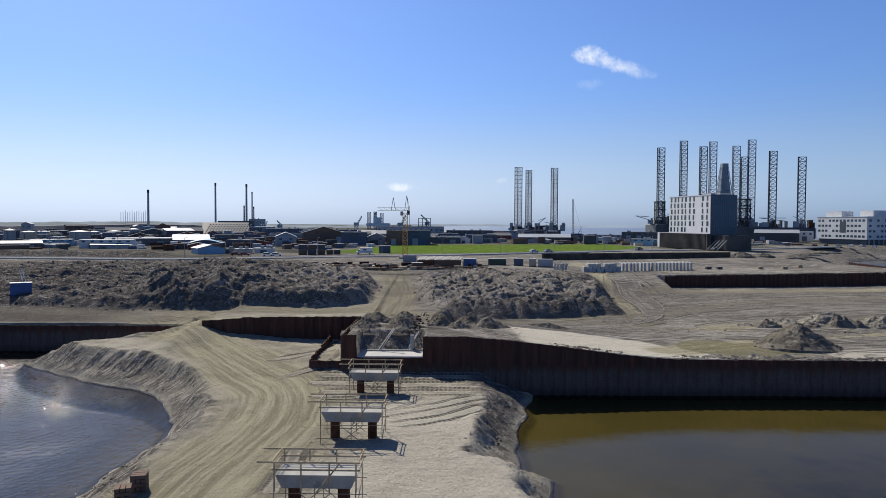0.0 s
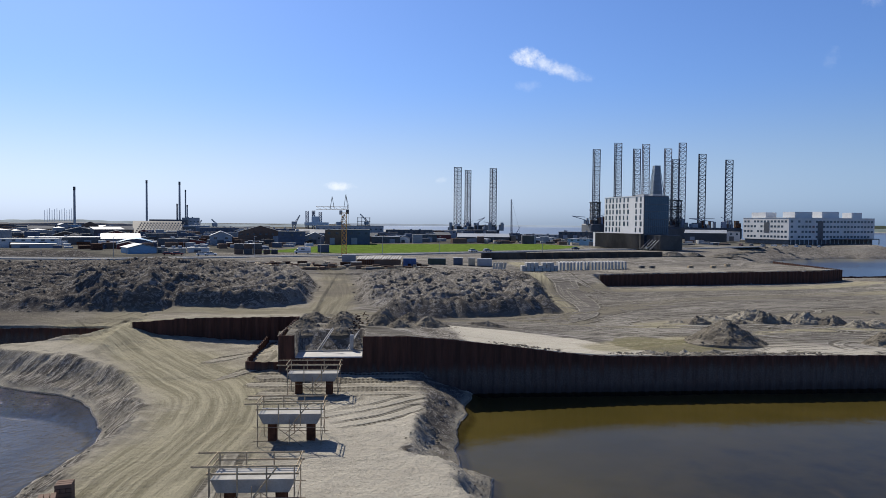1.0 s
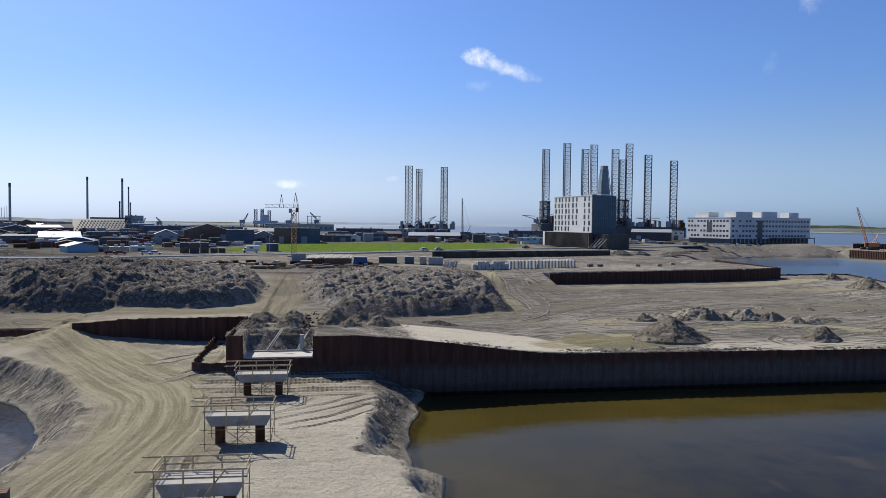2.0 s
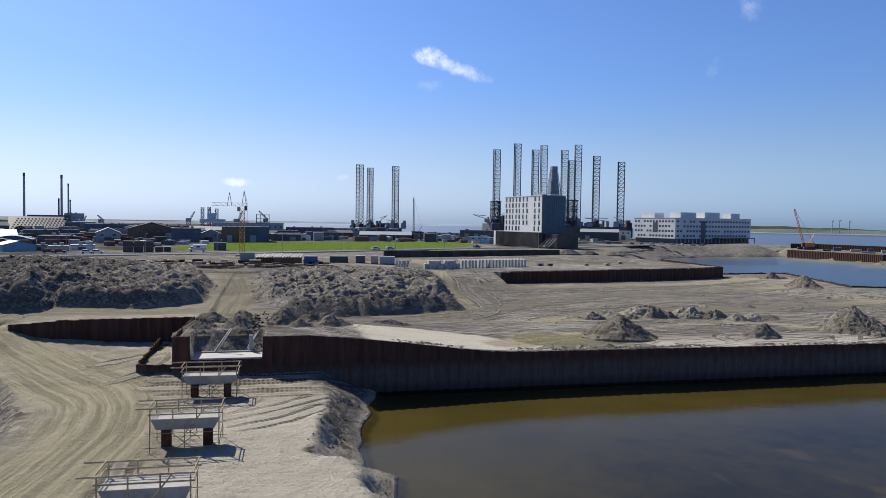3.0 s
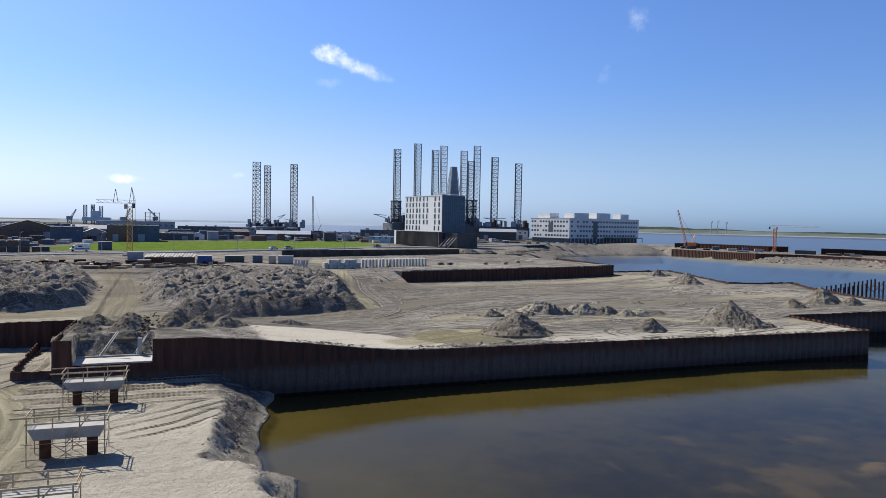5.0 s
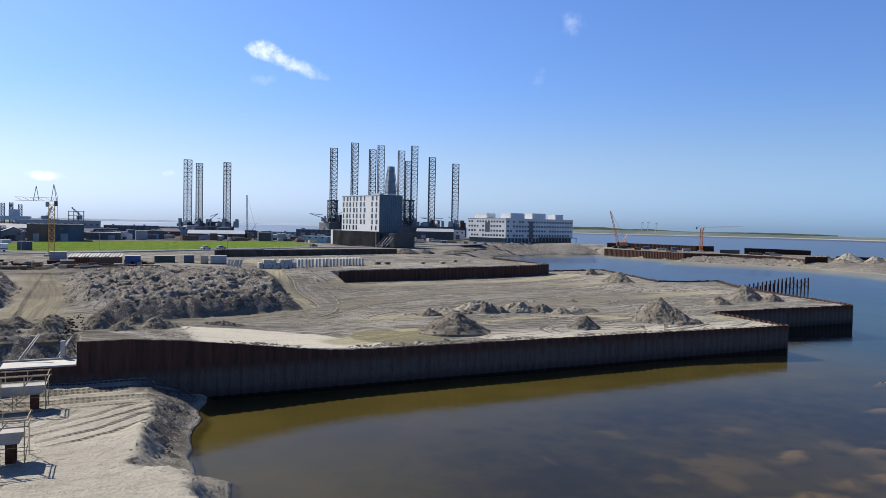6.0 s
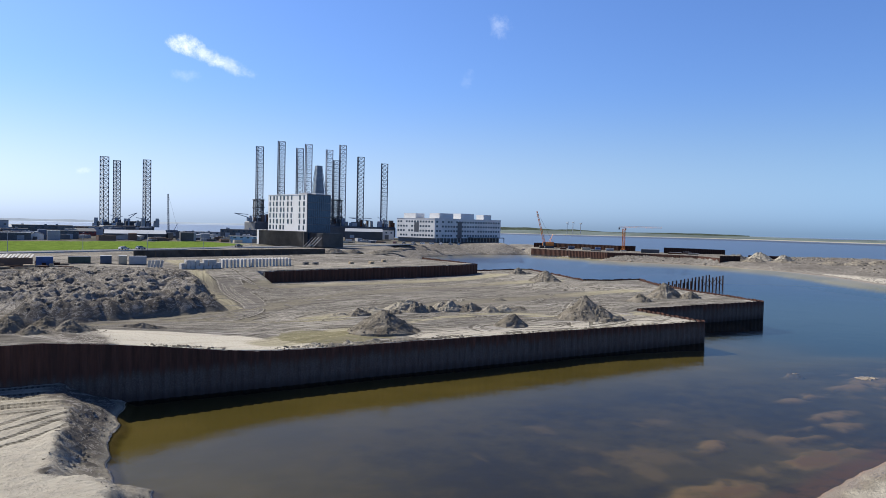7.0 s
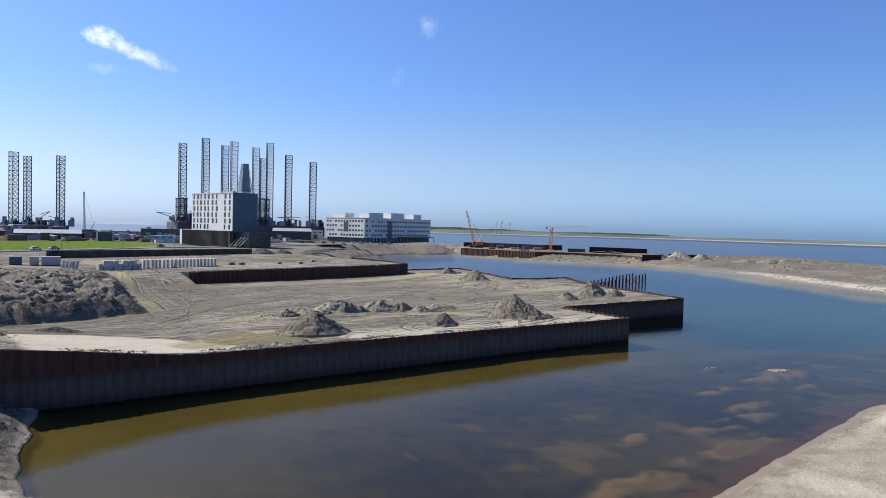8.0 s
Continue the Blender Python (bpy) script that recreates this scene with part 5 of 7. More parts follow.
# sand pushed up and broken along the edge of the quay
for k in range(9):
    mound(31.4 + 1.5 * k + 0.4 * (k % 2), 88.2 + 0.4 * (k % 3), 5.14, (1.3, 0.9, 1.6, 1.1)[k % 4], (0.45, 0.3, 0.6)[k % 3], 201 + k, 0.6, peaks=1 + k % 2, label="small broken ridge of sand on the quay's edge", mat="sand_heap")
# a low broken heap of sand and clods in the middle of the fill
for k, (mx, my, mr, mh, mf) in enumerate(((50.6, 117.6, 3.4, 1.1, 0.7), (53.8, 116.2, 3.2, 2.0, 0.7), (58.5, 121.5, 5.2, 1.2, 0.6), (61, 116.5, 3.8, 1.3, 0.6), (66.4, 122.5, 5.6, 2.6, 0.7), (66.2, 116.8, 2.5, 2.4, 0.8),
                                          (68.8, 116.4, 2.2, 1.6, 0.7), (73.3, 118, 4.0, 2.3, 0.7), (77.4, 115.8, 3.2, 1.9, 0.8), (80.2, 113.4, 3.0, 1.5, 0.7), (83.8, 113.6, 3.4, 1.6, 0.7), (87.5, 114.2, 3.0, 0.9, 0.7))):
    mound(mx, my, 4.62, mr, mh, 13 + 3 * k, mf, peaks=1 + k % 3, label="low broken heap of pale sand and clods", mat="sand_heap" if k in (0, 2, 4, 7, 9, 10) else "mound")
for k, (mx, my, mr, mh) in enumerate(((-10.2, 95.6, 3.5, 2.2), (-5.4, 95.6, 3.7, 2.5), (-9.4, 101.5, 3.4, 2.3), (-5.4, 102.5, 3.5, 2.4), (-0.2, 97.4, 3.4, 2.7), (2.2, 95.2, 3.2, 2.1), (0.2, 102.8, 3.4, 2.6),
                                      (4.0, 101.8, 3.2, 2.2), (6.2, 97.6, 2.8, 2.0), (7.6, 98.8, 2.2, 1.2))):
    mound(mx, my, 7.2, mr, mh, 30 + k, 0.9, label="dark tipped soil heap behind the bridge end", lumpy=0.45)


# ---------------------------------------------------------------- office tower
def tower():
    """Local x runs along the white face to the left seen from outside, y inwards from that face."""
    v = Vector((math.sin(radians(20.7)), math.cos(radians(20.7)), 0))
    left = Vector((-v.y, v.x, 0))
    ux = left * math.cos(radians(56)) + v * math.sin(radians(56))
    yaw = math.degrees(math.atan2(-ux.y, -ux.x))
    tw = root("office_tower", pose(137.8, 364.9, 8.7, 0, 0, yaw), "white office tower with narrow windows and a dark glass side", "office tower")
    w, dp, lo, hi = 39.5, 15.3, 8.2, 28.2
    part("white_wall", boxes((-w, -0.3, 0, dp, lo, hi), (-w - 0.15, -0.2, -0.15, dp + 0.1, hi, hi + 0.35)), "white", tw)
    part("glass_wall", boxes((-0.3, 0.15, -0.1, dp, 0, hi + 0.3)), "slate", tw, "dark glass curtain wall")
    for k in range(12):
        y = 0.3 + k * 1.25
        part("curtain_pane", boxes((0.15, 0.22, y, y + 1.08, 0.8, hi - 0.3)), "curtain", tw)
    for k in range(1, 7):
        part("floor_band", boxes((0.2, 0.3, 0, dp, k * 4.0 - 0.15, k * 4.0 + 0.15)), "slate", tw)
    # narrow windows in uneven pairs, the last two columns set apart at the corner
    columns = (1.2, 4.9, 8.2, 12.0, 15.3, 19.4, 23.2, 31.2, 35.4)
    for r in range(6):
        z = lo + 0.75 + r * 3.28
        for c, off in enumerate(columns):
            if r == 0 and c in (5, 6):
                continue
            x, wide = -w + off + (0.35 if r % 2 else 0), 1.75 if (c + r) % 3 == 0 else 1.3
            win = part("window", boxes((x, x + wide, -0.05, 0.12, z, z + 2.5)), "slate", tw, "tall narrow window")
            part("pane", boxes((x + 0.1, x + wide - 0.1, -0.07, -0.045, z + 0.1, z + 2.4)), "glass", win)
    part("podium", boxes((-w - 6.5, 0.2, -2.0, dp, 0, lo), (0.2, 12, 2, dp, 0, lo - 0.6)), "podium", tw, "dark slatted podium")
    part("podium_end", boxes((-w - 8.6, -w - 6.5, -2.2, dp, 0, lo + 0.2)), "white", tw, "white end wall of the podium")
    for k in range(44):
        x = -w - 6.2 + k * 1.02
        part("podium_slat", boxes((x, x + 0.3, -2.22, -2.0, 0.3, lo - 0.1)), "podium", tw)
    for k in range(11):
        x = 1.0 + k * 1.02
        part("podium_slat", boxes((x, x + 0.3, 1.78, 2.0, 0.3, lo - 0.8)), "dark", tw)
    for k in range(4):
        x = 2 + k * 2.8
        part("raking_prop", tubes([((x, -3.4, 0), (x + 0.9, 1.8, 5.2))], 0.16), "grey", tw)
    part("roof_plant", boxes((-20, -12, 8, 15, hi + 0.3, hi + 1.6), (-8, -4, 8, 14, hi + 0.3, hi + 1.2)), "grey", tw)
    return tw


tower()


# ---------------------------------------------------------------- white office block
def office_block():
    v = Vector((math.sin(radians(30.9)), math.cos(radians(30.9)), 0))
    right = Vector((v.y, -v.x, 0))
    ux = right * math.cos(radians(45)) + v * math.sin(radians(45))
    yaw = math.degrees(math.atan2(ux.y, ux.x))
    of = root("office_block", pose(283, 473, 8.5, 0, 0, yaw), "long white five-storey office block with window strips", "office block")
    w, dp, hi = 80.0, 44.0, 18.6
    part("wall", boxes((0, w, 0, dp, 3.4, hi), (-0.2, w + 0.2, -0.2, dp + 0.2, hi, hi + 0.4)), "offwhite", of)
    part("ground_floor", boxes((1.0, w - 1, 1.0, dp - 1, 0, 3.4)), "slate", of, "set-back dark ground floor")
    rng = random.Random(8)
    for r in range(4):
        z = 4.7 + r * 3.6
        for c in range(24):
            x = 1.6 + c * 3.25
            if rng.random() < 0.93:
                part("window", boxes((x, x + 2.1, -0.04, 0.1, z, z + 1.5)), "glass", of)
        for c in range(13):
            y = 1.8 + c * 3.25
            if rng.random() < 0.88:
                part("window", boxes((-0.04, 0.1, y, y + 2.1, z, z + 1.5)), "glass", of)
    for x0, x1, y0, y1, tall in ((8, 24, 3, 14, 4.2), (34, 50, 4, 14, 4.6), (62, 72, 4, 12, 4.2), (4, 14, 26, 40, 4.0)):
        part("roof_house", boxes((x0, x1, y0, y1, hi + 0.3, hi + 0.3 + tall)), "offwhite", of, "white rooftop plant room")
    part("stair_glass", boxes((26, 31, -0.12, 0, 3.4, hi - 2)), "slate", of, "tall dark stair window")
    part("stair_glass", boxes((-0.12, 0, 18, 23, 8, hi - 3)), "slate", of, "tall dark stair window")
    for k in range(20):
        x = 2 + k * 4
        part("pillar", boxes((x, x + 0.4, 0.1, 0.5, 0, 3.4)), "offwhite", of)
    part("entrance_canopy", boxes((38, 78, -6, -0.25, 3.6, 4.2), (38, 38.4, -6, -5.6, 0, 3.6), (77.6, 78, -6, -5.6, 0, 3.6)), "slate", of, "dark entrance canopy")
    return of


office_block()


# ---------------------------------------------------------------- jack-up rigs in the port
def rig(name_label, legs, hull, colour, derrick=None, crane=None, frames=()):
    x0, x1, y0, y1, z0, z1 = hull
    rg = root("jack_up_rig", pose((x0 + x1) / 2, (y0 + y1) / 2, 8), name_label, "jack-up rig", "jack-up rigs in the port")
    ox, oy, oz = rg.location
    bm = boxes((x0 - ox, x1 - ox, y0 - oy, y1 - oy, z0 - oz, z1 - oz), bevel=1.0)
    part("hull", bm, "dark", rg, "dark steel hull")
    rng = random.Random(int(x0))
    for k in range(6):
        bx, by = rng.uniform(x0, x1 - 10) - ox, rng.uniform(y0, y1 - 8) - oy
        part("deck_house", boxes((bx, bx + rng.uniform(5, 10), by, by + rng.uniform(4, 8), z1 - oz, z1 - oz + rng.uniform(2, 6)), bevel=0.2), rng.choice(("grey", "offwhite", "dark")), rg)
    for lx, ly, top, w in legs:
        bm = bmesh.new()
        lattice(bm, lx - ox, ly - oy, w, -4, top - oz, w * 0.56, 0.5, 0.2, 3, True)
        part("leg", bm, colour, rg, "tall lattice leg")
        for k in range(11):
            bx, by = lx - ox + rng.uniform(-11, 9), ly - oy - rng.uniform(2, 9)
            part("deck_module", boxes((bx, bx + rng.uniform(1.5, 4), by, by + rng.uniform(1.5, 4), z1 - oz - 1, z1 - oz + rng.uniform(1.5, 8)), bevel=0.1), rng.choice(("rust", "brick", "grey", "dark", "rig_red", "beige") if len(frames) else ("grey", "offwhite", "rig_red", "roof_pale", "dark")), rg)
        if rng.random() < 0.9:
            bx = lx - ox + rng.uniform(-7, 7)
            part("deck_boom", tubes([((bx, ly - oy - 5, z1 - oz), (bx + rng.uniform(-3, 3), ly - oy - 5, z1 - oz + 7)), ((bx, ly - oy - 5, z1 - oz + 6), (bx + rng.choice((-11, 11)), ly - oy - 5, z1 - oz + rng.uniform(7, 11)))], 0.3, 4), "rig_red", rg)
        part("jack_house", boxes((lx - ox - w * 0.58, lx - ox + w * 0.58, ly - oy - w * 0.58, ly - oy + w * 0.58, z1 - oz - 1, z1 - oz + 3.5), bevel=0.3), "dark", rg)
    for lx, ly, w, za, zb in frames:
        bm = bmesh.new()
        lattice(bm, lx - ox, ly - oy, w, za - oz, zb - oz, w * 0.5, 0.5, 0.3)
        for k in range(4):
            zz = za + (zb - za) * k / 3 - oz
            box(bm, lx - ox - w * 0.6, lx - ox + w * 0.6, ly - oy - w * 0.6, ly - oy + w * 0.6, zz, zz + 0.9)
        part("jacking_frame", bm, "dark", rg, "dark jacking frame with platforms round the leg")
    if derrick:
        dx, dy, dw, dz0, dz1 = derrick
        bm = bmesh.new()
        n = 7
        for k in range(n):
            wa, wb = dw * (1 - 0.62 * k / n) / 2, dw * (1 - 0.62 * (k + 1) / n) / 2
            za, zb = dz0 + (dz1 - dz0) * k / n - oz, dz0 + (dz1 - dz0) * (k + 1) / n - oz
            ca = [(dx - ox + sx * wa, dy - oy + sy * wa, za) for sx, sy in ((-1, -1), (1, -1), (1, 1), (-1, 1))]
            cb = [(dx - ox + sx * wb, dy - oy + sy * wb, zb) for sx, sy in ((-1, -1), (1, -1), (1, 1), (-1, 1))]
            for i in range(4):
                j = (i + 1) % 4
                tube(bm, ca[i], cb[i], 0.35, 4)
                tube(bm, ca[i], ca[j], 0.2, 4)
                tube(bm, ca[i], cb[j], 0.16, 4)
        part("derrick", bm, "rig_pale", rg, "tapering grey drilling derrick")
        part("wind_wall", boxes((dx - ox - dw * 0.46, dx - ox + dw * 0.46, dy - oy - dw * 0.46, dy - oy + dw * 0.46, dz0 - oz - 3, dz0 - oz + 7), (dx - ox - dw * 0.2, dx - ox + dw * 0.2, dy - oy - dw * 0.2, dy - oy + dw * 0.2, dz1 - oz - 1, dz1 - oz + 3)), "rig_pale", rg)
        bm = bmesh.new()
        a, b = dw * 0.42, dw * 0.17
        lo, hi = [bm.verts.new((dx - ox + sx * a, dy - oy + sy * a, dz0 - oz)) for sx, sy in ((-1, -1), (1, -1), (1, 1), (-1, 1))], [bm.verts.new((dx - ox + sx * b, dy - oy + sy * b, dz1 - oz)) for sx, sy in ((-1, -1), (1, -1), (1, 1), (-1, 1))]
        for i in range(4):
            bm.faces.new((lo[i], lo[(i + 1) % 4], hi[(i + 1) % 4], hi[i]))
        part("derrick_cladding", bm, "rig_pale", rg, "grey sheeted derrick sides")
    for cx, cy, cz, jx, jz in crane or ():
        bm = tube(bmesh.new(), (cx - ox, cy - oy, z1 - oz), (cx - ox, cy - oy, cz - oz), 1.6, 8)
        part("crane_pedestal", bm, "grey", rg)
        bm = tubes([((cx - ox, cy - oy, cz - oz + d), (cx - ox + jx, cy - oy, cz - oz + jz)) for d in (0, 3)], 0.4, 4)
        part("crane_jib", bm, "rig_red", rg)
    return rg


rig("dark jack-up rig with four lattice legs behind the office tower", [(222, 727, 99.5, 7.6), (242.6, 720, 105.7, 7.6), (260.4, 714, 99.4, 7.6)],
    (214, 272, 712, 750, 9, 22), "rig_grey", None, [(210, 722, 26, -14, 4)], [(222, 727, 8.2, 20, 44)])
rig("pale jack-up rig with tall lattice legs far in the port", [(282, 746, 108, 8.0), (304, 740, 103, 8.0), (316.5, 732, 108.5, 8.0)],
    (276, 330, 724, 765, 9, 20), "rig_red", (279.5, 707, 15, 38, 79))
rig("dark jack-up rig with a long dark hull beside the quay", [(295.6, 700, 88.1, 7.6), (319, 690, 92.7, 7.6), (341.6, 679, 86.3, 7.6)],
    (236, 352, 668, 700, 8, 19), "rig_grey", None, [(330, 682, 25, -26, 3)], [(295.6, 700, 11, 18, 46)])
rig("dark jack-up rig with three lattice legs beside the sea", [(84, 795, 84.3, 8.0), (95.5, 794, 81, 6.6), (117.3, 751, 80.2, 7.0)],
    (78, 124, 745, 802, 9, 15), "rig_grey", None, [(104, 772, 22, 8, 6)])


# ---------------------------------------------------------------- tower crane on the site
def tower_crane(x, y, z, height, jib, back, spin, mat, label, mast_w=1.6):
    cr = root("tower_crane", pose(x, y, z, 0, 0, spin), label, "tower crane")
    bm = bmesh.new()
    lattice(bm, 0, 0, mast_w, 0, height, mast_w, 0.12 * max(1, mast_w / 1.7) ** 4, 0.06 * max(1, mast_w / 1.7) ** 4)
    part("mast", bm, mat, cr)
    part("base", boxes((-2.2, 2.2, -2.2, 2.2, -0.3, 0.7), bevel=0.05), "concrete", cr, "concrete ballast base")
    part("cab", boxes((0.7, 1.8, -0.55, 0.55, height - 0.9, height + 0.7), bevel=0.1), "grey", cr)
    for s, length, name in ((1, jib, "jib"), (-1, back, "counter_jib")):
        bm = bmesh.new()
        n = max(2, int(length / 1.8))
        for k in range(n):
            xa, xb = s * length * k / n, s * length * (k + 1) / n
            for (ya, za), (yb, zb) in (((-0.5, 0), (-0.5, 0)), ((0.5, 0), (0.5, 0)), ((0, 1.1), (0, 1.1))):
                tube(bm, (xa, ya, height + 1 + za), (xb, yb, height + 1 + zb), 0.07, 4)
            tube(bm, (xa, -0.5, height + 1), (xb, 0, height + 2.1), 0.05, 3)
            tube(bm, (xa, 0.5, height + 1), (xb, 0, height + 2.1), 0.05, 3)
            tube(bm, (xa, -0.5, height + 1), (xb, 0.5, height + 1), 0.05, 3)
        part(name, bm, mat, cr)
    part("ballast", boxes((-back - 0.1, -back + 0.9, -0.5, 0.5, height - 0.6, height + 1.0), bevel=0.05), "dark", cr, "dark counterweight")
    return cr


cr = tower_crane(-14.4, 269.6, 8.3, 17.3, 10.5, 1.6, 180, "yellow", "small yellow tower crane with a short jib on the site", 1.7)
for px, pz in ((4.5, 5.2), (-0.6, 6.0)):
    part("a_frame", tubes([((px - 0.8, 0, 18.3), (px, 0, 18 + pz)), ((px + 0.8, 0, 18.3), (px, 0, 18 + pz))], 0.12, 4), "dark", cr, "dark peaked strut")
part("tie_rod", tubes([((-0.6, 0, 23.9), (-1.7, 0, 19.5)), ((-1.7, 0, 19.5), (-1.7, 0, 12))], 0.08, 4), "dark", cr)


# ---------------------------------------------------------------- port district
def hall(x, y, z, spin, w, d, h, wall, roof, kind, label, category):
    """A building, w long and d deep; local -y is its front."""
    hb = root("building", pose(x, y, z, 0, 0, spin), label, category)
    rng = random.Random(int(x * 7 + y * 3))
    rise = {"flat": 0.0, "gable": min(0.22 * min(w, d), 0.4 * h), "mono": min(0.12 * d, 0.5 * h), "arch": 0.45 * h}[kind]
    eave = h - rise
    o = 0.35
    if kind == "flat":
        part("wall", boxes((-w / 2, w / 2, -d / 2, d / 2, -0.5, h - 0.3)), wall, hb)
        part("roof", boxes((-w / 2 - 0.1, w / 2 + 0.1, -d / 2 - 0.1, d / 2 + 0.1, h - 0.3, h)), roof, hb)
        for k in range(rng.randrange(1, 4)):
            rx, ry = rng.uniform(-0.4, 0.3) * w, rng.uniform(-0.3, 0.2) * d
            part("roof_vent", boxes((rx, rx + 1.6, ry, ry + 1.6, h, h + rng.uniform(0.6, 1.3)), bevel=0.05), "grey", hb)
    elif kind == "gable" and w < d * 1.2:
        bm = bmesh.new()
        sec = [(-w / 2, -0.5), (w / 2, -0.5), (w / 2, eave), (0, h - 0.15), (-w / 2, eave)]
        a, b = [bm.verts.new((u, -d / 2, v)) for u, v in sec], [bm.verts.new((u, d / 2, v)) for u, v in sec]
        bm.faces.new(a)
        bm.faces.new(b[::-1])
        for i in range(5):
            bm.faces.new((a[(i + 1) % 5], a[i], b[i], b[(i + 1) % 5]))
        part("wall", bm, wall, hb)
        bm = bmesh.new()
        sec = [(-w / 2 - o, eave - 0.1), (0, h - 0.05), (w / 2 + o, eave - 0.1), (w / 2 + o, eave + 0.15), (0, h + 0.2), (-w / 2 - o, eave + 0.15)]
        a, b = [bm.verts.new((u, -d / 2 - o, v)) for u, v in sec], [bm.verts.new((u, d / 2 + o, v)) for u, v in sec]
        bm.faces.new(a)
        bm.faces.new(b[::-1])
        for i in range(6):
            bm.faces.new((a[(i + 1) % 6], a[i], b[i], b[(i + 1) % 6]))
        part("roof", bm, roof, hb)
    elif kind == "gable":
        part("wall", extrude_x(bmesh.new(), [(-d / 2, -0.5), (d / 2, -0.5), (d / 2, eave), (0, h - 0.15), (-d / 2, eave)], -w / 2, w / 2), wall, hb)
        part("roof", extrude_x(bmesh.new(), [(-d / 2 - o, eave - 0.1), (0, h - 0.05), (d / 2 + o, eave - 0.1), (d / 2 + o, eave + 0.15), (0, h + 0.2), (-d / 2 - o, eave + 0.15)], -w / 2 - o, w / 2 + o), roof, hb)
    elif kind == "mono":
        part("wall", extrude_x(bmesh.new(), [(-d / 2, -0.5), (d / 2, -0.5), (d / 2, h - 0.15), (-d / 2, eave - 0.15)], -w / 2, w / 2), wall, hb)
        part("roof", extrude_x(bmesh.new(), [(-d / 2 - o, eave - 0.15), (d / 2 + o, h - 0.15), (d / 2 + o, h + 0.1), (-d / 2 - o, eave + 0.1)], -w / 2 - o, w / 2 + o), roof, hb)
    else:
        arc = [(-w / 2 + w * k / 10, eave + rise * math.sin(math.pi * k / 10)) for k in range(11)]
        bm = bmesh.new()
        sec = [(-w / 2, -0.5), (w / 2, -0.5)] + arc[::-1]
        a, b = [bm.verts.new((u, -d / 2, v)) for u, v in sec], [bm.verts.new((u, d / 2, v)) for u, v in sec]
        bm.faces.new(a)
        bm.faces.new(b[::-1])
        for i in range(len(sec)):
            j = (i + 1) % len(sec)
            bm.faces.new((a[j], a[i], b[i], b[j]))
        part("wall", bm, wall, hb)
        bm = bmesh.new()
        for (ua, va), (ub, vb) in zip(arc, arc[1:]):
            q = [bm.verts.new(v) for v in ((ua, -d / 2 - o, va + 0.12), (ub, -d / 2 - o, vb + 0.12), (ub, d / 2 + o, vb + 0.12), (ua, d / 2 + o, va + 0.12))]
            bm.faces.new(q)
        part("roof", bm, roof, hb)
    dark = "roof_dark" if wall in ("white", "offwhite", "grey", "beige", "skyblue", "roof_pale") else "grey"
    n = max(1, int(w / 9))
    for k in range(n):
        cx = -w / 2 + w * (k + 0.5) / n + rng.uniform(-0.8, 0.8)
        dw, dh = min(3.6, w * 0.3), min(4.0, eave * 0.6)
        if rng.random() < 0.6 and kind != "arch":
            part("gate", boxes((cx - dw / 2, cx + dw / 2, -d / 2 - 0.06, -d / 2 + 0.05, -0.3, dh)), dark, hb, "roller gate")
    if eave > 3.0 and kind in ("flat", "gable"):
        m = max(2, int(w / 4))
        for k in range(m):
            cx = -w / 2 + w * (k + 0.5) / m
            part("window", boxes((cx - 0.8, cx + 0.8, -d / 2 - 0.05, -d / 2 + 0.05, eave * 0.68, eave * 0.68 + min(1.3, eave * 0.2))), "glass", hb)
    return hb


def tank(x, y, z, r, h, mat, label):
    tk = root("storage_tank", pose(x, y, z), label, "storage tank", "storage tanks")
    bm = bmesh.new()
    tube(bm, (0, 0, -0.3), (0, 0, h * 0.9), r, 28)
    for k in range(1, 4):
        tube(bm, (0, 0, h * 0.9 * k / 4), (0, 0, h * 0.9 * k / 4 + 0.15), r + 0.06, 28)
    part("shell", bm, mat, tk)
    part("cone_roof", tube(bmesh.new(), (0, 0, h * 0.9), (0, 0, h), r + 0.1, 28, 0.3), "roof_pale", tk)
    part("stair", boxes((-0.4, 0.4, -r - 0.7, -r, 0, h * 0.9)), "grey", tk)
    return tk


def chimney(x, y, top, r, mat):
    ch = root("chimney", pose(x, y, 8.0), "tall slender industrial chimney", "chimney", "chimneys of the power works")
    part("shaft", tube(bmesh.new(), (0, 0, 0), (0, 0, top - 8 - r * 3), r, 16, r * 0.8), mat, ch)
    part("crown", tube(bmesh.new(), (0, 0, top - 8 - r * 3), (0, 0, top - 8), r * 0.9, 16, r * 0.9), "dark", ch, "dark chimney crown")
    return ch


tank(-272.8, 446.0, 8.4, 3.3, 8.8, "roof_pale", "white steel storage tank with a shallow cone roof")
tank(-230.4, 449.8, 8.4, 6.1, 8.0, "roof_pale", "white steel storage tank with a shallow cone roof")
tank(-239.9, 487.2, 8.4, 3.5, 7.1, "roof_pale", "white steel storage tank with a shallow cone roof")
tank(-237.6, 512.5, 8.4, 5.5, 7.3, "roof_pale", "white steel storage tank with a shallow cone roof")
tank(-241.4, 553.4, 8.4, 4.2, 8.5, "roof_pale", "white steel storage tank with a shallow cone roof")
tank(-274.8, 469.8, 8.4, 5.0, 7.2, "beige", "beige ribbed storage tank")
hall(-173.1, 369.3, 8.4, 25.1, 18.6, 26.0, 3.5, "grey", "roof_pale", "mono", "low grey warehouse with a pale sloping roof", "warehouse")
hall(-177.7, 414.1, 8.4, 23.2, 35.6, 22.0, 4.1, "slate", "roof_pale", "flat", "long dark low warehouse with a pale roof edge", "warehouse")
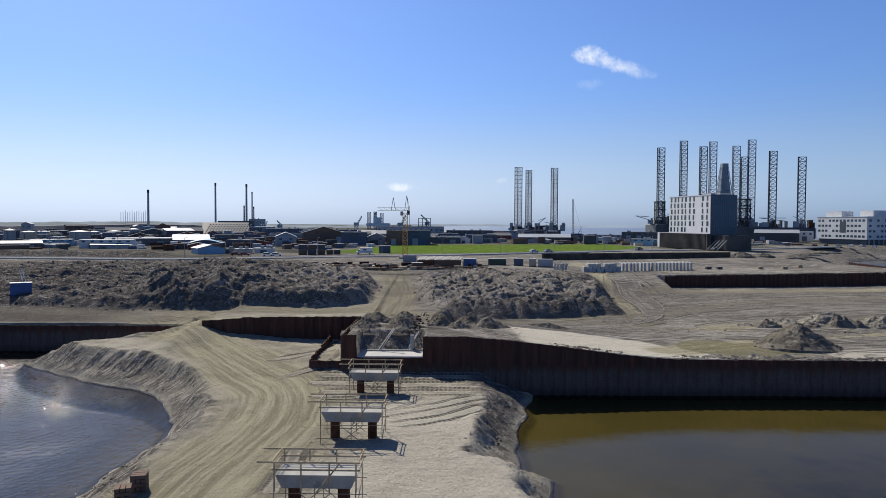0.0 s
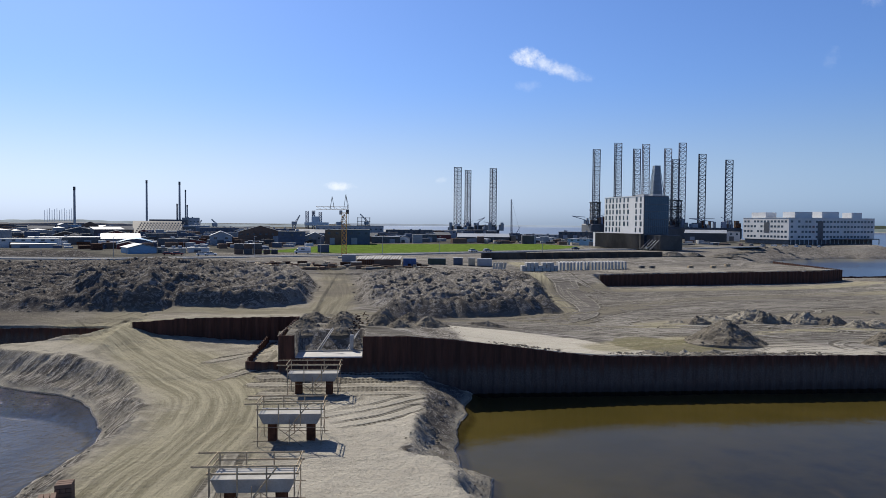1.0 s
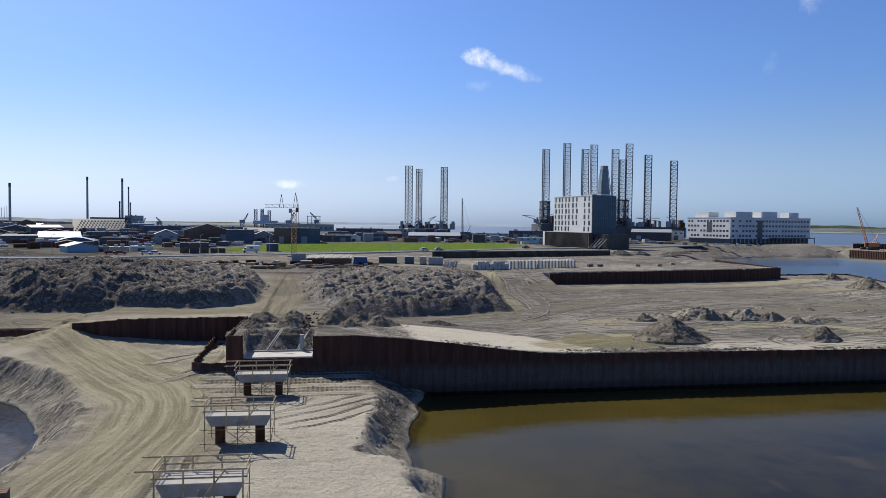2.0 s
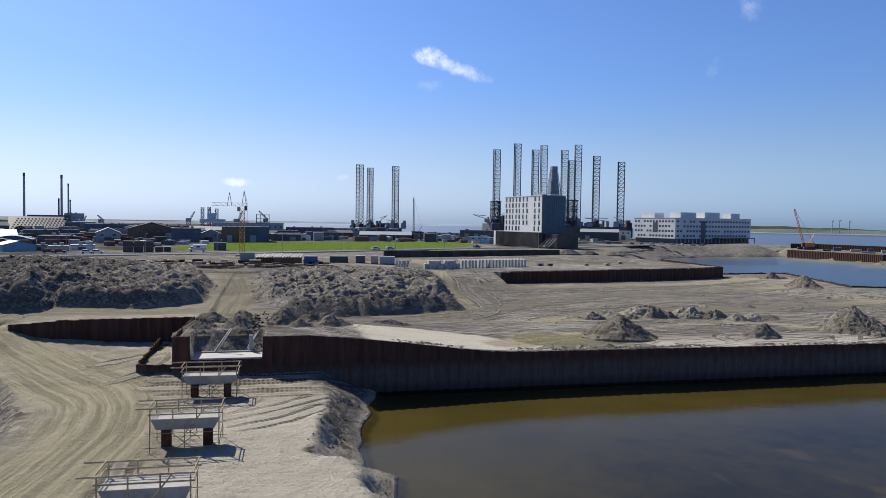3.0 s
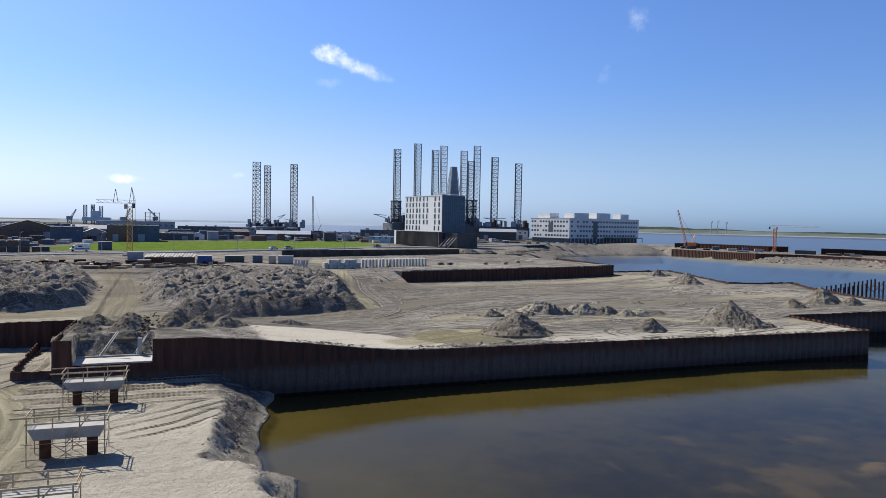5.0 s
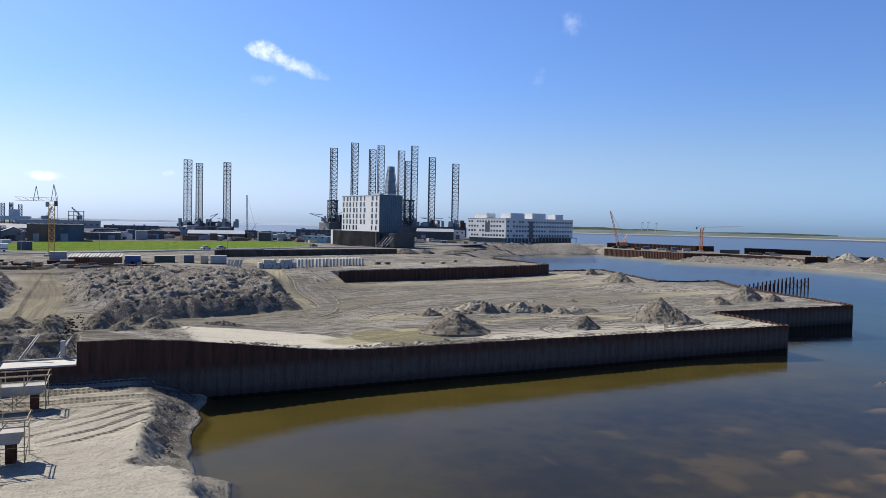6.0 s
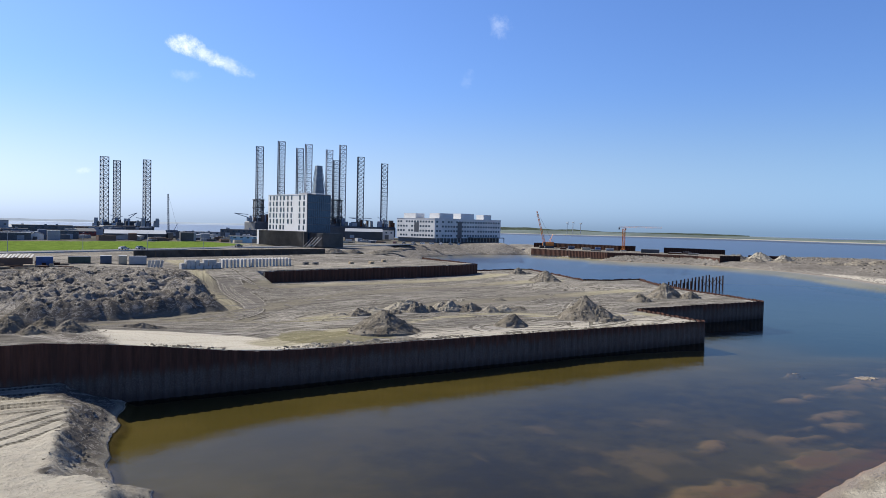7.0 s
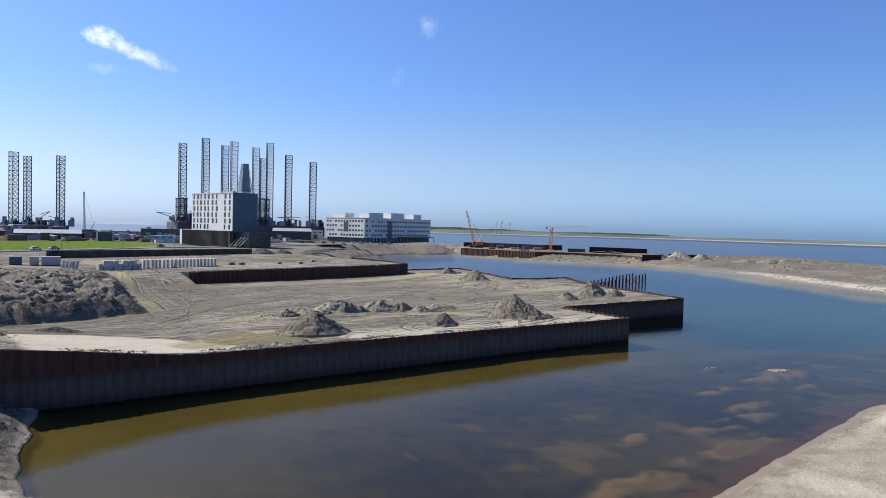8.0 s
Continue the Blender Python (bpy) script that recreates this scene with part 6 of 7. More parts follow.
hall(-278.4, 499.6, 8.4, 29.1, 17.1, 24.0, 4.5, "grey", "roof_dark", "flat", "grey industrial hall among the tanks", "industrial hall")
hall(-210.5, 348.2, 8.4, 31.2, 12.2, 14.0, 2.0, "brick", "roof_dark", "flat", "low dark brick depot by the road", "depot")
hall(-206.7, 373.5, 8.4, 29.0, 14.3, 14.0, 2.0, "slate", "roof_dark", "flat", "low dark depot beside the road", "depot")
hall(-234.7, 573.7, 8.4, 22.3, 26.7, 40.0, 8.1, "slate", "roof_dark", "gable", "large dark industrial hall with a gabled roof", "industrial hall")
hall(-226.7, 609.1, 8.4, 20.4, 15.3, 20.0, 6.8, "white", "roof_pale", "flat", "white industrial hall beside the works", "industrial hall")
hall(-156.4, 439.9, 8.4, 19.6, 21.6, 34.0, 5.5, "grey", "roof_pale", "mono", "grey hall with a wide pale roof", "industrial hall")
hall(-129.9, 386.7, 8.4, 18.6, 16.7, 26.0, 4.0, "navy", "skyblue", "arch", "dark blue sheet tent hall with a rounded roof", "tent hall")
hall(-102.4, 308.4, 8.4, 30.4, 11.2, 14.0, 3.7, "skyblue", "roof_pale", "gable", "light blue storage tent with a white roof", "tent hall")
hall(-110.9, 406.0, 8.4, 23.3, 21.3, 22.0, 3.6, "red", "roof_dark", "gable", "red gabled workshop with a grey roof", "workshop")
hall(-94.0, 311.1, 8.4, 16.8, 4.7, 6.0, 2.1, "beige", "roof_dark", "flat", "small beige site hut by the road", "site hut")
hall(-86.9, 309.0, 8.4, 15.7, 7.3, 6.0, 2.0, "beige", "roof_pale", "flat", "long beige site hut by the road", "site hut")
hall(-80.4, 318.5, 8.4, 14.2, 9.0, 7.0, 2.0, "offwhite", "roof_pale", "flat", "two-storey pale site hut", "site hut")
hall(-92.5, 416.8, 8.4, 12.5, 11.7, 24.0, 7.7, "grey", "roof_pale", "gable", "grey hall with a steep gabled roof", "industrial hall")
hall(-140.8, 639.4, 8.4, 12.4, 36.5, 30.0, 8.0, "navy", "roof_dark", "flat", "blue-black industrial hall far in the port", "industrial hall")
hall(-84.7, 502.7, 8.4, 9.6, 28.5, 40.0, 10.5, "brick", "roof_dark", "gable", "large brown brick hall with a gabled roof", "industrial hall")
hall(-55.0, 438.5, 8.4, 7.2, 15.8, 24.0, 7.8, "navy", "roof_dark", "flat", "dark blue clad hall by the lawn", "industrial hall")
hall(-42.0, 447.0, 8.4, 5.4, 11.2, 18.0, 7.0, "grey", "roof_pale", "gable", "grey gabled store by the lawn", "store")
hall(-30.1, 438.9, 8.4, 3.9, 9.6, 20.0, 9.0, "brick", "roof_dark", "flat", "brown brick hall beside the lawn", "industrial hall")
hall(-16.9, 446.6, 8.4, 2.2, 17.6, 26.0, 9.0, "navy", "roof_dark", "flat", "dark navy hall beside the lawn", "industrial hall")
hall(-26.3, 578.8, 8.4, 2.6, 52.6, 40.0, 10.7, "grey", "roof_dark", "flat", "long grey hall in the port", "industrial hall")
hall(2.3, 475.9, 8.4, -0.3, 18.8, 12.0, 4.2, "slate", "roof_pale", "flat", "low dark shed by the lawn", "shed")
hall(22.5, 601.3, 8.4, -2.1, 38.5, 24.0, 7.5, "slate", "roof_dark", "flat", "long dark quay shed by the sea", "quay shed")
hall(14.8, 484.7, 8.4, -1.7, 7.6, 10.0, 4.4, "white", "roof_pale", "gable", "small white gabled house", "house")
hall(29.3, 506.0, 8.4, -3.3, 18.6, 14.0, 5.2, "slate", "roof_dark", "flat", "low dark shed beside the lawn", "shed")
hall(52.3, 627.7, 8.4, -4.8, 26.0, 20.0, 6.8, "grey", "roof_dark", "flat", "grey quay shed by the sea", "quay shed")
hall(64.5, 514.9, 8.4, -7.1, 19.3, 18.0, 5.7, "dark", "roof_pale", "mono", "long black shed with a pale roof edge", "shed")
hall(82.5, 514.3, 8.4, -9.1, 19.9, 18.0, 5.7, "dark", "roof_pale", "mono", "black shed with a pale roof edge", "shed")
hall(127.1, 552.4, 8.4, -13.0, 23.3, 14.0, 4.9, "grey", "roof_dark", "flat", "low grey quay shed by the sea", "quay shed")
hall(163.2, 587.6, 8.4, -15.5, 28.8, 20.0, 6.8, "slate", "roof_dark", "flat", "dark quay shed beside the rigs", "quay shed")
hall(291.1, 581.0, 8.4, -26.6, 22.5, 20.0, 7.8, "offwhite", "roof_pale", "flat", "pale port hall beside the rigs", "port hall")
hall(259.8, 551.7, 8.4, -25.2, 31.3, 20.0, 9.3, "dark", "roof_pale", "mono", "long dark port hall with a white fascia", "port hall")
hall(-257.4, 981.8, 8.4, 14.7, 22.3, 30.0, 17.8, "grey", "roof_pale", "flat", "tall pale boiler house", "boiler house")
hall(116.4, 605.8, 8.4, -10.9, 23.4, 14.0, 3.5, "grey", "roof_dark", "flat", "low grey quay shed by the sea", "quay shed")
chimney(-422.1, 1015.8, 67.7, 1.7, "grey")
chimney(-305.4, 952.2, 74.3, 1.4, "grey")
chimney(-267.0, 963.7, 73.5, 1.5, "grey")
chimney(-298.9, 1110.5, 69.1, 1.2, "roof_pale")
chimney(-270.0, 962.9, 44.4, 1.1, "rig_grey")
chimney(-257.9, 966.2, 43.0, 1.0, "grey")


def district(count, seed, x0, x1, y0, y1, low, high):
    """The lesser sheds and stores of the port, row behind row."""
    rng = random.Random(seed)
    kinds = (("low dark shed in the port", "shed", "slate", "roof_dark", "flat"), ("grey port store with a pale roof", "store", "grey", "roof_pale", "gable"), ("brown brick shed in the port", "shed", "brick", "roof_dark", "gable"),
             ("navy clad store in the port", "store", "navy", "roof_dark", "flat"), ("pale port store with a white roof", "store", "offwhite", "roof_pale", "flat"), ("dark shed with a pale mono-pitch roof", "shed", "slate", "roof_pale", "mono"),
             ("red-walled shed in the port", "shed", "red", "roof_dark", "gable"), ("light blue port store by the quay", "store", "skyblue", "roof_pale", "flat"))
    made = []
    tries = 0
    while len(made) < count and tries < 4000:
        tries += 1
        x, y = rng.uniform(x0, x1), rng.uniform(y0, y1)
        w, d, h = rng.uniform(8, 26), rng.uniform(8, 20), rng.uniform(low, high)
        if any(math.hypot(x - a, y - b) < 12 + 0.5 * (w + c) for a, b, c in made) or inside_distance(np.array([x]), np.array([y]), LAWN)[0] > -14:
            continue
        made.append((x, y, w))
        label, category, wall, roof, kind = rng.choice(kinds)
        hall(x, y, 8.4, -math.degrees(math.atan2(x, y)) + rng.choice((0, 0, 12, -14)), w, d, h, wall, roof, kind, label, category)


district(26, 5, -330, -90, 470, 720, 4.5, 9.5)
district(14, 6, -90, 60, 500, 690, 4.5, 8.5)
district(6, 7, -260, -110, 345, 400, 2.6, 4.6)
district(8, 8, 60, 190, 440, 540, 2.8, 4.2)
district(12, 9, -520, -200, 740, 1000, 6, 13)


def sloped_plant():
    pl = root("power_works", pose(-195, 640, 8.4, 0, 0, 17.5), "dark works hall with a sloping chequered roof front", "power works")
    part("hall", boxes((-8, 24, 4, 34, 0, 14.6), bevel=0.2), "slate", pl)
    part("sloped_front", extrude_x(bmesh.new(), [(-16, 0), (4, 0), (4, 13.2), (2, 13.2), (-16, 1.5)], -21, 19), "slate", pl)
    for r in range(7):
        for c in range(15):
            x, q = -20 + c * 2.5 + r * 0.9, (r + 0.3) / 7.4
            y, z = -16 + 18 * q, 1.5 + 11.7 * q
            pn = part("roof_panel", boxes((x, x + 1.1, -0.6, 0.6, 0.03, 0.2)), "roof_dark", pl)
            pn.matrix_basis = pose(0, y, z, math.degrees(math.atan2(11.7, 18)), 0, 0)
    part("side_wing", boxes((19, 42, -4, 20, 0, 9.5), bevel=0.2), "grey", pl)
    part("glass_link", boxes((19.2, 30, -4.3, -4, 2, 8.5)), "glass", pl)
    return pl


sloped_plant()


def container(x, y, z, spin, w, h, mat, label):
    """A ribbed steel box of the yard."""
    cn = root("container", pose(x, y, z, 0, 0, spin), label, "container", "containers on the site")
    d = 2.4
    part("body", boxes((-w / 2, w / 2, 0, d, 0.1, h), bevel=0.04), mat, cn)
    for k in range(max(3, int(w / 0.5))):
        rx = -w / 2 + 0.2 + k * (w - 0.4) / max(2, int(w / 0.5) - 1)
        part("rib", boxes((rx - 0.07, rx + 0.07, -0.05, 0.0, 0.15, h - 0.1)), mat, cn)
    part("roof_frame", boxes((-w / 2 - 0.03, w / 2 + 0.03, -0.03, d + 0.03, h, h + 0.08)), "grey", cn)
    part("skid", boxes((-w / 2, w / 2, 0.1, 0.3, -0.1, 0.1), (-w / 2, w / 2, d - 0.3, d - 0.1, -0.1, 0.1)), "dark", cn)
    return cn


container(-26.1, 318, 8.35, 5, 5.1, 3.3, "navy", "dark blue steel container beside the lawn")
container(8.3, 216.5, 8.45, -2, 4.0, 2.5, "blue", "bright blue steel container in the site yard")
container(24.2, 226, 8.45, -6, 3.0, 2.2, "navy", "blue steel container in the site yard")
container(31.9, 220, 8.45, -8, 4.6, 2.3, "grey", "pale grey steel container in the site yard")
container(28.2, 222.5, 8.45, -7, 2.2, 2.3, "beige", "rusty beige steel box in the site yard")
container(17.6, 229, 8.45, -4, 5.8, 1.9, "green", "dark green steel container in the site yard")
container(-10.7, 229, 8.45, 3, 4.4, 3.0, "grey", "grey-violet steel container in the site yard")
container(-7.6, 208, 8.4, 2, 3.2, 1.8, "brick", "brown steel box in the site yard")
for k in range(3):
    for lev in range(2):
        container(-59.0 + 3.7 * k, 298 + 0.7 * k, 8.35 + 2.2 * lev, 10, 3.5, 2.05, "dark" if (k + lev) % 2 else "brick", "dark stacked steel container beside the road")
container(-48.0, 301, 8.35, 9, 2.9, 1.9, "brick", "rusty steel container beside the road")
container(-45.0, 301.5, 8.35, 9, 2.7, 1.9, "dark", "dark steel container beside the road")
skip = container(-80.6, 135.0, float(ground_height(np.array([-80.6]), np.array([135.0]))[0][0]) - 0.5, 31, 3.6, 2.4, "blue", "blue steel skip beside the soil heaps")
part("boom", tubes([((0.4, 1.2, 2.5), (-0.3, 1.4, 5.2)), ((0.9, 1.2, 2.5), (0.1, 1.4, 5.2)), ((0.3, 1.2, 3.4), (0.6, 1.3, 3.5)), ((0.1, 1.3, 4.3), (0.35, 1.35, 4.4))], 0.07, 5), "white", skip, "white lattice pump boom")


def timber_roof_store():
    st = root("material_store", pose(-0.8, 215.5, 8.35, 0, 0, 2), "low brown material store with pale planks laid across it", "material store")
    part("body", boxes((-7.0, 6.4, 0, 3.2, 0, 2.3), bevel=0.05), "brick", st)
    for k in range(9):
        x = -6.6 + k * 0.55
        part("side_board", boxes((x, x + 0.35, -0.08, -0.01, 0.1, 2.2)), "rust", st)
    for k in range(16):
        x = -7.0 + k * 0.84
        pl = part("pale_plank", boxes((0, 0.5, -0.2, 3.8, 0, 0.09)), "concrete_white", st)
        pl.matrix_basis = pose(x, 0, 2.34 + 0.1 * (k % 3), 11, 0, -14)
    return st


timber_roof_store()


def beam_pile(x, y, z, spin, count, length, label, mat="timber"):
    bp = root("beam_pile", pose(x, y, z, 0, 0, spin), label, "beam pile", "beam piles in the yard")
    rng = random.Random(int(x * 10 + y))
    for k in range(count):
        row, col = divmod(k, 4)
        s = rng.uniform(-0.5, 0.5)
        part("beam", boxes((-length / 2 + s, length / 2 + s, col * 0.34, col * 0.34 + 0.28, row * 0.3, row * 0.3 + 0.27)), mat if rng.random() < 0.6 else "brick", bp)
    return bp


for bx, by, sp, n, ln in ((-24, 203.5, 3, 8, 3.4), (-20.5, 203, -4, 12, 3.2), (-16.5, 204, 2, 9, 3.6), (-13, 203, 5, 6, 2.6), (-18, 208, 0, 8, 3.4), (-4.2, 205, 3, 7, 2.8), (-1, 204.6, -3, 10, 2.8),
                          (2.4, 204.8, 2, 9, 3.0), (5.6, 205.2, 4, 5, 2.6), (12.6, 222, 8, 6, 3.0)):
    beam_pile(bx, by, 8.3, sp, n, ln, "brown pile of squared beams on the yard")


# concrete blocks standing in rows on the upper yard
def concrete_block(w, d, h):
    bm = boxes((-w / 2, w / 2, -d / 2, d / 2, 0, h), bevel=0.06)
    ob = mesh_object("concrete_block", bm, "concrete_white")
    return tagged(ob, "pale upright precast concrete block standing on the yard", "concrete block", "concrete blocks in rows")


rng = random.Random(12)
block = concrete_block(0.62, 1.2, 2.35)
first = True
for row in range(3):
    for k in range(20):
        f = k / 19
        bx, by = 51.8 + 21.4 * f + row * 0.35 + rng.uniform(-0.12, 0.12), 203.6 + 5.2 * f + row * 2.6 + rng.uniform(-0.2, 0.2)
        m = pose(bx, by, 8.25, 0, rng.uniform(-1.5, 1.5), 12 + rng.uniform(-5, 5))
        if first:
            block.matrix_basis = m
            first = False
        else:
            copy_thing(block, m)
low = concrete_block(1.15, 1.0, 0.8)
low["label"] = "pale squat concrete block stacked on the yard"
first = True
for col in range(9):
    for row in range(2):
        for lev in range(3 if col % 4 else 2):
            m = pose(40.2 + col * 1.22 + rng.uniform(-0.1, 0.1), 199.4 + row * 1.5 + 0.2 * col + rng.uniform(-0.1, 0.1), 8.28 + lev * 0.82, 0, 0, 8 + rng.uniform(-6, 6))
            if first:
                low.matrix_basis = m
                first = False
            else:
                copy_thing(low, m)
for k in range(5):
    pn = mesh_object("leaning_slab", boxes((-0.32, 0.32, -0.12, 0.12, 0, 2.1), bevel=0.04), "concrete_white")
    pn.matrix_basis = pose(31.9 + k * 0.78, 201.8 + 0.1 * k, 8.6, 12, 8 + 3 * k % 7, -10)
    tagged(pn, "pale concrete panel leaning at the edge of the soil heap", "concrete panel", "leaning concrete panels")
for bx, by, bz in ((80, 213, 8.3), (83, 212.4, 8.3), (96, 214, 8.3), (103.6, 214.5, 8.3), (113, 224, 8.3)):
    pallet = root("pallet_stack", pose(bx, by, bz, 0, 0, 10), "small stack of pallets on the upper yard", "pallet stack", "pallet stacks")
    for k in range(4):
        part("pallet", boxes((-0.8, 0.8, -0.6, 0.6, k * 0.22, k * 0.22 + 0.16)), "timber" if bx > 90 else "dark", pallet)

# dark retaining wall before the road
rw = root("retaining_wall", pose(36.9, 262.4, 8.0), "long dark retaining wall before the road", "retaining wall", kind="structure")
for k in range(22):
    f = k / 22
    ang = math.degrees(math.atan2(27.5, 81.0))
    pw = part("wall_panel", boxes((0, 3.8, 0, 0.5, -0.4, 2.75 - 0.25 * f), bevel=0.03), "mud_wall", rw)
    pw.matrix_basis = pose(81.0 * f, 27.5 * f, 0, 0, 0, ang)
mound(123, 292, 8.2, 6, 2.6, 51, 0.6, peaks=3, label="dark earth bank at the end of the retaining wall")
mound(133, 296, 8.2, 6, 2.0, 52, 0.6, peaks=2, label="dark earth bank at the end of the retaining wall")
mound(150, 300, 7.8, 8, 1.7, 53, 0.5, peaks=3, label="dark earth bank above the inlet")
mound(165, 322, 7.7, 8, 1.5, 54, 0.5, peaks=3, label="dark earth bank above the inlet")
mound(190, 352, 7.7, 8, 1.4, 55, 0.5, peaks=3, label="dark earth bank above the inlet")
mound(1, 232, 8.2, 4, 2.6, 56, 0.8, label="brown earth heap behind the yard containers")
mound(-4, 250, 8.2, 3, 1.6, 57, 0.8, label="brown earth heap behind the yard containers")

# road past the lawn: an asphalt ribbon with pale kerbs
bm = bmesh.new()
kerb = bmesh.new()
left, right = [], []
for i, (x, y) in enumerate(ROAD_FAR):
    a, b = ROAD_FAR[max(i - 1, 0)], ROAD_FAR[min(i + 1, len(ROAD_FAR) - 1)]
    n = Vector((-(b[1] - a[1]), b[0] - a[0])).normalized()
    left.append((x + n.x * 4.5, y + n.y * 4.5))
    right.append((x - n.x * 4.5, y - n.y * 4.5))
lv, rv = [bm.verts.new((*p, 8.62)) for p in left], [bm.verts.new((*p, 8.62)) for p in right]
for i in range(len(left) - 1):
    bm.faces.new((rv[i], rv[i + 1], lv[i + 1], lv[i]))
    for line in (left, right):
        (ax, ay), (bx, by) = line[i], line[i + 1]
        n = Vector((-(by - ay), bx - ax)).normalized() * 0.15
        prism(kerb, [(ax - n.x, ay - n.y), (bx - n.x, by - n.y), (bx + n.x, by + n.y), (ax + n.x, ay + n.y)], 8.2, 8.74)
ret = bmesh.ops.extrude_face_region(bm, geom=bm.faces[:])
bmesh.ops.translate(bm, verts=[v for v in ret["geom"] if isinstance(v, bmesh.types.BMVert)], vec=(0, 0, -0.5))
bmesh.ops.recalc_face_normals(bm, faces=bm.faces)
road = tagged(mesh_object("road", bm, "asphalt"), "grey asphalt road past the lawn", "road", kind="structure")
part("kerbstone", kerb, "concrete_white", road, "pale concrete kerb")


# ---------------------------------------------------------------- vehicles
def car(x, y, z, spin, mat, label):
    cr_ = root("car", pose(x, y, z, 0, 0, spin), label, "car", "parked cars")
    bm = bmesh.new()
    side = [(-2.15, 0.35), (2.1, 0.35), (2.15, 0.75), (1.3, 0.92), (-2.05, 0.95)]
    a, b = [bm.verts.new((u, -0.88, v)) for u, v in side], [bm.verts.new((u, 0.88, v)) for u, v in side]
    bm.faces.new(a)
    bm.faces.new(b[::-1])
    for i in range(5):
        bm.faces.new((a[(i + 1) % 5], a[i], b[i], b[(i + 1) % 5]))
    bmesh.ops.bevel(bm, geom=bm.edges[:], offset=0.06, segments=1, affect="EDGES")
    part("body", bm, mat, cr_)
    bm = bmesh.new()
    lo, hi = [(-1.9, -0.82), (1.0, -0.82), (1.0, 0.82), (-1.9, 0.82)], [(-1.5, -0.66), (0.3, -0.66), (0.3, 0.66), (-1.5, 0.66)]
    va, vb = [bm.verts.new((*p, 0.9)) for p in lo], [bm.verts.new((*p, 1.42)) for p in hi]
    for i in range(4):
        bm.faces.new((va[i], va[(i + 1) % 4], vb[(i + 1) % 4], vb[i]))
    part("glasshouse", bm, "glass", cr_, "dark car windows")
    part("roof", boxes((-1.55, 0.35, -0.68, 0.68, 1.40, 1.47), bevel=0.03), mat, cr_)
    for wx in (-1.35, 1.35):
        for wy in (-0.82, 0.82):
            part("wheel", tube(bmesh.new(), (wx, wy - 0.1, 0.32), (wx, wy + 0.1, 0.32), 0.32, 12), "tyre", cr_)
    return cr_


for cx, cy, sp, mt, lb in ((41.5, 322.5, 30, "offwhite", "pale car on the road by the lawn"), (48.7, 327, 30, "grey", "grey car on the road by the lawn"), (99.4, 358.5, 32, "dark", "black car on the road by the podium"),
                           (138, 357, 20, "dark", "dark car before the podium")):
    car(cx, cy, 8.64, sp, mt, lb)
rng = random.Random(4)
for k in range(16):
    f = k / 15
    car(232 + 38 * f + rng.uniform(-1, 1), 441 - 30 * f + (k % 2) * 7, 8.45, 55 + rng.uniform(-6, 6), rng.choice(("dark", "white", "grey", "red", "navy", "offwhite")), "car parked in the lot before the white offices")
for cx, cy, mt in ((-69.8, 282, "white"), (-66.5, 283, "white"), (-80, 286, "red"), (-84, 287, "red")):
    car(cx, cy, 8.42, 15, mt, "car parked by the site huts")


def camper(x, y, z, spin):
    cv = root("camper_van", pose(x, y, z, 0, 0, spin), "white camper van parked beside the road", "camper van")
    part("body", extrude_x(bmesh.new(), [(-1.1, 0.5), (1.1, 0.5), (1.1, 2.9), (-1.1, 2.9)], -2.0, 3.2), "white", cv)
    bm = bmesh.new()
    side = [(-3.6, 0.45), (-2.0, 0.45), (-2.0, 2.2), (-2.5, 2.15), (-3.1, 1.3), (-3.6, 1.1)]
    a, b = [bm.verts.new((u, -1.0, v)) for u, v in side], [bm.verts.new((u, 1.0, v)) for u, v in side]
    bm.faces.new(a)
    bm.faces.new(b[::-1])
    for i in range(6):
        bm.faces.new((a[(i + 1) % 6], a[i], b[i], b[(i + 1) % 6]))
    part("cab", bm, "white", cv)
    part("window", boxes((-2.9, -2.2, -1.04, -1.0, 1.35, 2.0)), "glass", cv)
    part("window", boxes((-0.8, 0.6, -1.14, -1.1, 1.7, 2.3)), "glass", cv)
    part("stripe", boxes((-1.9, 3.1, -1.13, -1.1, 1.0, 1.25)), "navy", cv)
    for wx in (-2.7, 2.0):
        for wy in (-0.9, 0.9):
            part("wheel", tube(bmesh.new(), (wx, wy - 0.12, 0.38), (wx, wy + 0.12, 0.38), 0.38, 12), "tyre", cv)
    return cv


camper(-33.4, 303, 8.4, 8)


# ---------------------------------------------------------------- open frame, port cranes and a far rig
gantry = root("pipe_gantry", pose(-15, 574, 8.4), "open dark steel gantry rising behind the port halls", "gantry")
for i in range(4):
    for j in range(2):
        part("column", tube(bmesh.new(), (-4.8 + 3.2 * i, 4 * j, 0), (-4.8 + 3.2 * i, 4 * j, 17.5), 0.28, 4), "dark", gantry)
for zz in (8, 11, 14, 17):
    for j in range(2):
        part("beam", tube(bmesh.new(), (-5.3, 4 * j, zz), (5.3, 4 * j, zz), 0.22, 4), "dark", gantry)


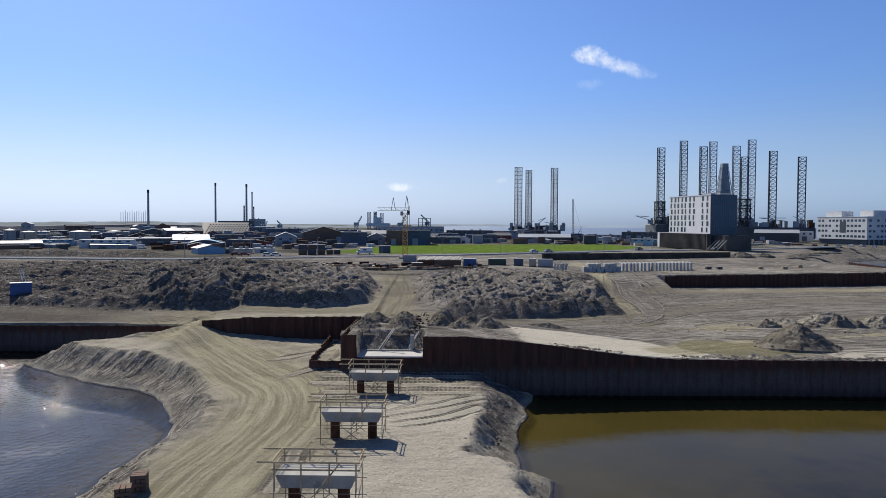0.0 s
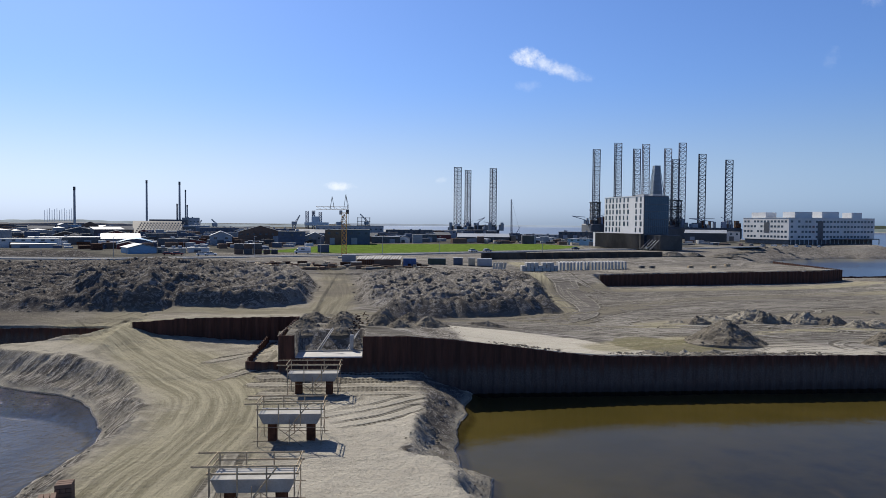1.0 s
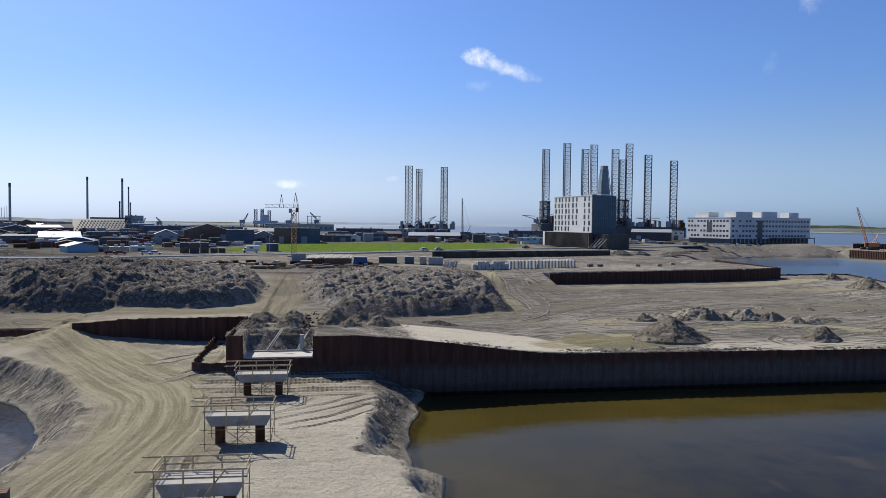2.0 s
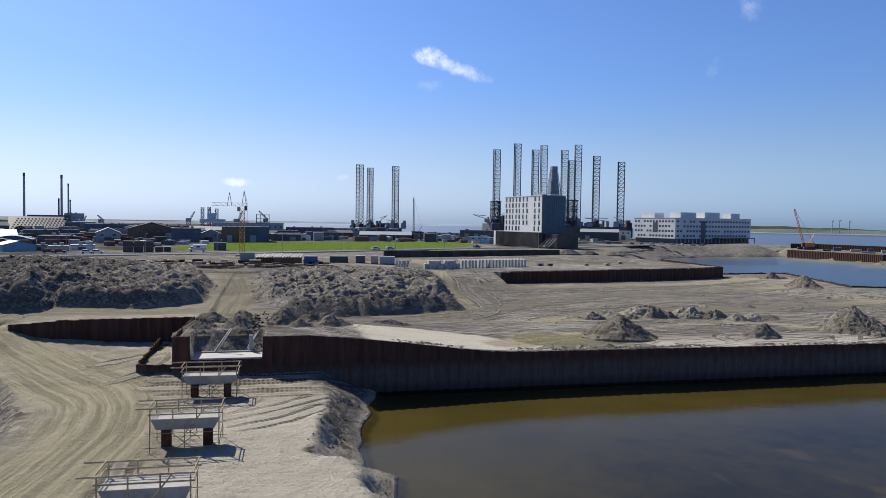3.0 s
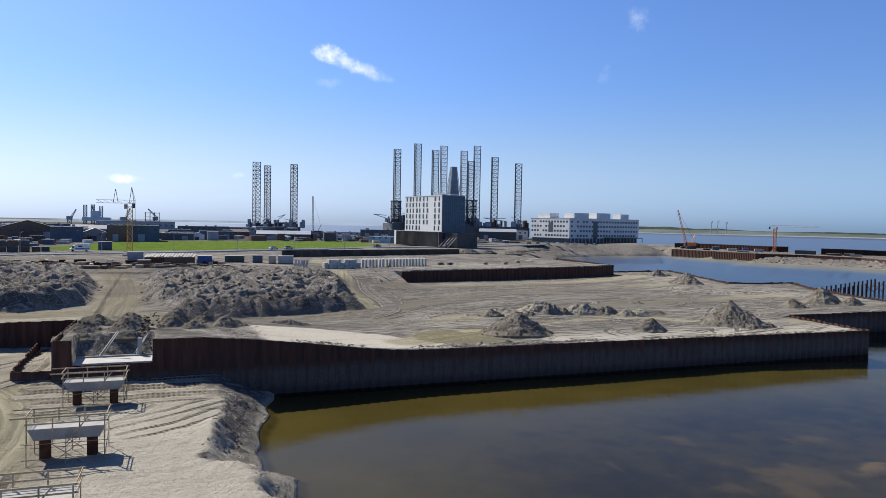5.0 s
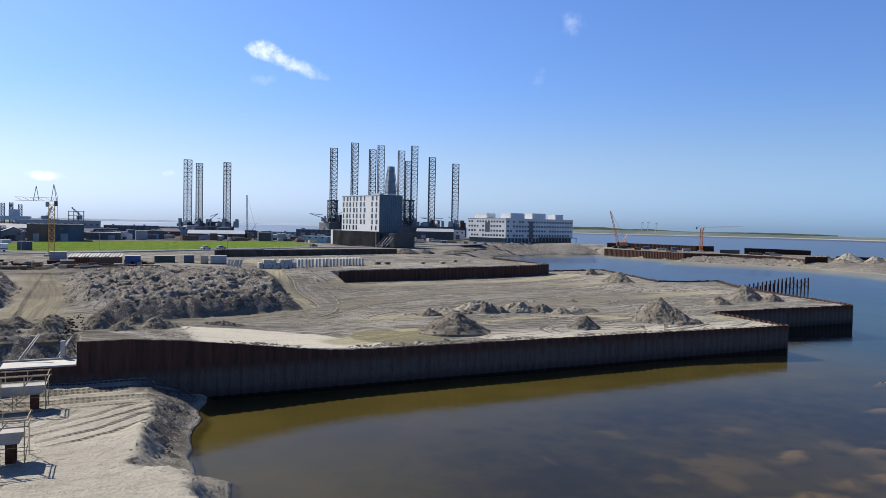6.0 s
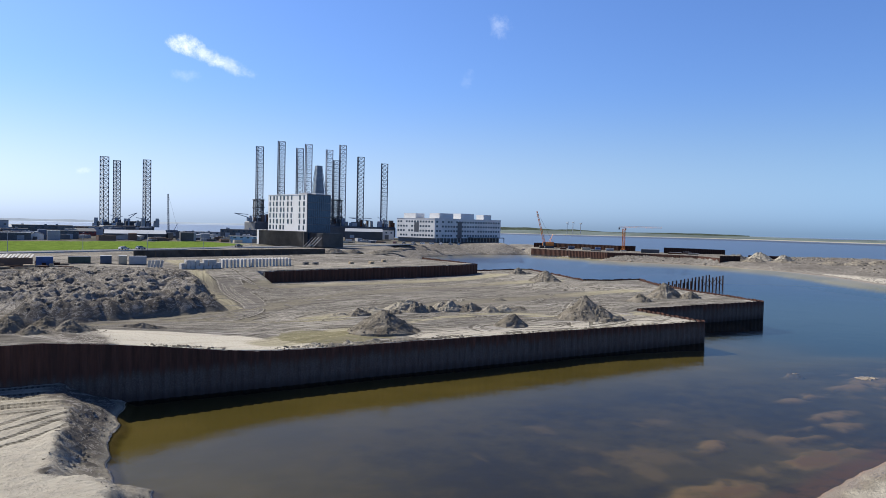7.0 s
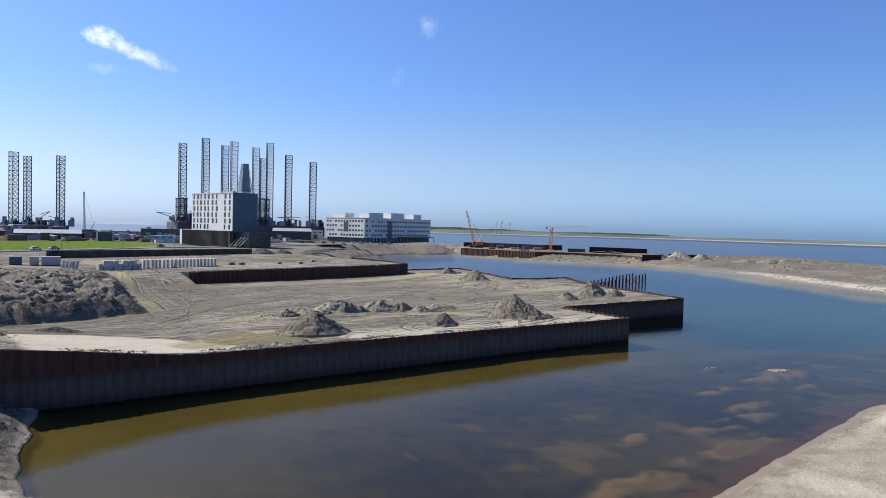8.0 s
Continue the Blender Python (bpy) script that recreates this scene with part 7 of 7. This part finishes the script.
def lattice_boom(bm, p, q, w, r):
    p, q = Vector(p), Vector(q)
    d = (q - p).normalized()
    s, u = d.orthogonal().normalized() * w / 2, None
    u = d.cross(s)
    n = max(3, int((q - p).length / (w * 1.4)))
    cs = [s + u, s - u, -s - u, -s + u]
    for c in cs:
        tube(bm, p + c, q + c * 0.5, r, 4)
    for k in range(n):
        a, b = p + (q - p) * k / n, p + (q - p) * (k + 1) / n
        fa, fb = 1 - 0.5 * k / n, 1 - 0.5 * (k + 1) / n
        for i in range(4):
            tube(bm, a + cs[i] * fa, b + cs[(i + 1) % 4] * fb, r * 0.6, 3)
    return bm


def crawler_crane(x, y, z, tip, mat, label, scale=1.0):
    """tip: the boom's end relative to the crane's foot."""
    cc = root("crawler_crane", pose(x, y, z), label, "crawler crane", "crawler cranes")
    s = scale
    for o in (-2.4, 2.4):
        part("track", boxes((-3.8 * s, 3.8 * s, o * s - 0.6 * s, o * s + 0.6 * s, 0, 1.3 * s), bevel=0.25), "dark", cc)
    part("house", boxes((-2.2 * s, 4.6 * s, -1.7 * s, 1.7 * s, 1.5 * s, 3.9 * s), bevel=0.15), mat, cc)
    part("cab", boxes((-3.6 * s, -2.2 * s, -1.7 * s, -0.3 * s, 1.5 * s, 3.9 * s), bevel=0.15), "glass", cc)
    part("counterweight", boxes((4.6 * s, 6.0 * s, -1.8 * s, 1.8 * s, 1.4 * s, 3.4 * s), bevel=0.1), "dark", cc)
    bm = lattice_boom(bmesh.new(), (-1.5 * s, 0, 2.2 * s), tip, 1.1 * s, 0.11 * s)
    part("boom", bm, mat, cc)
    part("rope", tubes([((5 * s, 0, 4 * s), tip), (tip, (tip[0], tip[1], tip[2] - 5))], 0.06 * s, 3), "dark", cc)
    part("mast", tubes([((2 * s, -1, 3.5 * s), (5 * s, 0, 9 * s)), ((2 * s, 1, 3.5 * s), (5 * s, 0, 9 * s))], 0.12 * s, 4), mat, cc)
    return cc


crawler_crane(384, 459, 5.05, (-8, 4, 30.5), "orange", "orange crawler crane with a raised boom on the mole", 1.3)
crawler_crane(117.4, 629, 8.4, (-2.2, 0.5, 35), "rig_grey", "dark crawler crane with a steep boom in the port", 1.2)
tower_crane(414, 401.5, 5.05, 17.4, 29, 4, -42, "orange", "orange tower crane with a long flat jib on the mole", 2.0)
rg = root("jack_up_rig", pose(-140, 1493, 4), "pale jack-up rig far off in the harbour", "jack-up rig", "jack-up rigs in the port")
for lx, top in ((-15.8, 40), (-2.8, 41), (11.3, 38)):
    bm = bmesh.new()
    lattice(bm, lx, 0, 5.5, 0, top, 5, 0.7, 0.35)
    part("leg", bm, "rig_red", rg)
part("hull", boxes((-20, 28, -14, 14, 10, 17), bevel=0.5), "offwhite", rg)
part("deck_house", boxes((-6, 10, -8, 8, 17, 29), bevel=0.3), "offwhite", rg)
part("derrick", tubes([((-6, 0, 17), (-3, 0, 40)), ((0, 0, 17), (-3, 0, 40)), ((-5, 0, 26), (-1, 0, 26))], 0.8, 4), "rig_red", rg)


# ---------------------------------------------------------------- the mole with its sheet piles
sheet_wall("wall_mole_front", [(358, 447), (361, 410), (366.5, 371)], [5.2, 5.2, 5.2], -2, "dark rusty sheet pile front of the mole under construction", vary=0.05)
sheet_wall("wall_mole_east", [(366.5, 371), (388, 350), (398, 318), (385.5, 291)], [5.2, 5.2, 5.1, 5.0], 0, "rusty sheet pile edge of the mole above its stony rim", vary=0.08)
# the darker steel of the next four walls stands in for shade on them
sheet_wall("wall_mole_end", [(385.5, 291), (402, 288)], [6.4, 6.4], 0, "dark sheet pile return at the end of the mole", mat="dark_rust")
sheet_wall("wall_mole_back", [(428, 402), (415, 408), (408, 474), (398, 493)], [9.0, 9.0, 8.8, 8.6], 0, "tall dark sheet pile wall along the sea side of the mole", mat="dark_rust")
sheet_wall("wall_mole_corner", [(457, 340.5), (434, 352), (414.5, 361.5)], [8.3, 8.9, 9.2], 0, "tall dark sheet pile wall at the corner of the mole", mat="dark_rust")
sheet_wall("wall_mole_stub", [(447, 314), (462, 292)], [5.6, 5.6], 0, "short dark sheet pile row half buried in sand", mat="dark_rust")
for px, py, sp, w, h, mt in ((391, 436, 85, 5, 2.4, "navy"), (394, 422, 80, 7, 1.6, "beige"), (399, 414, 80, 4, 2.2, "blue"), (402, 404, 78, 6, 1.8, "grey"), (404, 365, 70, 13, 2.6, "dark"), (408, 346, 60, 9, 1.2, "rust"),
                             (418, 343, 60, 6, 1.6, "brick"), (412, 333, 60, 7, 1.1, "timber"), (377, 430, 80, 5, 1.2, "rust"), (381, 398, 75, 8, 1.0, "timber")):
    container(px, py, 5.05, sp - 90 - 25, w, h, mt, "steel box and gear lying on the mole")
for k, (mx, my, mr, mh, mt) in enumerate(((412, 297, 9, 5.0, "mound"), (421, 306, 8, 4.4, "mound"), (436, 297, 11, 6.5, "sand_heap"), (446, 286, 9, 5.0, "sand_heap"), (408, 282, 10, 3.2, "mound"), (425, 275, 10, 2.6, "mound"),
                                          (440, 250, 12, 2.6, "mound"), (450, 240, 14, 3.4, "mound"), (462, 232, 14, 3.6, "mound"), (470, 222, 12, 2.8, "mound"), (418, 262, 7, 2.0, "mound"))):
    mound(mx, my, 2.5, mr, mh, 70 + k, 0.7, peaks=3, label="rough heap of stones and sand on the mole", mat=mt)

# free-standing piles in the inlet, tied in pairs
for k in range(15):
    px, py = 237.2 - 3.3 * k, 177.7 - 1.0 * k
    for j in range(2):
        pl = mesh_object("steel_pile", tube(bmesh.new(), (0, 0, -2.5), (0, 0, 4.6 - 0.1 * k), 0.26, 10), "dark_rust")
        pl.matrix_basis = pose(px - 2.2 * j, py + 4.5 * j, 0, 0, 1.5 * (k % 3 - 1), 0)
        tagged(pl, "dark rusty steel pile standing in the inlet", "steel pile", "free-standing piles")
for k in range(3):
    br = mesh_object("pile_brace", tubes([((-3.0, 0, 0.4), (3.0, 0.9, 3.4)), ((-3.0, 0, 3.4), (3.0, 0.9, 0.4))], 0.09, 4), "dark_rust")
    br.matrix_basis = pose(234.0 - 6.6 * k, 176.6 - 2.0 * k, 0.3)
    tagged(br, "crossed rusty brace between the steel piles", "pile brace", "braces between piles")


# ---------------------------------------------------------------- distance
def ridge(name, stations, width, mat, label, seed, lumps=0.25, kind="structure"):
    """Low land along stations (x, y, height), width deep, away from the viewer."""
    verts, faces, rows = [], [], 7
    pts = []
    for (xa, ya, ha), (xb, yb, hb) in zip(stations, stations[1:]):
        for k in range(24):
            t = k / 24
            pts.append((xa + (xb - xa) * t, ya + (yb - ya) * t, ha + (hb - ha) * t))
    pts.append(stations[-1])
    ax, ay = np.array([p[0] for p in pts]), np.array([p[1] for p in pts])
    nz = fbm(ax, ay, 160, 5, seed, 0.6)
    for r in range(rows):
        q = r / (rows - 1)
        for i, (x, y, hgt) in enumerate(pts):
            d = math.hypot(x, y)
            s = 1 + width * q / d
            rise = min(1, q * 3.2) * (1 - max(0, q - 0.6) * 1.5)
            verts.append((x * s, y * s, -1.0 + (hgt + 1.0) * rise * (1 + lumps * nz[i] * q * 2)))
    n = len(pts)
    for r in range(rows - 1):
        for i in range(n - 1):
            faces.append((r * n + i, r * n + i + 1, (r + 1) * n + i + 1, (r + 1) * n + i))
    me = bpy.data.meshes.new(name)
    me.from_pydata(verts, [], faces)
    me.materials.append(M[mat])
    return tagged(new(name, me), label, "far shore", kind=kind)


ridge("far_beach", [(1500, 2330, 0.8), (1845, 1860, 1.1), (1990, 1585, 1.2), (2020, 1380, 1.3), (1960, 1110, 1.5), (1960, 960, 1.6), (1960, 740, 1.6), (2000, 400, 1.6)], 60, "beach", "pale beach of the island across the water", 5, 0.05)
ridge("far_dunes", [(1530, 2380, 10), (1640, 2290, 17), (1760, 2150, 15), (1880, 1900, 12), (2030, 1620, 9), (2060, 1400, 9), (2030, 1130, 7), (2040, 970, 8.5), (2040, 740, 8), (2080, 400, 8)], 500, "dune", "low green dunes of the island across the water", 7, 0.3)
ridge("far_wood", [(1560, 2450, 17), (1690, 2360, 24), (1800, 2260, 21), (1900, 2060, 15), (2050, 1800, 13), (2230, 1560, 12)], 260, "leaf", "dark wood on the island across the water", 9, 0.35)
ridge("far_coast", [(-300, 4500, 14), (200, 4550, 12), (900, 4450, 10), (1500, 4200, 8)], 120, "far_land_hazed", "thin line of far coast on the horizon", 11, 0.4)
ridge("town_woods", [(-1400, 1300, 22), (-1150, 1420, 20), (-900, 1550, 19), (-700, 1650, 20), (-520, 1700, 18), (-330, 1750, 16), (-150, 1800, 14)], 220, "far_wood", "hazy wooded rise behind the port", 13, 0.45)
ridge("town_edge", [(-1000, 900, 14), (-800, 980, 16), (-640, 1040, 13), (-480, 1090, 14), (-330, 1130, 15), (-180, 1160, 13)], 60, "roof_dark", "far dark roofs of the town", 17, 0.6)
for x, y, z in ((1791, 2021, 43), (1807, 2007, 45), (1828, 1988, 42)):
    wt = root("wind_turbine", pose(x, y, 4), "pale grey wind turbine on the island", "wind turbine", "wind turbines")
    part("tower", tube(bmesh.new(), (0, 0, 0), (0, 0, z - 4), 1.5, 10, 0.9), "grey", wt)
    part("nacelle", boxes((-2, 2, -4, 4, z - 5, z - 2), bevel=0.3), "grey", wt)
    for k in range(3):
        a = radians(30 + 120 * k)
        part("blade", tube(bmesh.new(), (0, -4.5, z - 3.5), (20 * math.sin(a) * 0.35, -4.5, z - 3.5 + 20 * math.cos(a) * 0.35), 0.9, 5, 0.3), "grey", wt)
for k in range(12):
    ms = mesh_object("port_mast", tube(bmesh.new(), (0, 0, 0), (0, 0, 31 + 1.5 * (k % 3)), 0.55, 5, 0.35), "white")
    ms.matrix_basis = pose(-527 + 3.7 * k, 1160, 6)
    tagged(ms, "slim pale mast in the far harbour", "mast", "masts in the far harbour")


def lamp_post(x, y, h, spin):
    lp = root("street_lamp", pose(x, y, 8.3, 0, 0, spin), "slim grey street lamp beside the road", "street lamp", "street lamps along the road")
    part("pole", tube(bmesh.new(), (0, 0, 0), (0, 0, h), 0.11, 6, 0.06), "grey", lp)
    part("arm", tubes([((0, 0, h), (1.4, 0, h + 0.25))], 0.05, 5), "grey", lp)
    part("head", boxes((1.1, 1.8, -0.14, 0.14, h + 0.16, h + 0.3), bevel=0.03), "grey", lp)
    return lp


for k in range(11):
    f = k / 10
    lamp_post(-150 + 250 * f, 270 + 20 * f + 74 * max(0, f - 0.3) ** 1.2, 7.5, 70)


def quay_crane(x, y, h, reach, spin, mat):
    qc = root("quay_crane", pose(x, y, 8.2, 0, 0, spin), "slewing quay crane with a raised jib in the port", "quay crane", "quay cranes")
    bm = bmesh.new()
    lattice(bm, 0, 0, 4, 0, h * 0.45, 4, 0.35, 0.2)
    part("portal", bm, mat, qc)
    part("house", boxes((-3, 3, -2.4, 2.4, h * 0.45, h * 0.45 + 4), bevel=0.3), mat, qc)
    part("jib", lattice_boom(bmesh.new(), (2, 0, h * 0.45 + 3), (reach, 0, h), 1.6, 0.22), mat, qc)
    return qc


for x, y, h, reach, spin, mt in ((-228, 900, 15, 5, 30, "grey"), (-214, 930, 16, -4, 0, "rig_pale"), (-110, 900, 22, 7, 0, "grey"), (-46, 760, 22, 6, 10, "rig_pale"), (-20, 900, 24, -8, 0, "grey")):
    quay_crane(x, y, h, reach, spin, mt)


# ---------------------------------------------------------------- goods, pallets and vehicles too far off to tell apart
def goods(name, count, seed, x0, x1, y0, y1, z, size, mats, label, keep=None):
    rng = random.Random(seed)
    for mt in mats:
        bm = bmesh.new()
        for k in range(count // len(mats)):
            x, y = rng.uniform(x0, x1), rng.uniform(y0, y1)
            if inside_distance(np.array([x]), np.array([y]), LAWN)[0] > -4 or keep and not keep(x, y):
                continue
            w, d, h = rng.uniform(0.5, 1.0) * size[0], rng.uniform(0.5, 1.0) * size[1], rng.uniform(0.3, 1.0) * size[2]
            a = -math.atan2(x, y) + rng.choice((0, 0.3, -0.4, 1.57)) + rng.uniform(-0.15, 0.15)
            first = len(bm.verts)
            box(bm, -w / 2, w / 2, -d / 2, d / 2, 0, h)
            bm.verts.ensure_lookup_table()
            m = pose(x, y, z, 0, 0, math.degrees(a))
            for v in bm.verts[first:]:
                v.co = m @ v.co
        tagged(mesh_object(name, bm, mt), label, "goods", kind="stuff")


def off_road(x, y):
    return y > np.interp(x, [p[0] for p in ROAD_FAR], [p[1] for p in ROAD_FAR]) + 12


goods("port_goods", 260, 3, -340, -40, 335, 480, 8.3, (7, 4, 3.0), ("dark", "brick", "grey", "navy", "offwhite", "rust"), "stacked goods, trailers and boxes in the port yards", off_road)
goods("port_goods", 420, 4, -420, 120, 470, 760, 8.3, (12, 8, 6.5), ("dark", "slate", "grey", "navy", "roof_pale", "brick"), "crowded stores and tanks far off in the port", off_road)
goods("port_goods", 160, 5, 60, 240, 440, 560, 8.3, (7, 4, 2.6), ("dark", "brick", "grey", "beige"), "stacked goods on the quay behind the lawn", off_road)
goods("site_goods", 150, 6, -42, 14, 204, 232, 8.3, (3.2, 1.2, 1.1), ("timber", "brick", "dark_rust", "dark"), "stacked planks, pallets and formwork in the site yard")


# ---------------------------------------------------------------- clods and stones, loose on the ground
def scatter(name, centres, sizes, seed, mat, label):
    """Many small angular lumps in one mesh."""
    rng = np.random.RandomState(seed)
    base, faces = icosa()
    n = len(centres)
    v = base[None] * (1 + rng.uniform(-0.35, 0.35, (n, 12, 1)))
    v = v * (sizes[:, None, None] * np.stack([rng.uniform(0.7, 1.4, n), rng.uniform(0.7, 1.4, n), rng.uniform(0.5, 0.95, n)], 1)[:, None, :])
    a = rng.uniform(0, 6.28, n)
    c, s = np.cos(a)[:, None], np.sin(a)[:, None]
    v = np.stack([v[..., 0] * c - v[..., 1] * s, v[..., 0] * s + v[..., 1] * c, v[..., 2]], -1) + centres[:, None, :]
    f = (faces[None] + 12 * np.arange(n)[:, None, None]).reshape(-1, 3)
    me = bpy.data.meshes.new(name)
    me.vertices.add(n * 12)
    me.vertices.foreach_set("co", v.ravel())
    me.loops.add(f.size)
    me.loops.foreach_set("vertex_index", f.ravel())
    me.polygons.add(len(f))
    me.polygons.foreach_set("loop_start", np.arange(0, f.size, 3))
    me.update(calc_edges=True)
    me.materials.append(M[mat])
    return tagged(new(name, me), label, "clods", kind="stuff")


def on_ground(count, seed, x0, x1, y0, y1, keep, lo, hi, sink=0.25):
    rng = np.random.RandomState(seed)
    x, y = rng.uniform(x0, x1, count), rng.uniform(y0, y1, count)
    ok = keep(x, y)
    x, y = x[ok], y[ok]
    h = ground_height(x, y)[0]
    size = lo + (hi - lo) * rng.uniform(0, 1, len(x)) ** 3
    up = h > 0.05
    far = np.interp(y, [80, 85], [0, 1]) * (1 - smooth(x, 300, 335))
    k = 1 + PUSH * far
    z = EYE_Z - (EYE_Z - h) * (1 + PUSH * far * smooth(h, 0.2, 2.5))
    return np.stack([x * k, y * k, z - sink * size + 0.15 * size], 1)[up], size[up]


c, s = on_ground(13000, 1, -170, -12, 125, 236, lambda x, y: inside_distance(x, y, HEAP_WEST) > 0, 0.05, 0.42)
scatter("heap_clods", c, s, 2, "mound", "dark clods lying over the western soil heaps")
c, s = on_ground(4500, 3, -8, 42, 122, 208, lambda x, y: (inside_distance(x, y, HEAP_EAST) > 0) | (inside_distance(x, y, HEAP_EAST) > -4) & (y < 131) & (x > 2), 0.05, 0.40)
scatter("heap_clods", c, s, 4, "mound", "dark clods lying over the eastern soil heap")
c, s = on_ground(11000, 5, -68, 11, 42, 114, lambda x, y: (inside_distance(x, y, SPIT) > -0.5) & (inside_distance(x, y, SPIT) < np.where(x > 0, 4.2, 4.0)) & (y < 113), 0.03, 0.17)
scatter("bank_clods", c, s, 6, "mound", "clods and stones crumbling down the sand banks")
c, s = on_ground(1500, 7, 12, 110, 87.4, 89.2, lambda x, y: fbm(x, y, 9, 2, 5) > 0.0, 0.05, 0.28)
scatter("edge_clods", c, s, 8, "mound", "clods pushed up along the top of the quay wall")
c, s = on_ground(350, 9, 30, 112, 108, 126, lambda x, y: fbm(x, y, 12, 3, 15) > 0.2, 0.05, 0.2)
scatter("fill_clods", c, s, 10, "mound", "loose clods scattered over the levelled fill")
c, s = on_ground(1500, 11, 100, 140, 10, 36, lambda x, y: inside_distance(x, y, NEAR_BEACH) > 4, 0.04, 0.14)
scatter("beach_stones", c, s, 12, "concrete_white", "small pale stones on the beach")
c, s = on_ground(6000, 13, 345, 590, 190, 380, lambda x, y: (inside_distance(x, y, PENINSULA) > 0) & (inside_distance(x, y, MOLE_DECK) < 0) & (inside_distance(x, y, PENINSULA) < 70) & ((fbm(x, y, 40, 3, 25) > 0.1) | (y > 290)), 0.25, 1.1)
scatter("mole_stones", c, s, 14, "mound", "rough stones and clods on the mole")


# dark torn roots and clods on the heap behind the bridge end
rng = np.random.RandomState(77)
run = np.linspace(0, 1, 70)
pts = np.stack([-2.6 + 0.5 * rng.normal(size=70) - 1.2 * run, 97.6 - 5.0 * run, 9.5 - 2.0 * run + 0.12 * rng.normal(size=70)], 1)
scatter("torn_roots", pts, rng.uniform(0.05, 0.16, 70), 78, "dark_rust", "dark torn roots and clods trailing down a soil heap")


# ---------------------------------------------------------------- everything behind the quay line is pushed out with its ground
NEAR = ("camera", "sun", "ground", "water", "bridge_pier", "timber_stack", "far_", "wind_turbine", "wall_mole", "crawler_crane", "steel_pile", "pile_brace",
        "heap_clods", "bank_clods", "edge_clods", "fill_clods", "beach_stones", "mole_stones")
eye = Vector((0, 0, EYE_Z))
push = Matrix.Translation(eye) @ Matrix.Scale(1 + PUSH, 4) @ Matrix.Translation(-eye)
for ob in list(scene.objects):
    if ob.parent is None and not ob.name.startswith(NEAR) and not (ob.matrix_basis.translation.x > 335 and ob.matrix_basis.translation.y < 640 and not ob.name.startswith("jack_up")):
        ob.matrix_basis = push @ ob.matrix_basis
